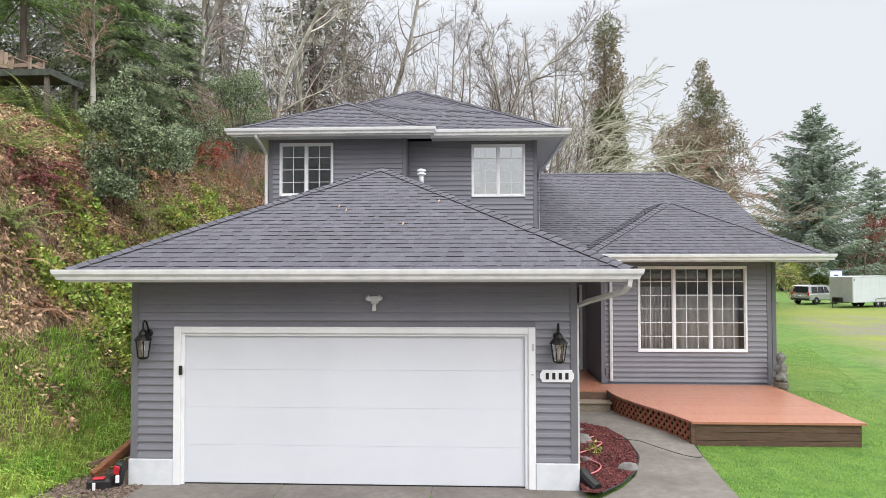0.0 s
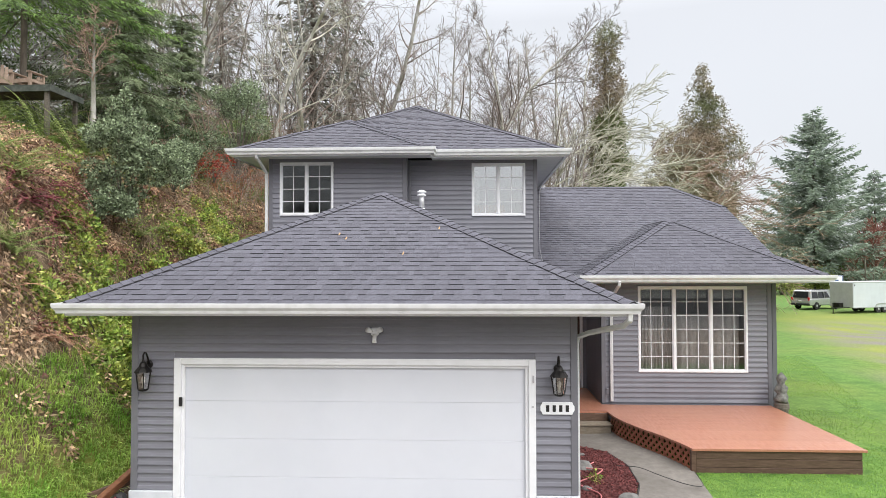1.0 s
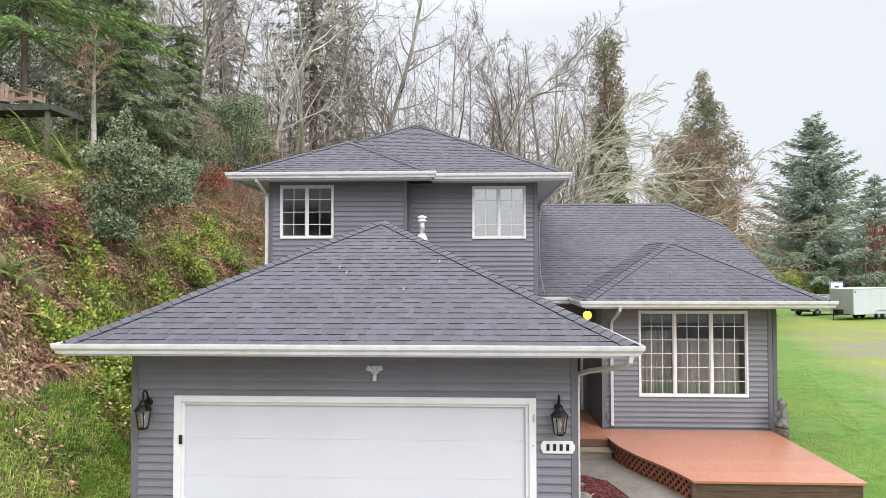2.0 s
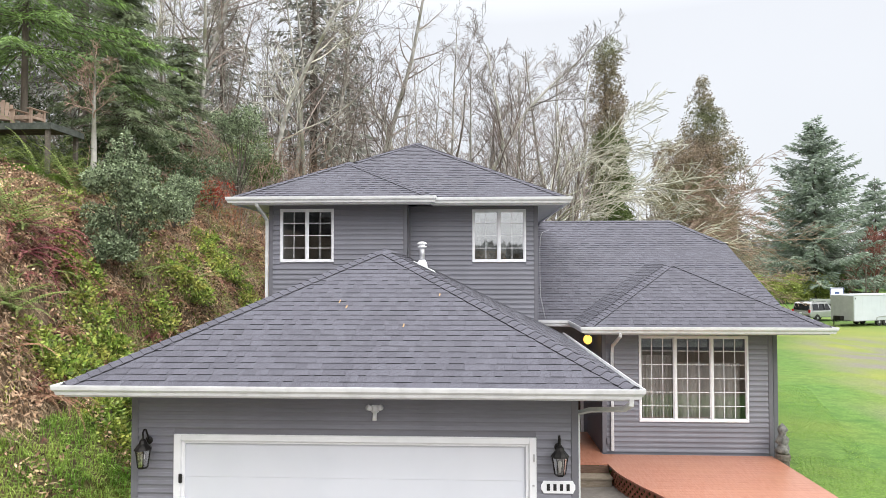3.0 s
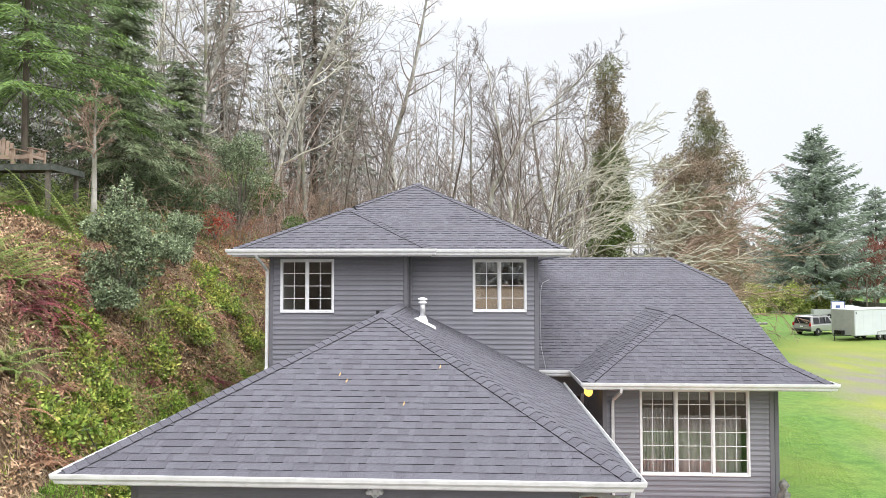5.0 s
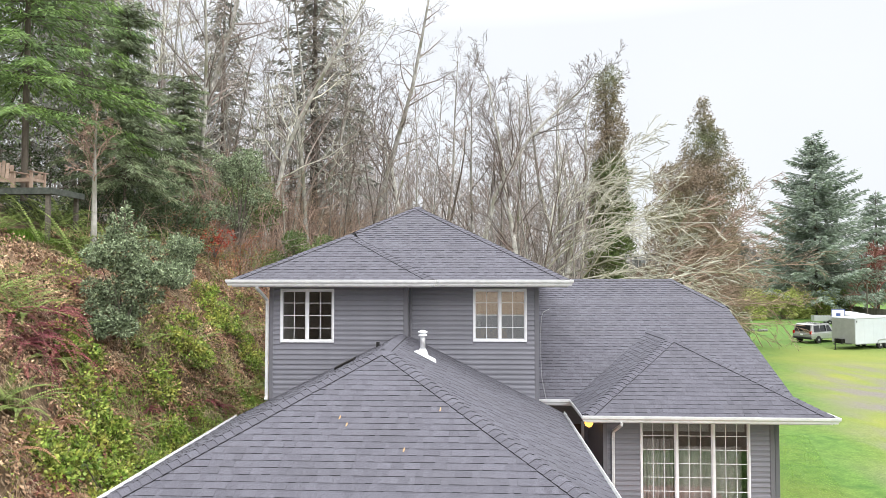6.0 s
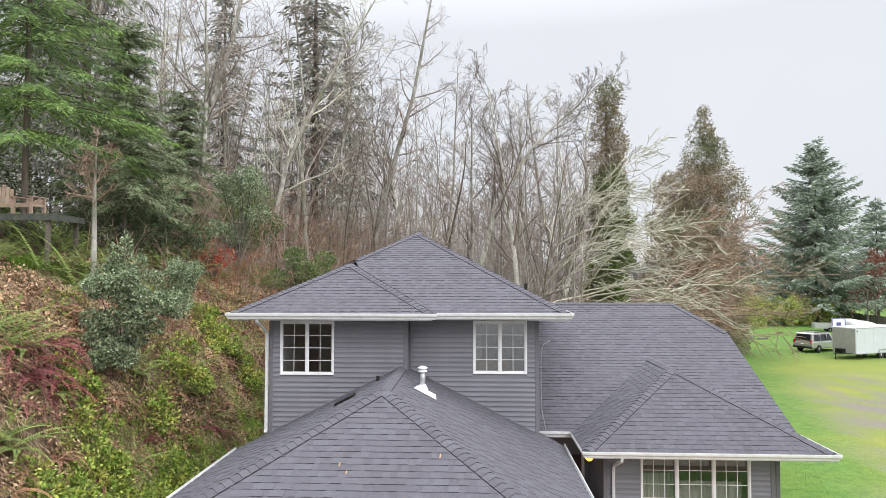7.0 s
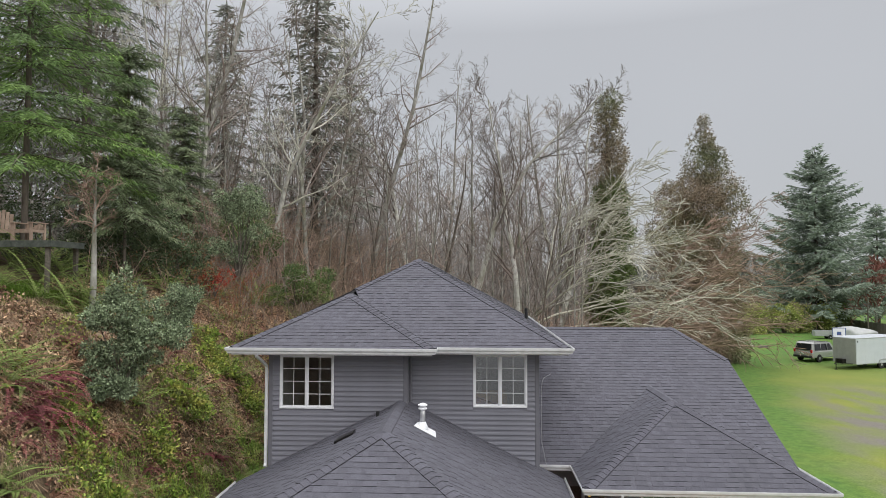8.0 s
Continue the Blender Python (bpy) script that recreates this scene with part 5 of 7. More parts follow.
# hollies on the bank
leaf_mass("holly_bush", (-8.65, 16.2, 4.9), [(q[0] * (0.45 + 0.5 * math.sin(min(1.0, q[2] / 2.0) * 2.6)), *q[1:]) for q in clumps(rg, 44, 0.80, 0.55, 0.1, 2.4, 0.25)] + [(0.05, 0, 2.75, 0.14, 0.14, 0.5), (-0.3, 0, 2.5, 0.13, 0.13, 0.45), (0.42, 0, 2.35, 0.14, 0.14, 0.4), (0.95, 0.2, 1.5, 0.4, 0.4, 0.28), (1.25, 0.3, 1.35, 0.3, 0.3, 0.25), (-0.75, 0, 1.9, 0.2, 0.2, 0.3)], 22000, (0.078, 0.046), HOLLY, "dense grey-green holly bush on the bank")
leaf_mass("holly_bush", (-9.2, 20.2, 6.1), clumps(rg, 16, 0.62, 0.5, 0.1, 1.25, 0.28), 8000, (0.078, 0.046), HOLLY, "smaller grey-green holly bush on the bank")
leaf_mass("holly_bush", (-11.6, 33.5, 8.2), clumps(rg, 14, 1.0, 1.0, 0.5, 3.0, 0.8), 12000, (0.11, 0.07), IVY, "dark green holly at the foot of the woods")
leaf_mass("holly_bush", (-10.4, 29.0, 7.8), clumps(rg, 16, 1.0, 0.8, 0.8, 3.7, 0.5), 15000, (0.085, 0.05), HOLLY, "grey green evergreen bush on the bank top")
leaf_mass("holly_bush", (-8.6, 32.0, 6.6), clumps(rg, 9, 1.4, 0.8, 0.2, 1.5, 0.55), 7000, (0.10, 0.06), IVY, "low green evergreen bush on the bank top")
leaf_mass("red_leaved_bush", (-10.4, 26.4, 7.2), clumps(rg, 5, 0.5, 0.4, 0.1, 0.8, 0.36), 420, (0.13, 0.05), REDLEAF, "small shrub with bright red leaves")
# evergreen shrubs added behind the platform as a dark backdrop for the shade there
for x, y, w, h in ((-15.6, 23.5, 1.6, 2.6), (-13.6, 25.2, 1.5, 2.2), (-11.9, 26.5, 1.3, 1.8), (-17.6, 22.5, 1.7, 3.0), (-14.6, 27.5, 1.7, 3.2)):
    leaf_mass("evergreen_shrub", (x, y, ground_z(x, y) - 0.1), clumps(rg, 16, w, 1.0, 0.3, h, 0.6), 6500, (0.13, 0.045), UNDER, "dark green evergreen shrub added as backdrop, shade put into its leaf colour", kindred="shrubs under the firs")
# leafy patches on the bank
for i, (x, y, s) in enumerate(((-7.35, 13.3, 1.5), (-7.95, 12.2, 0.55), (-7.3, 14.6, 0.6), (-8.5, 19.6, 1.0), (-9.3, 22.6, 0.8), (-9.2, 23.9, 0.9), (-8.4, 24.6, 0.8), (-7.6, 17.0, 0.5), (-8.7, 14.7, 0.9), (-7.2, 16.0, 0.45), (-6.9, 12.6, 0.45),
                               (-8.4, 17.6, 0.55), (-7.7, 14.0, 1.0), (-8.2, 14.2, 0.8))):
    z = ground_z(x, y)
    leaf_mass("leafy_shrub", (x, y, z), [(q[0] - 0.0, q[1], q[2] - q[0] * 1.3 + 0.22, *q[3:]) for q in clumps(rg, 18, 0.62 * s, 0.85 * s, 0.0, 0.5 * s, 0.26)], int(3000 * s), (0.10, 0.06), SALAL,
              "low bright green leafy shrub on the bank", kindred="leafy shrubs on the bank")


# ---- ferns ----
def frond_mesh(name, length, material, limp, up):
    """One frond along +x with leaflets either side."""
    Cs, As = [], []
    prev = None
    for i in range(27):
        s = i / 26
        p = Vector((length * s, 0.03 * math.sin(s * 5), length * (up * s * 1.3 - (0.55 + limp * 0.7) * s * s)))
        if prev:
            ax = p - prev
            w = 0.13 * length * (1.05 - s) * min(1, 0.4 + s * 4)
            for sd in (1, -1):
                Cs.append(prev)
                As.append(Vector((0, sd * w, 0.1 * w)) + ax * 0.6)
        prev = p
    A = np.array(As)
    n = len(A)
    V = cards(np.array(Cs), A, np.linalg.norm(A, axis=1), 0.034 * length, np.tile([0, 0, 1.0], (n, 1)) + nr.normal(0, 0.15, (n, 3)))
    R = np.array([tuple(p) for p in Cs[::2]])
    off = np.array([[0, 0.004, -0.006]])
    rib = np.stack([R[:-1], R[1:], R[1:] + off, R[:-1] + off], 1).reshape(-1, 3)
    ob = quads(name, np.concatenate([V, rib]), material)
    me = ob.data
    bm = bmesh.new()
    bm.from_mesh(me)
    bmesh.ops.remove_doubles(bm, verts=bm.verts, dist=1e-4)
    bm.to_mesh(me)
    bm.free()
    bpy.data.objects.remove(ob)
    return me


green = [frond_mesh("frond", 0.95, FERN, 0.05, u) for u in (0.6, 0.8, 1.0)]
maroon = [frond_mesh("frond", 0.95, FERNM, 0.45, u) for u in (0.4, 0.6, 0.75)]
dead = [frond_mesh("frond", 0.85, FERND, 0.35, u) for u in (0.4, 0.55, 0.7)]
rg = random.Random(15)


def put_fern(name, fronds, x, y, s, label, group):
    t = new(name)
    t.matrix_world = Matrix.Translation((x, y, ground_z(x, y) + 0.06)) @ pose(0, 0, 0, 0, 22, 0) @ Matrix.Scale(s, 4)
    n = 13
    for k in range(n):
        ob = new("frond", fronds[rg.randrange(3)])
        ob.parent = t
        ob.matrix_basis = pose(0, 0, 0, 0, 0, 360 * (k + rg.random()) / n) @ Matrix.Scale(rg.uniform(0.75, 1.15), 4)
    tagged(t, label, "fern", group)


for i in range(60):
    y = rg.uniform(11, 34)
    x = foot(y) - (rg.uniform(3.0, 8.5) if i < 40 else rg.uniform(1.5, 4))
    put_fern("fern", green, x, y, rg.uniform(0.6, 1.25), "green sword fern with arching fronds on the bank", "ferns on the bank")
for x, y, s in ((-9.6, 13.6, 1.3), (-9.9, 13.0, 1.2), (-10.2, 14.3, 1.2), (-7.2, 17.2, 1.0), (-12.0, 17.9, 1.3), (-11.2, 18.3, 1.4), (-10.4, 18.9, 1.2), (-11.8, 21.2, 1.5), (-10.6, 21.0, 1.3)):
    put_fern("fern", green, x, y, s, "green sword fern with arching fronds on the bank", "ferns on the bank")
for i in range(12):
    y = rg.uniform(15, 24)
    put_fern("fern", green, foot(y) - rg.uniform(0.2, 1.3), y, rg.uniform(0.6, 1.0), "green sword fern with arching fronds on the bank", "ferns on the bank")
for i in range(46):
    y = rg.uniform(18, 40)
    x = foot(y) - rg.uniform(5.5, 11.0)
    put_fern("fern", green, x, y, rg.uniform(0.9, 1.7), "green sword fern with arching fronds on the bank", "ferns on the bank")
for i in range(110):
    y = rg.uniform(11, 32)
    x = foot(y) - rg.uniform(1.8, 6.0)
    put_fern("dead_fern", dead, x, y, rg.uniform(0.5, 1.1), "collapsed rust-brown dead fern on the bank", "dead ferns on the bank")
for x, y, s in ((-9.35, 13.6, 1.3), (-9.15, 13.9, 1.35), (-9.3, 14.5, 1.3), (-9.7, 14.8, 1.3), (-9.5, 14.2, 1.2), (-9.2, 13.2, 1.1), (-9.6, 13.3, 1.2), (-9.45, 15.2, 1.0), (-10.0, 22.6, 0.9), (-9.3, 20.2, 0.8)):
    put_fern("dead_fern", maroon, x, y, s, "collapsed dark maroon dead fern on the bank", "dead ferns on the bank")
for x, y, s in ((-9.9, 16.4, 1.3), (-10.1, 17.0, 1.3), (-8.4, 13.2, 0.8), (-8.3, 16.0, 0.8), (-9.6, 19.2, 1.3), (-8.2, 17.7, 1.0), (-11.0, 24.5, 1.6), (-10.6, 23.4, 1.4), (-9.6, 27.4, 1.5)):
    put_fern("dead_fern", dead, x, y, s, "collapsed rust-brown dead fern on the bank", "dead ferns on the bank")


for i in range(34):
    y = rg.uniform(12, 30)
    put_fern("dead_fern", maroon, foot(y) - rg.uniform(2.0, 5.0), y, rg.uniform(0.45, 0.9), "collapsed dark maroon dead fern on the bank", "dead ferns on the bank")


# ---- grass and litter ----
def scatter(n, xr, yr, keep):
    xs, ys = nr.uniform(*xr, n), nr.uniform(*yr, n)
    out = [(x, y, ground_z(x, y)) for x, y in zip(xs, ys) if keep(x, y)]
    return np.array(out)


def patch(x, y, s, o=0.0):
    return noise.noise(Vector((x * s + o, y * s, o)))


def grass(name, C, h, w, lean, material, label, droop=0.2):
    n = len(C)
    ln = nr.normal(0, 0.55, (n, 3)) + np.array([lean])
    ln[:, 2] = 0
    V = blades(C - np.array([[0, 0, 0.02]]), ln, h * nr.uniform(0.5, 1.3, n), w, droop)
    ob = quads(name, V, material)
    return tagged(ob, label, "grass", kind="stuff")


def bank_d(x, y):
    return foot(y) - x


KNOLL = (-12.2, 18.2)                               # green hump below the platform
low = scatter(105000, (-9.0, -4.7), (6, 25), lambda x, y: (-0.12 if y > 8.4 else -0.9) + 0.12 * patch(x, y, 2.0) < bank_d(x, y) < 2.5 + 1.1 * patch(x, y, 0.6) and x < -4.9 and patch(x, y, 1.9, 77) > -0.40 and patch(x, y, 6.0, 15) > -0.30)
grass("bank_grass", low, 0.23, 0.015, (0.35, -0.2, 0), GRASS, "long bright green grass on the lower bank", 0.35)
high = scatter(30000, (-13.5, -7.0), (10, 27), lambda x, y: 2.6 < bank_d(x, y) and (patch(x, y, 0.45, 9) > 0.3 or (x + 12.3) ** 2 + (y - 17.3) ** 2 < 2.0))
grass("bank_grass", high, 0.2, 0.014, (0.5, -0.2, 0), GRASS, "patches of green grass on the upper bank", 0.35)
knoll = scatter(20000, (-14.2, -10.4), (16.0, 20.0), lambda x, y: ((x - KNOLL[0]) / 1.4) ** 2 + ((y - KNOLL[1]) / 1.4) ** 2 < 1 + 0.5 * patch(x, y, 1.5, 3))
grass("bank_grass", knoll, 0.13, 0.014, (0.2, -0.2, 0), LAWNG, "bright green mossy grass below the platform", 0.25)
dry = scatter(120000, (-12.0, -6.0), (8, 30), lambda x, y: 1.9 + 0.9 * patch(x, y, 0.8, 2) < bank_d(x, y) < 6.5 and patch(x, y, 0.9, 5) > (-0.35 if y < 15 else -0.12) and patch(x, y, 3.2, 31) > -0.16)
grass("dry_grass", dry, 0.30, 0.012, (0.55, -0.15, 0), STRAW, "matted dry brown grass hanging down the bank", 0.75)
lit = scatter(130000, (-13, -6.2), (9.5, 33), lambda x, y: bank_d(x, y) > (0.5 if patch(x, y, 1.9, 77) < -0.15 else 2.1 + 0.8 * patch(x, y, 0.7)) and ((x - KNOLL[0]) / 1.2) ** 2 + ((y - KNOLL[1]) / 1.2) ** 2 > 1 and patch(x, y, 0.8, 8) > -0.15 and patch(x, y, 2.2, 41) > -0.25)
n = len(lit)
tagged(quads("dead_leaves", cards(lit + nr.uniform(0, 0.32, (n, 1)) * np.array([[0.5, 0, 0.8]]), nr.normal(size=(n, 3)) + np.array([[0.6, 0, -0.5]]), 0.10 * nr.uniform(0.4, 1.5, n), 0.045), DEADLEAF),
       "russet dead leaves and bracken litter on the bank", "litter", kind="stuff")
sprig = scatter(46000, (-11, -6.2), (9.5, 30), lambda x, y: bank_d(x, y) > 1.6 and patch(x, y, 0.9, 20) > -0.02 and patch(x, y, 3.0, 51) > -0.1)
n = len(sprig)
tagged(quads("low_greenery", cards(sprig + nr.uniform(0.02, 0.3, (n, 1)) * np.array([[0.5, 0, 0.8]]), nr.normal(size=(n, 3)) + np.array([[0.5, 0, 0.2]]), 0.075 * nr.uniform(0.5, 1.4, n), 0.045), SALAL),
       "small green leaves scattered through the bank", "ground cover", kind="stuff")
# ---------------- deck, path and bed ----------------
def lerp_table(tab, v):
    if v <= tab[0][0]:
        return tab[0][1]
    for (a, p), (b, q) in zip(tab, tab[1:]):
        if v <= b:
            return p + (q - p) * (v - a) / (b - a)
    return tab[-1][1]


DECK_EDGE = [(11.43, 3.87), (11.81, 3.76), (12.3, 3.58), (12.83, 3.34), (13.3, 3.17), (13.7, 3.07), (14.22, 3.02)]
deck = thing("deck", (4.5, 13.2, 0.0), "low red-brown stained wooden deck with a curved edge and lattice skirt", "deck")
y = 11.40
while y < 16.98:
    y1 = min(y + 0.142, 16.98)
    if y < 14.20:
        xl0, xl1 = lerp_table(DECK_EDGE, y), lerp_table(DECK_EDGE, y1)
    else:
        xl0 = xl1 = GX1 + 0.03
    xr = 6.72 if y1 < 15.08 else LX0 - 0.02
    part("plank", Build().prism([(xl0 - 0.02, y, 0.425), (xr, y, 0.425), (xr, y1 - 0.0025, 0.425), (xl1 - 0.02, y1 - 0.0025, 0.425)], (0, 0, 0.038)), DECKW, deck)
    y += 0.142
for k in range(3):
    part("skirt_board", Build().box(3.92, 6.66, 11.44, 11.475, 0.005 + k * 0.14, 0.140 + k * 0.14), TIMBER, deck, "dark brown skirt board", bevel=0.006)
    part("skirt_board", Build().box(6.63, 6.665, 11.48, 15.05, 0.005 + k * 0.14, 0.140 + k * 0.14), TIMBER, deck, bevel=0.006)
part("corner_block", Build().box(3.84, 3.918, 11.43, 11.52, 0.0, 0.42), TIMBER, deck, bevel=0.006)
part("rim_board", Build().box(GX1 + 0.03, 3.02, 14.20, 14.235, 0.27, 0.42), TIMBER, deck, bevel=0.005)
# lattice along the curved edge
ys = [11.50 + i * 2.70 / 60 for i in range(61)]
curve = [Vector((lerp_table(DECK_EDGE, v) + 0.03, v, 0)) for v in ys]
run = [0.0]
for a, b in zip(curve, curve[1:]):
    run.append(run[-1] + (b - a).length)


def along(s):
    s = min(max(s, 0), run[-1] - 1e-4)
    i = max(j for j in range(len(run)) if run[j] <= s)
    return curve[i].lerp(curve[i + 1], (s - run[i]) / (run[i + 1] - run[i])), (curve[i + 1] - curve[i]).normalized()


for sgn in (1, -1):
    s0 = -0.4
    while s0 < run[-1]:
        b = Build()
        pts = []
        for k in range(5):
            f = k / 4
            s = s0 + 0.4 * (f if sgn > 0 else 1 - f)
            if 0 <= s <= run[-1]:
                p, d = along(s)
                pts.append((p, d, 0.02 + 0.395 * f))
        if len(pts) > 1:
            for (p, d, z), (q, e, w) in zip(pts, pts[1:]):
                o = Vector((-d.y, d.x, 0)) * (0.0 if sgn > 0 else 0.009)
                t = d * 0.019 + Vector((0, 0, -0.019 * sgn))
                P, Q = p + Vector((0, 0, z)) + o, q + Vector((0, 0, w)) + o
                b.prism([P - t, P + t, Q + t, Q - t], Vector((-d.y, d.x, 0)) * 0.008)
            part("lattice_strip", b, LATTICE, deck)
        s0 += 0.15
steps = thing("entry_step", (2.3, 14.0, 0.05), "weathered timber step up to the deck", "step")
part("tread", Build().box(GX1 + 0.04, 3.03, 13.86, 14.19, 0.235, 0.272), STEPW, steps, bevel=0.006)
part("riser", Build().box(GX1 + 0.06, 3.01, 13.89, 13.925, 0.06, 0.233), STEPW, steps, bevel=0.004)

LEFT = [(5, 1.62), (8.6, 1.62), (8.91, 1.84), (9.32, 2.21), (9.88, 2.54), (10.68, 2.79), (11.69, 2.84), (12.47, 2.66), (12.84, 2.25), (13.0, 1.62), (14.3, 1.62)]
RIGHT = [(5, 3.5), (8.95, 3.67), (9.93, 3.74), (11.28, 3.86), (11.44, 3.90), (11.81, 3.80), (12.3, 3.62), (12.83, 3.38), (13.3, 3.21), (13.7, 3.11), (14.3, 3.05)]
wk = Build()
n = 60
for i in range(n + 1):
    v = 5 + 9.3 * i / n
    for tab in (LEFT, RIGHT):
        x = lerp_table(tab, v)
        wk.v.append((x, v, ground_z(x, v) + 0.03))
for i in range(n + 1):
    for k in (0, 1):
        x, v, z = wk.v[2 * i + k]
        wk.v.append((x, v, z - 0.15))
m = 2 * (n + 1)
for i in range(n):
    a = 2 * i
    wk.f += [(a, a + 1, a + 3, a + 2), (a + 2, a + 2 + m, a + m, a), (a + 1, a + 1 + m, a + 3 + m, a + 3)]
lone("walkway", wk, CONCRETE, (2.8, 10, 0), "curved grey concrete path from driveway to entry steps", "path", kind="structure")
mu = Build()
ring = [Vector((lerp_table(LEFT, 8.95 + 3.95 * i / 40) - 0.05, 8.95 + 3.95 * i / 40, 0.085)) for i in range(41)]
for a, c in zip(ring, ring[1:]):
    mu.poly([(GX1 + 0.01, a.y, 0.10), tuple(a), tuple(c), (GX1 + 0.01, c.y, 0.10)])
lone("flower_bed", mu, MULCH, (2.2, 11, 0.05), "dark red mulch bed between garage wall and path", "flower bed", kind="structure")
lone("bed_edging", Build().tube([p + Vector((0.04, 0, 0.0)) for p in ring], 0.015, 6), BLACKP, (2.6, 11, 0.08), "black plastic lawn edging round the bed", "edging")
rg = random.Random(3)


def chips(name, n, keep, z, size, material, label):
    C, A = [], []
    b = Build()
    while n:
        x, y = keep(rg)
        n -= 1
        s = size * rg.uniform(0.5, 1.4)
        m = Matrix.Translation((x, y, z(x, y) + s * 0.3)) @ Euler((rg.uniform(-.6, .6), rg.uniform(-.6, .6), rg.random() * 6.28)).to_matrix().to_4x4()
        b.box(-s, s, -s * 0.6, s * 0.6, -s * 0.35, s * 0.35, m)
    return lone(name, b, material, (0, 10, 0), label, "mulch", kind="stuff")


def in_bed(r):
    while True:
        x, y = r.uniform(1.65, 2.85), r.uniform(8.95, 12.9)
        if x < lerp_table(LEFT, y) - 0.04:
            return x, y


chips("mulch", 4200, in_bed, lambda x, y: 0.09, 0.022, MULCH, "loose dark red bark mulch")


def in_gravel(r):
    while True:
        x, y = r.uniform(-6.3, -4.5), r.uniform(8.0, 12.4)
        lim = -5.75 + 0.25 * math.sin(y * 0.7) + 0.15
        if x > lim - 0.15 and (x < GX0 - 0.02 or y < GY - 0.08) and not (y < 8.75 and x > -4.6):
            return x, y


chips("gravel", 4200, in_gravel, lambda x, y: ground_z(x, y), 0.024, GRAVEL, "loose brown and grey gravel beside the garage")
for i, (x, y, r) in enumerate(((2.0, 11.45, 0.23), (2.45, 9.95, 0.15), (1.9, 10.35, 0.08), (2.1, 12.2, 0.07))):
    lone("rock", Build().rock((x, y, 0.12), (r, r * 0.7, r * 0.75), i, 2), ROCK, (x, y, 0.05), "flat grey rock in the mulch bed", "rock", group="rocks in the bed")
pts = [(1.70, 9.5, 0.13), (1.95, 9.7, 0.15), (2.05, 10.1, 0.13), (1.8, 10.5, 0.15), (2.1, 10.9, 0.14), (2.3, 11.2, 0.16), (2.05, 11.35, 0.14), (2.25, 11.7, 0.13)]
def eased(p, n=6):
    """Points along a smooth curve through p."""
    out = []
    q = [p[0]] + p + [p[-1]]
    for k in range(1, len(q) - 2):
        a, b, c, d = (Vector(v) for v in q[k - 1:k + 3])
        for j in range(n):
            s = j / n
            out.append(tuple(0.5 * (2 * b + (c - a) * s + (2 * a - 5 * b + 4 * c - d) * s * s + (3 * b - a - 3 * c + d) * s ** 3)))
    return out + [p[-1]]


lone("hose", Build().tube(eased(pts), 0.011, 6), PINK, (2, 10.5, 0.1), "faded pink garden hose lying in the bed", "hose", smooth=True)
lone("cable", Build().tube(eased([(2.60, 11.55, 0.12), (2.95, 11.45, 0.13), (3.2, 11.05, 0.125), (3.5, 10.62, 0.12), (3.72, 10.55, 0.12), (3.80, 10.9, 0.12), (3.82, 11.2, 0.13)]), 0.006, 5), BLACKP, (3.2, 11, 0.1),
     "thin black cable lying across the path", "cable", smooth=True)
rad = [0.075 + (0.012 if i % 2 else 0.0) for i in range(41)]
lone("drain_pipe", Build().tube([(1.70 + 0.13 * (i / 40) ** 1.5, 9.42 - 0.36 * (i / 40), 0.20 - 0.10 * i / 40) for i in range(41)], rad, 10), BLACKP, (1.8, 9.0, 0.05), "black corrugated drain pipe at the downspout's foot", "pipe")
leaf_mass("small_plant", (2.05, 10.75, 0.1), clumps(rg, 5, 0.14, 0.14, 0.03, 0.12, 0.07), 70, (0.09, 0.022), SALAL, "small straggly green plant in the mulch", stem=False)

# timbers and oddments by the garage corner
lone("timber", Build().tube([(-5.30, 9.35, 0.10), (-4.86, 10.3, 0.62)], 0.075, 4), RUSTWOOD, (-5.3, 9, 0.0), "orange-brown timber leaning beside the garage", "timber", bevel=0.01)
lone("timber", Build().tube([(-5.62, 9.75, 0.10), (-5.0, 10.1, 0.28)], 0.07, 4), TIMBER, (-5.5, 9.2, 0.0), "dark brown timber lying on the gravel", "timber", bevel=0.01)
bag = thing("tool_bag", (-4.95, 8.95, 0.0), "black and red tool bag slumped on the gravel", "bag")
part("body", Build().box(-0.22, 0.10, -0.10, 0.12, -0.005, 0.15, pose(-4.98, 9.12, 0.0, 0, 0, 14)).box(-0.06, 0.06, -0.07, 0.07, 0.0, 0.36, pose(-4.86, 9.2, 0.0, 0, 12, -10)), BLACKP, bag, bevel=0.03)
part("flap", Build().box(-0.09, 0.07, -0.05, 0.04, 0.148, 0.175, pose(-5.02, 9.06, 0.0, 0, 0, 14)), REDP, bag, "red flap", bevel=0.01)
part("pocket", Build().box(-0.045, 0.045, -0.095, -0.065, 0.20, 0.32, pose(-4.86, 9.2, 0.0, 0, 12, -10)), REDP, bag, "red pocket", bevel=0.01)
part("tag", Build().box(-5.06, -5.02, 8.93, 8.95, 0.03, 0.13), WHITE, bag, "white tag", bevel=0.004)
part("tag", Build().box(-4.80, -4.75, 9.05, 9.07, 0.10, 0.20), WHITE, bag, "white tag", bevel=0.004)


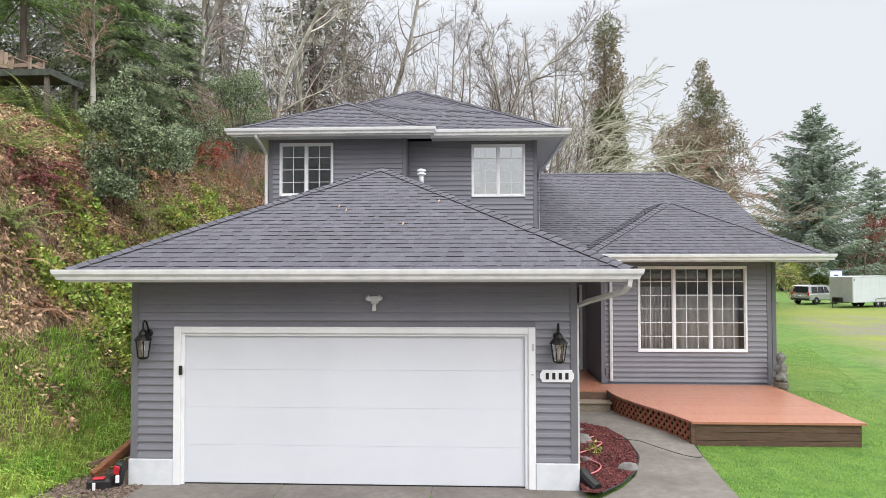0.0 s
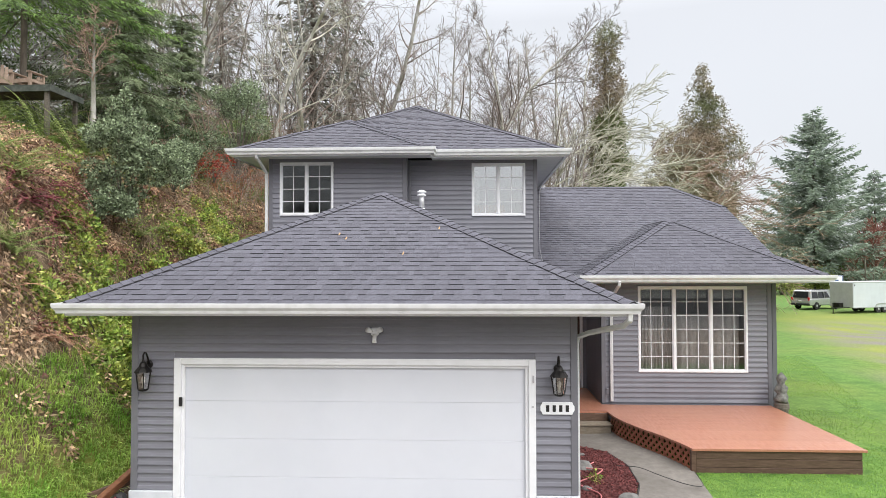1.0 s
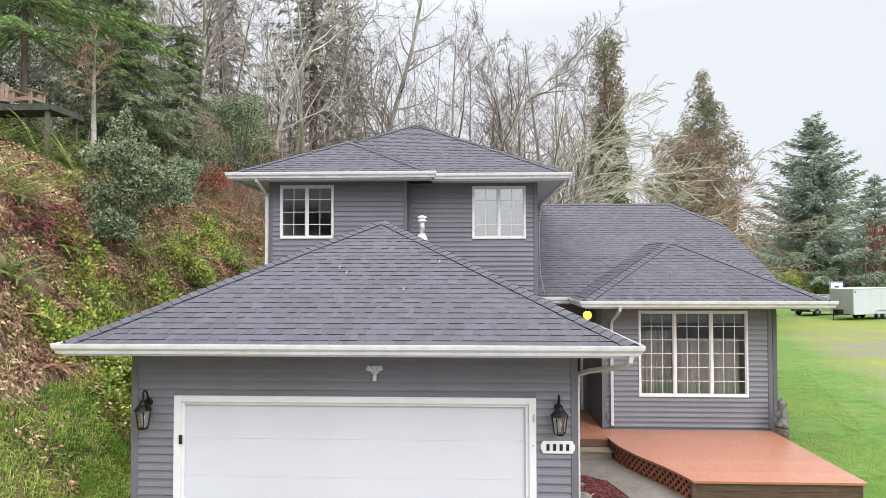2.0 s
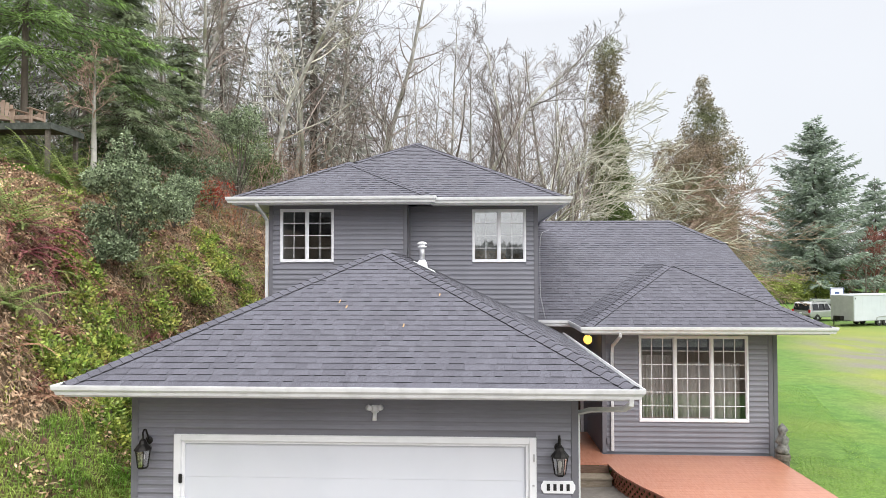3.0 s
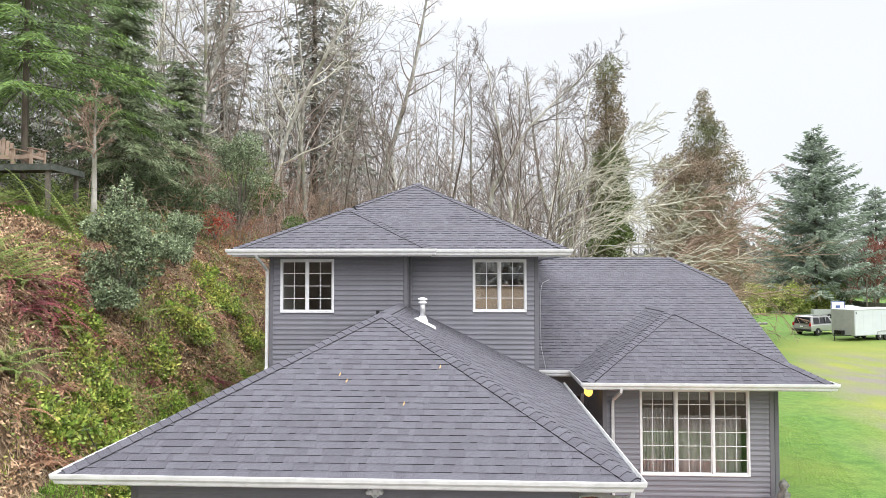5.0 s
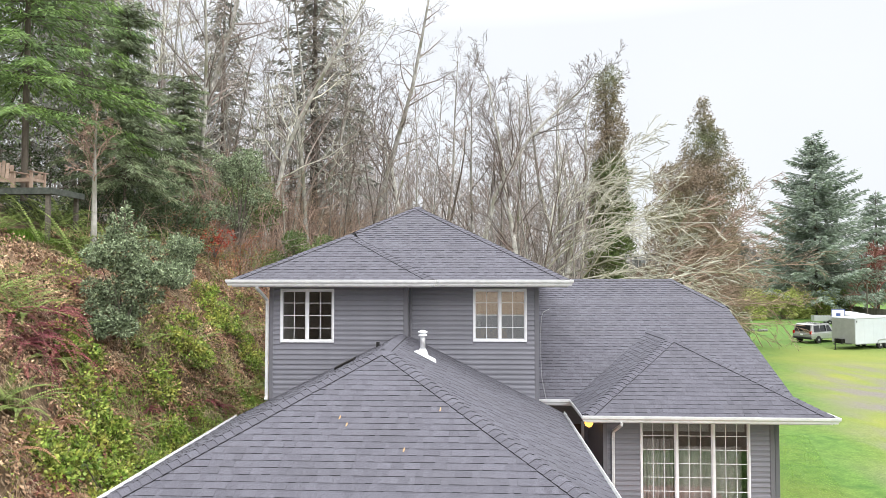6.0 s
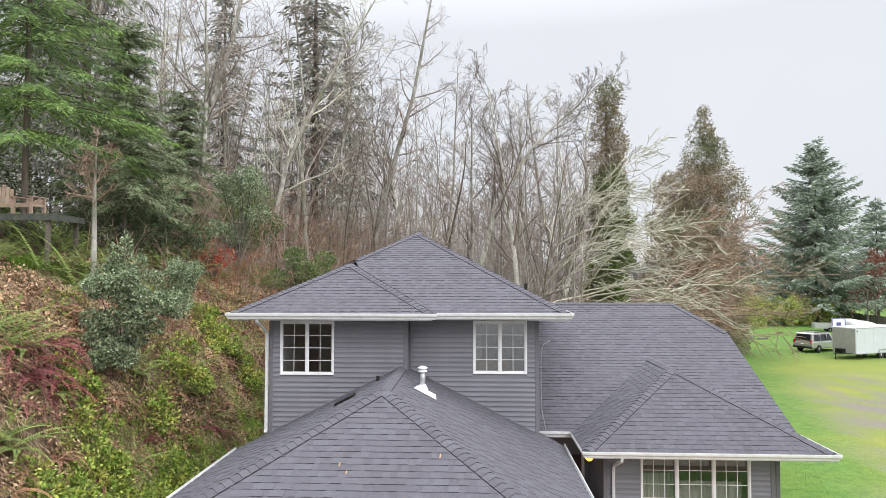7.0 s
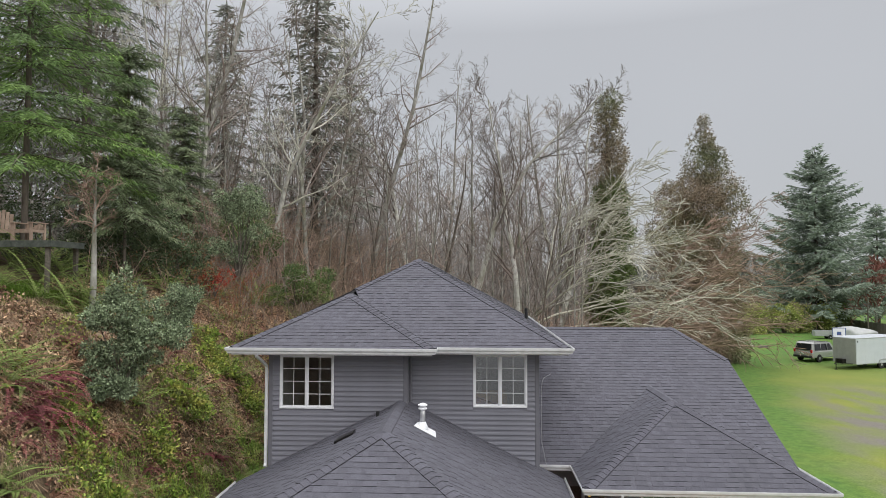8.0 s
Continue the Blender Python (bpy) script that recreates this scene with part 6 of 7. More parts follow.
# ---------------- fittings on the walls ----------------
def lantern(x, z, label):
    y = GY - 0.02
    t = thing("wall_lantern", (x, y, z), label, "lamp", "lanterns beside the garage door")
    part("back_plate", Build().lathe((0, 0, 0), [(0.055, 0.0), (0.055, 0.012), (0.03, 0.022)], 14), BLACK, t, smooth=False)
    t.children[0].matrix_basis = Matrix.Translation(-Vector((x, y, z))) @ Matrix.Translation((x, y, z + 0.08)) @ Matrix.Rotation(radians(90), 4, "X") @ Matrix.Scale(1.0, 4)
    t.children[0].data.transform(Matrix.Translation(Vector((x, y, z))))
    t.children[0].matrix_basis = pose(0, 0, 0.08, 90)
    part("arm", Build().tube([(x, y - 0.01, z + 0.08), (x, y - 0.05, z + 0.17), (x, y - 0.10, z + 0.25), (x, y - 0.15, z + 0.265), (x, y - 0.185, z + 0.23), (x, y - 0.18, z + 0.17)], 0.013, 8), BLACK, t, smooth=True)
    c = Vector((x, y - 0.18, z))
    part("roof", Build().lathe(c + Vector((0, 0, -0.005)), [(0.125, 0.0), (0.118, 0.02), (0.085, 0.06), (0.06, 0.085), (0.045, 0.13), (0.02, 0.15), (0.012, 0.185)], 8), BLACK, t)
    part("base", Build().lathe(c + Vector((0, 0, -0.275)), [(0.02, 0.0), (0.06, 0.012), (0.075, 0.03), (0.075, 0.04)], 6), BLACK, t)
    for k in range(6):
        a = 2 * math.pi * k / 6
        d = Vector((math.cos(a), math.sin(a), 0))
        e = Vector((math.cos(a + 1.047), math.sin(a + 1.047), 0))
        part("post", Build().tube([c + d * 0.074 + Vector((0, 0, -0.24)), c + d * 0.108 + Vector((0, 0, 0.0))], 0.008, 4), BLACK, t)
        p = part("glass", Build().poly([c + d * 0.071 + Vector((0, 0, -0.235)), c + e * 0.071 + Vector((0, 0, -0.235)), c + e * 0.104 + Vector((0, 0, 0)), c + d * 0.104 + Vector((0, 0, 0))]), LAMPGLASS, t, "seeded clear glass")
        p.visible_shadow = False
    part("bulb", Build().lathe(c + Vector((0, 0, -0.22)), [(0.015, 0), (0.015, 0.06), (0.03, 0.10), (0.025, 0.14), (0.005, 0.16)], 10), BLIND, t, smooth=True)
    return t


lantern(-4.46, 2.07, "black six-sided wall lantern with curled arm and clear glass")
lantern(1.33, 2.04, "black six-sided wall lantern with curled arm and clear glass")

flood = thing("floodlight", (-1.22, GY - 0.02, 2.60), "white twin-head floodlight with a sensor over the garage door", "lamp")
part("base", Build().box(-1.29, -1.15, GY - 0.06, GY - 0.02, 2.56, 2.70), WHITE, flood, bevel=0.02)
for s in (-1, 1):
    part("head", Build().tube([(-1.22 + s * 0.05, GY - 0.05, 2.63), (-1.22 + s * 0.075, GY - 0.09, 2.645), (-1.22 + s * 0.115, GY - 0.14, 2.675)], (0.025, 0.04, 0.052), 12), WHITE, flood, smooth=True)
part("sensor", Build().tube([(-1.22, GY - 0.05, 2.58), (-1.22, GY - 0.09, 2.50), (-1.22, GY - 0.10, 2.44)], (0.035, 0.035, 0.04), 10), WHITE, flood, smooth=True)
part("sensor_eye", Build().box(-1.245, -1.195, GY - 0.145, GY - 0.138, 2.45, 2.49), BLIND, flood)

flood.scale = (0.8, 0.8, 0.8)

plaque = thing("number_plaque", (1.325, GY - 0.025, 1.57), "white plaque with scalloped ends and four dark bars", "plaque")
o = [(-0.205, -0.085), (0.205, -0.085), (0.215, -0.055), (0.235, -0.03), (0.235, 0.03), (0.215, 0.055), (0.205, 0.085), (-0.205, 0.085), (-0.215, 0.055), (-0.235, 0.03), (-0.235, -0.03), (-0.215, -0.055)]
part("plate", Build().prism([(1.325 + a, GY - 0.022, 1.57 + b) for a, b in o], (0, -0.018, 0)), WHITE, plaque, bevel=0.003)
for k in range(4):
    a = 1.325 - 0.135 + k * 0.09
    part("bar", Build().box(a - 0.022, a + 0.022, GY - 0.046, GY - 0.041, 1.525, 1.615), BLACKP, plaque, "dark bar")
lone("keypad", Build().box(-4.015, -3.965, GY - 0.062, GY - 0.036, 1.56, 1.69), BLACKP, (-3.99, GY - 0.05, 1.56), "small black keypad on the door trim", "keypad", bevel=0.008)
hinge = lone("door_latch", Build().box(0.985, 1.005, GY - 0.05, GY - 0.036, 1.92, 2.02).box(0.97, 1.0, GY - 0.05, GY - 0.037, 1.58, 1.60), GALV, (0.99, GY - 0.04, 1.6), "small metal latch on the door trim", "latch")
for x, y, z0, z1 in ((2.92, 14.98, 0.72, 0.86),):
    lone("outlet_box", Build().box(3.14, 3.22, LY - 0.06, LY - 0.022, 0.66, 0.80), CORNER, (3.18, LY - 0.04, 0.66), "grey outdoor socket box on the wall", "socket", bevel=0.008)

# vents and pipes on the roofs
vz = 3.06 + PITCH * (2.215 + 0.92)
vent = thing("roof_vent", (-0.92, 13.97, vz), "white flue vent with cap and flashing on the garage roof", "vent")
part("flashing", Build().prism([(-1.08, 13.72, vz + 0.16 * PITCH + 0.02), (-0.62, 13.72, vz - 0.30 * PITCH + 0.02), (-0.66, 14.16, vz - 0.26 * PITCH + 0.02), (-1.04, 14.16, vz + 0.12 * PITCH + 0.02)], (0, 0, 0.012)), WHITE, vent)
part("cone", Build().lathe((-0.92, 13.97, vz - 0.03), [(0.13, 0.0), (0.10, 0.10), (0.065, 0.17)], 14), WHITE, vent, smooth=True)
part("pipe", Build().lathe((-0.92, 13.97, vz + 0.1), [(0.055, 0.0), (0.055, 0.33)], 12), GALV, vent, smooth=True)
part("cap", Build().lathe((-0.92, 13.97, vz + 0.40), [(0.06, 0.0), (0.095, 0.01), (0.095, 0.03), (0.06, 0.045), (0.06, 0.07), (0.10, 0.08), (0.10, 0.10), (0.03, 0.13)], 14), WHITE, vent)
lone("plumbing_vent", Build().lathe((-1.98, 14.7, 4.56), [(0.04, 0.0), (0.04, 0.28), (0.032, 0.28)], 10), BLACKP, (-1.98, 14.7, 4.56), "short black plumbing vent pipe on the garage roof", "vent")
lone("plumbing_vent", Build().lathe((1.85, 21.5, 6.40), [(0.05, 0.0), (0.05, 0.42), (0.042, 0.42)], 10), BLACKP, (1.85, 21.5, 6.4), "short black plumbing vent pipe on the upper roof", "vent")
bz0 = 3.06 + PITCH * (-2.55 + 5.285)
lone("box_vent", Build().prism([(-2.75, 13.7, bz0 - 0.10), (-2.35, 13.7, bz0 + 0.10), (-2.35, 14.0, bz0 + 0.10), (-2.75, 14.0, bz0 - 0.10)], (0, 0, 0.07)), BLACK, (-2.55, 13.85, bz0), "low black box vent on the garage roof", "vent", bevel=0.015)
wire = [(1.80, 15.72, 5.45), (1.76, 15.70, 5.35), (1.74, 15.70, 5.1), (1.74, 15.70, 4.4), (1.75, 15.70, 3.95), (1.83, 15.70, 3.55), (1.86, 15.70, 3.42)]
lone("wire", Build().tube([(1.98, 15.9, 5.52)] + wire, 0.006, 5), GALV, (1.75, 15.7, 3.4), "thin white wire running down the wall corner", "wire", smooth=True)
# leaves and bits on the garage roof
for i, (x, dy) in enumerate(((-2.0, 1.9), (-1.86, 1.75), (-0.9, 1.25), (-0.4, 2.1))):
    yy = 8.62 + dy
    b = Build().poly([(x, yy, 3.06 + PITCH * dy + 0.03), (x + 0.02, yy, 3.06 + PITCH * dy + 0.03), (x + 0.03, yy + 0.05, 3.06 + PITCH * (dy + 0.05) + 0.034), (x + 0.015, yy + 0.08, 3.06 + PITCH * (dy + 0.08) + 0.04)])
    lone("fallen_leaf", b, CARD, (x, yy, 3.06 + PITCH * dy), "pale fallen leaf lying on the shingles", "leaf", group="leaves on the roof")

# statue on its stump
st = Build().lathe((0, 0, 0), [(0.13, 0.0), (0.15, 0.05), (0.13, 0.12), (0.10, 0.19), (0.13, 0.25), (0.12, 0.33), (0.075, 0.39), (0.09, 0.45), (0.10, 0.51), (0.07, 0.58), (0.03, 0.63), (0.008, 0.65)], 18)
st.v = [(6.86 + x * (1 + 0.55 * noise.noise(Vector((x * 7, y * 7, z * 9)))), 14.75 + y * (1 + 0.55 * noise.noise(Vector((x * 7, y * 7, z * 9 + 5)))), 0.58 + z) for x, y, z in st.v]
lone("statue", st, STATUE, (6.86, 14.75, 0.58), "small weathered grey garden statue on a stump", "statue", smooth=True)
lone("stump", Build().lathe((6.86, 14.75, 0.0), [(0.16, 0.0), (0.13, 0.2), (0.13, 0.44), (0.15, 0.45), (0.15, 0.55), (0.12, 0.58)], 14), OLDWOOD, (6.86, 14.75, 0.0), "weathered round wooden stump beside the deck", "stump")

# ---------------- platform on the bank ----------------
plat = thing("wooden_platform", (-13.5, 19.3, 7.6), "weathered timber platform on posts high on the bank", "platform")
PZ = 8.86
for k in range(11):
    y0 = 18.52 + k * 0.142
    part("plank", Build().box(-17.2, -12.12, y0, y0 + 0.136, PZ - 0.035, PZ), OLDWOOD, plat)
part("beam", Build().box(-17.2, -12.12, 18.47, 18.515, PZ - 0.20, PZ - 0.005), GREENWOOD, plat, bevel=0.006)
part("beam", Build().box(-12.115, -12.07, 18.47, 20.1, PZ - 0.19, PZ - 0.005), GREENWOOD, plat, bevel=0.006)
for x, y in ((-12.25, 18.6), (-14.4, 18.6), (-16.6, 18.6), (-12.25, 19.95)):
    part("post", Build().box(x - 0.055, x + 0.055, y - 0.055, y + 0.055, ground_z(x, y) - 0.4, PZ - 0.04), OLDWOOD, plat, bevel=0.006)


def garden_chair(x, y, turn, label, tall):
    t = thing("garden_chair", (0, 0, 0), label, "chair", "chairs on the platform")
    for k in range(5):
        part("seat_slat", Build().box(-0.27, 0.27, -0.26 + k * 0.105, -0.165 + k * 0.105, 0.36 - k * 0.012, 0.38 - k * 0.012), CHAIRW, t)
        a = -0.22 + k * 0.11
        part("back_slat", Build().box(a - 0.048, a + 0.048, 0.0, 0.02, 0.0, tall - abs(k - 2) * 0.07, pose(0, 0.27, 0.33, -22)), CHAIRW, t)
    for s in (-0.32, 0.32):
        part("front_leg", Build().box(s - 0.045, s + 0.045, -0.27, -0.22, 0.0, 0.56), CHAIRW, t)
        part("back_leg", Build().box(s - 0.03, s + 0.03, 0.22, 0.28, 0.0, 0.56), CHAIRW, t)
        part("arm_rest", Build().box(s - 0.075, s + 0.075, -0.32, 0.34, 0.56, 0.585), CHAIRW, t)
        part("side_rail", Build().box(s - 0.02, s + 0.02, -0.22, 0.24, 0.28, 0.36), CHAIRW, t)
    part("front_rail", Build().box(-0.30, 0.30, -0.265, -0.235, 0.26, 0.355), CHAIRW, t)
    t.matrix_world = Matrix.Translation((x, y, PZ + 0.001)) @ pose(0, 0, 0, 0, 0, turn)
    return t


garden_chair(-14.25, 19.35, 30, "bare cedar garden chair with a slanted slatted back", 0.75)
garden_chair(-13.40, 19.4, -10, "bare cedar garden chair with a low slatted back", 0.30)
# ---------------- across the field ----------------
TRAILW = surf("white_trailer_skin", (0.58, 0.61, 0.66), (0.53, 0.56, 0.61), 1.2, 0.35, c=(0.5, 0.51, 0.52), cscale=0.8, camount=0.3)
TRAILG = surf("bare_aluminium", (0.36, 0.37, 0.37), (0.43, 0.44, 0.44), 2, 0.45, metal=0.2)
SILVER = surf("silver_car_paint", (0.48, 0.48, 0.48), (0.54, 0.54, 0.54), 3, 0.25, metal=0.5)
CARGLASS = surf("dark_car_glass", (0.012, 0.013, 0.015), (0.02, 0.021, 0.024), 3, 0.08)
TYRE = surf("tyre_rubber", (0.02, 0.02, 0.02), (0.035, 0.034, 0.033), 9, 0.9)
TAILR = surf("red_tail_light", (0.40, 0.01, 0.015), (0.5, 0.02, 0.02), 5, 0.25)
FENCEW = surf("grey_brown_fence_board", (0.12, 0.105, 0.09), (0.19, 0.17, 0.15), 5, 0.9, rand=0.2)
BLUEP = surf("blue_paint", (0.06, 0.10, 0.26), (0.08, 0.13, 0.30), 6, 0.5)


def wheel(parent, x, y, z, r, w):
    """A tyre with its rim; the axle runs along y."""
    b = Build().lathe((0, 0, 0), [(r * 0.62, -w / 2), (r * 0.95, -w / 2), (r, -w / 3), (r, w / 3), (r * 0.95, w / 2), (r * 0.62, w / 2)], 18)
    m = Matrix.Translation((x, y, z)) @ Matrix.Rotation(radians(90), 4, "X")
    b.v = [tuple(m @ Vector(p)) for p in b.v]
    tyre = part("wheel", b, TYRE, parent)
    h = Build().lathe((0, 0, 0), [(r * 0.2, -w / 2 - 0.01), (r * 0.6, -w / 2 + 0.02), (r * 0.6, w / 2 - 0.02), (r * 0.2, w / 2 + 0.01)], 12)
    h.v = [tuple(m @ Vector(p)) for p in h.v]
    part("rim", h, GALV, tyre, "metal rim")


def settle(t, x, y, z, turn, size=1.0):
    t.matrix_world = Matrix.Translation((x, y, z)) @ pose(0, 0, 0, 0, 0, turn) @ Matrix.Scale(size, 4)


def trailer(x, y, turn):
    """Enclosed trailer: the drawbar end at x = 0, the box along +x."""
    t = thing("cargo_trailer", (0, 0, 0), "white enclosed cargo trailer with a bare metal nose parked on grass", "trailer")
    body = part("body", Build().box(0.0, 6.4, 0.0, 2.3, 0.50, 2.85), TRAILW, t, bevel=0.05)
    part("nose_panel", Build().box(-0.025, -0.002, 0.05, 2.25, 0.54, 2.78), TRAILG, t, "bare aluminium nose", bevel=0.01)
    part("roof_trim", Build().box(0.02, 6.38, -0.02, 0.0, 2.76, 2.83).box(0.02, 6.38, -0.02, 0.0, 0.50, 0.56), TRAILG, body)
    part("marker_light", Build().box(0.10, 0.20, -0.03, -0.002, 2.45, 2.60), BLACKP, body)
    for k in range(5):
        part("seam", Build().box(1.2 * k + 1.1, 1.2 * k + 1.115, -0.006, -0.001, 0.57, 2.75), TRAILW, body)
    part("drawbar", Build().tube([(0.0, 0.4, 0.52), (-1.3, 1.15, 0.50)], 0.05, 4).tube([(0.0, 1.9, 0.52), (-1.3, 1.15, 0.50)], 0.05, 4), BLACK, t)
    part("jack", Build().tube([(-1.1, 1.15, 0.02), (-1.1, 1.15, 0.95)], 0.04, 8).box(-1.2, -1.0, 1.05, 1.25, 0.0, 0.03), BLACK, t)
    part("spare_box", Build().box(-0.75, -0.25, 0.8, 1.5, 0.55, 0.95), BLACK, t, bevel=0.03)
    for xx in (3.3, 4.15):
        wheel(t, xx, 0.12, 0.36, 0.36, 0.22)
        wheel(t, xx, 2.2, 0.36, 0.36, 0.22)
    part("mudguard", Build().tube([(2.85, -0.02, 0.5), (2.95, -0.03, 0.80), (3.4, -0.03, 0.86), (4.1, -0.03, 0.86), (4.52, -0.03, 0.80), (4.62, -0.02, 0.5)], 0.05, 4), TRAILG, t)
    settle(t, x, y, ground_z(x, y, False), turn, 1.09)


def suv(x, y, turn):
    """Estate-bodied four-by-four: the tail at x = 0, the nose towards +x, the near flank at y = 0."""
    t = thing("suv", (0, 0, 0), "silver four-by-four with dark glass parked beside the trailer", "car")
    prof = [(0.02, 0.42), (0.0, 0.80), (0.06, 1.05), (3.6, 1.08), (4.6, 1.04), (5.25, 0.96), (5.32, 0.55), (5.25, 0.40)]
    part("body", Build().prism([(a, 0.0, b) for a, b in prof], (0, 2.0, 0)), SILVER, t, bevel=0.06)
    cab = [(0.06, 1.04), (0.30, 1.82), (0.55, 1.90), (2.7, 1.90), (3.0, 1.84), (3.75, 1.06)]
    k = Build()
    n = len(cab)
    k.v = [(a, 0.04 + max(0, b - 1.1) * 0.14, b) for a, b in cab] + [(a, 1.96 - max(0, b - 1.1) * 0.14, b) for a, b in cab]
    k.f = [tuple(range(n)), tuple(range(2 * n - 1, n - 1, -1))] + [(i, n + i, n + (i + 1) % n, (i + 1) % n) for i in range(n)]
    part("cabin", k, SILVER, t, bevel=0.03)
    for a, b in ((0.45, 1.35), (1.42, 2.35), (2.42, 3.2)):
        part("side_window", Build().prism([(a, 0.035, 1.14), (b, 0.035, 1.14), (b - 0.05 if b < 3 else b - 0.42, 0.125, 1.74), (a + 0.06, 0.125, 1.74)], (0, -0.02, 0)), CARGLASS, t)
    part("rear_window", Build().prism([(0.07, 0.20, 1.16), (0.07, 1.80, 1.16), (0.265, 1.70, 1.75), (0.265, 0.30, 1.75)], (-0.025, 0, 0.01)), CARGLASS, t)
    for yy in (0.04, 1.78):
        part("tail_light", Build().box(-0.02, 0.10, yy, yy + 0.18, 0.92, 1.22), TAILR, t, "red tail light", bevel=0.02)
    part("bumper", Build().box(-0.10, 0.12, 0.03, 1.97, 0.42, 0.66), BLACKP, t, bevel=0.05)
    part("roof_rail", Build().tube([(0.6, 0.18, 1.95), (2.7, 0.18, 1.95)], 0.025, 6), BLACKP, t)
    part("roof_rail", Build().tube([(0.6, 1.82, 1.95), (2.7, 1.82, 1.95)], 0.025, 6), BLACKP, t)
    part("plate_bar", Build().box(-0.03, -0.005, 0.85, 1.15, 0.80, 0.92), WHITE, t)
    for xx in (1.05, 4.2):
        for yy in (0.08, 1.92):
            wheel(t, xx, yy, 0.38, 0.38, 0.25)
    settle(t, x, y, ground_z(x, y, False), turn, 1.09)


trailer(37.0, 65.5, 25)
suv(35.6, 71.0, 30)

hoop = thing("basketball_hoop", (45.2, 84.0, -0.35), "white basketball backboard on a pole beyond the trailer", "hoop")
part("pole", Build().tube([(45.2, 84.2, -0.4), (45.2, 84.2, 3.2)], 0.06, 8), BLACK, hoop)
part("board", Build().box(44.4, 46.0, 84.0, 84.05, 2.6, 3.75), WHITE, hoop, bevel=0.02)
part("target", Build().box(44.95, 45.45, 83.985, 83.997, 2.85, 3.25), BLUEP, hoop, "blue target square")
part("border", Build().box(44.42, 45.98, 83.985, 83.997, 3.66, 3.74).box(44.42, 44.50, 83.985, 83.997, 2.62, 3.66).box(45.90, 45.98, 83.985, 83.997, 2.62, 3.66), BLUEP, hoop)
part("ring", Build().tube([(45.2 + 0.23 * math.cos(a / 2), 83.72 + 0.23 * math.sin(a / 2), 2.9) for a in range(14)], 0.012, 5), REDP, hoop)
hoop.matrix_world = Matrix.Translation((38.9, 72.0, -1.13)) @ Matrix.Scale(0.9, 4)
ut = thing("utility_trailer", (0, 0, 0), "small silver utility trailer with a grey tarpaulin on it", "trailer")
part("tray", Build().box(0, 4.2, 0, 0.05, 0.5, 1.25).box(0, 4.2, 1.6, 1.65, 0.5, 1.25).box(0, 0.05, 0.05, 1.6, 0.5, 1.25).box(0, 4.2, 0.05, 1.6, 0.45, 0.5), TRAILG, ut)
wheel(ut, 2.0, -0.1, 0.33, 0.33, 0.2)
wheel(ut, 2.0, 1.75, 0.33, 0.33, 0.2)
settle(ut, 50.0, 99.0, -1.14, -12)
lone("tarpaulin", Build().rock((55.0, 98.0, -0.25), (2.6, 1.6, 1.3), 3, 3, 0.8), TRAILG, (55.0, 98, -1.1), "grey tarpaulin over a low heap", "tarpaulin", smooth=True)

fence = thing("board_fence", (61.0, 104.0, -0.35), "grey-brown wooden board fence at the field's edge", "fence")
fa, fb = Vector((63.5, 116.0, -1.2)), Vector((62.0, 90.0, -1.2))
for i in range(130):
    p = fa.lerp(fb, i / 130)
    part("board", Build().box(p.x - 0.02, p.x + 0.02, p.y - 0.092, p.y + 0.092, -1.2, 0.85 + 0.03 * math.sin(i * 2.3)), FENCEW, fence)
for i in range(11):
    p = fa.lerp(fb, i / 10)
    part("post", Build().box(p.x - 0.10, p.x - 0.025, p.y - 0.05, p.y + 0.05, -1.25, 1.0), FENCEW, fence)
lone("pole", Build().tube([(60.5, 104.0, -1.3), (60.5, 104.0, 5.0)], (0.11, 0.09), 8), OLDWOOD, (60.5, 104, -1.15), "tall weathered pole by the fence", "pole")
sign = thing("yard_sign", (40.0, 101.0, -0.3), "small white sign on a post by the hedge", "sign")
part("post", Build().box(39.97, 40.03, 101.0, 101.05, -1.25, 1.2), OLDWOOD, sign)
part("panel", Build().box(39.6, 40.4, 100.95, 100.99, 0.7, 1.3), WHITE, sign, bevel=0.01)
for i in range(7):
    x, y = 33.0 + i * 0.75, 86.5 + 0.3 * math.sin(i * 2.1)
    lone("rock", Build().rock((x, y, -1.0), (0.42, 0.35, 0.35), i + 60, 1), ROCK, (x, y, -1.1), "dark field stone in a low row on the lawn", "rock", group="stones on the lawn")

rg = random.Random(33)
for k in range(7):
    x, y = 40.0 + k * 3.4, 106 + k * 1.3 + rg.uniform(-1, 1)
    leaf_mass("rhododendron", (x, y, -1.15), clumps(rg, 16, 1.8, 1.3, 0.6, 3.9, 1.0), 3600, (0.46, 0.19), RHODO if k < 6 else IVY, "rounded yellow-green rhododendron in the hedge", kindred="rhododendrons along the field")
DOME = tree_cfg(kids=(22, 9, 7), ratio=(0.75, 0.5, 0.5), first=(0.12, 0.2, 0.1), segs=(5, 5, 4, 3), angle=(0.8, 0.6, 0.6), fine=0.035)
REDTW = surf("reddish_twigs", (0.20, 0.075, 0.06), (0.32, 0.14, 0.115), 0.4, 0.9, island=0.3)
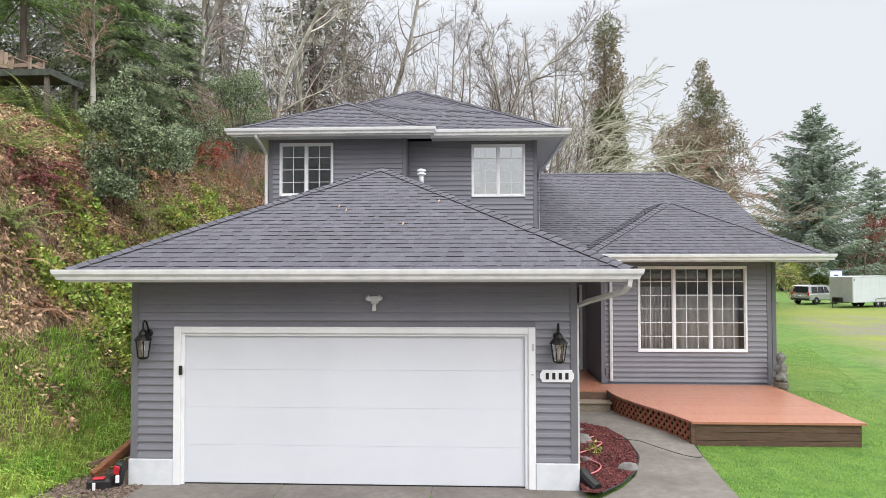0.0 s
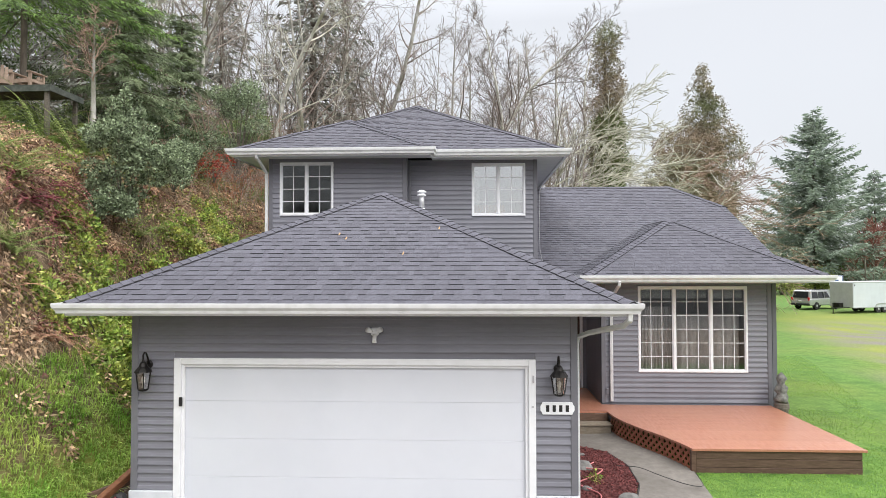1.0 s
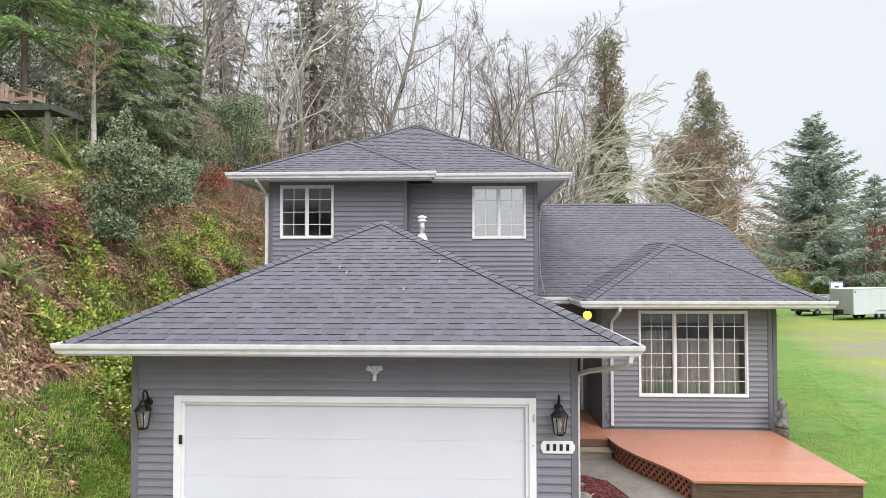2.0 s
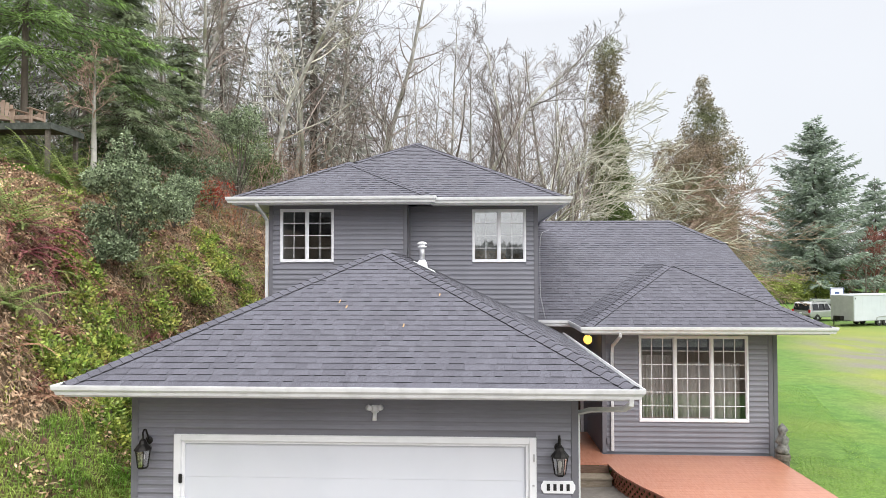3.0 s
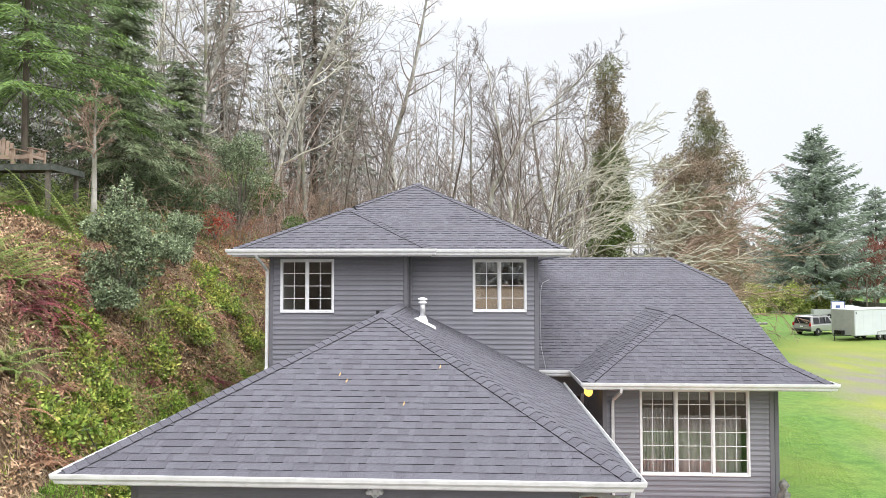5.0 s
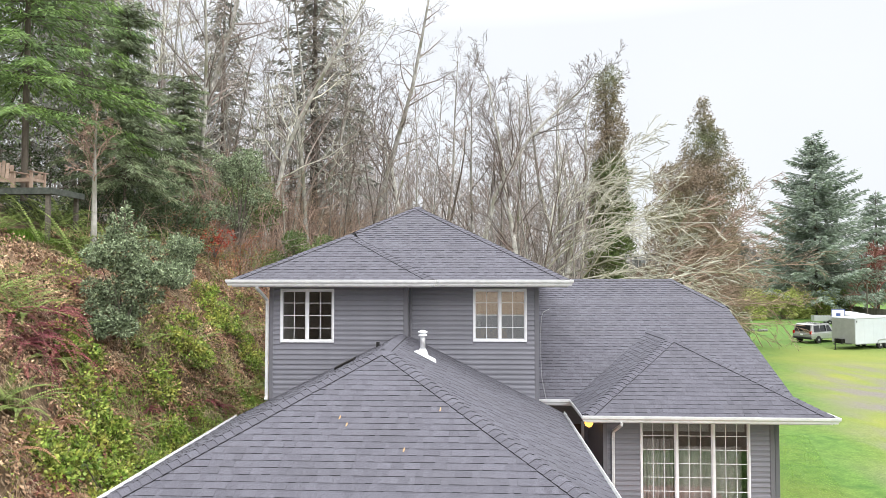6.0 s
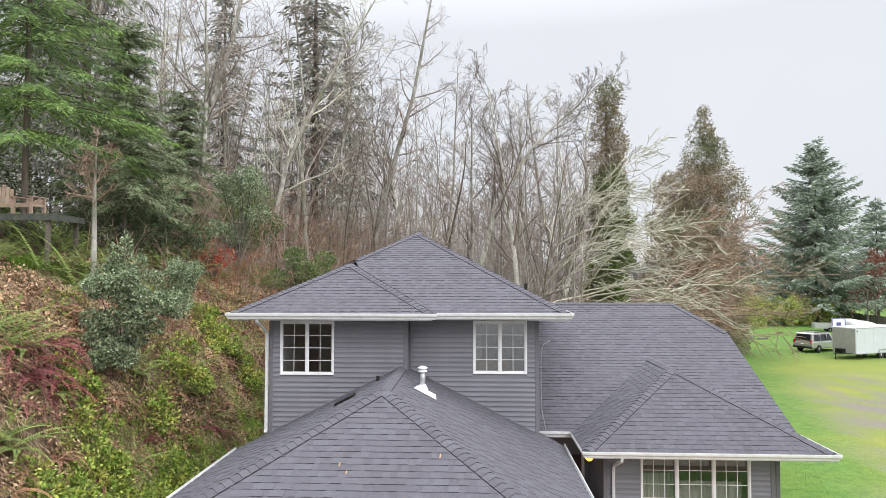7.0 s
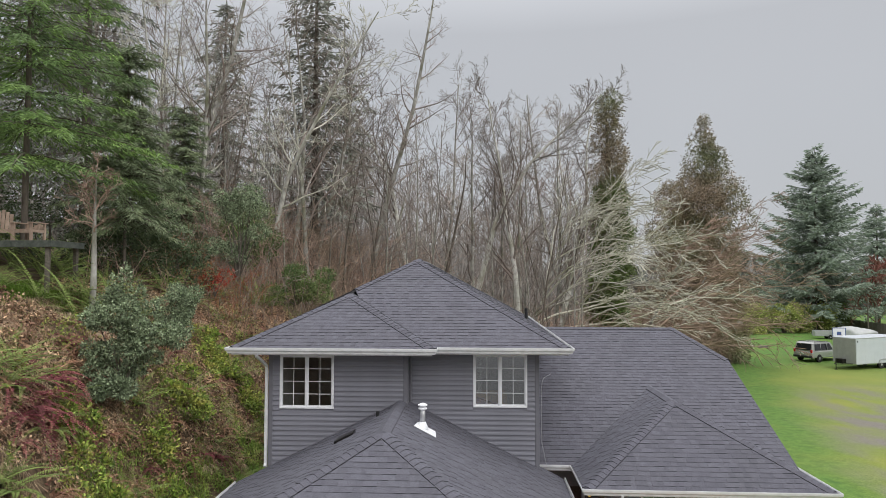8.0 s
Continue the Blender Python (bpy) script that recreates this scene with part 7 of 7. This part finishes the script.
for x, y, h, sd in ((66.8, 112.5, 10.0, 51), (60.6, 117.5, 5.5, 52)):
    bare_tree((x, y, -1.2), h + 0.7, 0.25, (0, 0, 0), sd, DOME, "rounded shrubby tree with reddish bare twigs", twig=REDTW)
for k, x, y, s, turn in ((2, 39.0, 112, 0.75, 10), (4, 43.5, 116, 0.7, 100), (2, 35.0, 104, 0.65, 220), (4, 33.0, 96, 0.6, 300), (2, 48.5, 118, 0.6, 160), (1, 30.0, 86, 0.7, 60)):
    copy_thing(kinds[k], Matrix.Translation((x, y, ground_z(x, y) - 0.1)) @ pose(0, 0, 0, 0, 0, turn) @ Matrix.Scale(s, 4))
# distant tree line all round the horizon
n = 26000
ang = nr.uniform(0, 6.283, n)
dist = nr.uniform(190, 300, n)
hh = np.array([10 + 7 * noise.noise(Vector((math.cos(a) * 9, math.sin(a) * 9, 3))) + 3 * noise.noise(Vector((math.cos(a) * 60, math.sin(a) * 60, 0))) for a in ang])
C = np.stack([np.cos(ang) * dist, np.sin(ang) * dist, hh * nr.uniform(0, 1, n) ** 0.8 - 1], 1)
back = C[:, 1] > -40
C[:, 2] += np.array([ground_z(x, y, False) for x, y in C[:, :2]])
# pale grey puts the haze of distance into the tree colour
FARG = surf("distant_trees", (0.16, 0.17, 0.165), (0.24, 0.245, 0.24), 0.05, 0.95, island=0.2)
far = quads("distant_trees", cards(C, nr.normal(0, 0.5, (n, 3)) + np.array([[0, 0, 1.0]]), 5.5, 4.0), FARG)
tagged(far, "tree line along the horizon with haze painted into its pale colour", "trees", kind="stuff")

# lawn blades near the deck and along the house
lawn = scatter(46000, (3.5, 9.0), (8.2, 13.0), lambda x, y: (x > lerp_table(RIGHT, y) + 0.02 and (y < 11.40 or x > 6.75)))
grass("lawn_grass", lawn, 0.06, 0.007, (0, 0, 0), LAWNG, "short bright green lawn grass beside the path")
wide = scatter(50000, (6.9, 15.0), (13.0, 27.0), lambda x, y: patch(x, y, 0.5, 61) > -0.25 and x < 7.4 + 0.35 * (y - 10))
grass("lawn_grass", wide, 0.06, 0.012, (0, 0, 0), LAWNG, "short uneven lawn grass along the house")
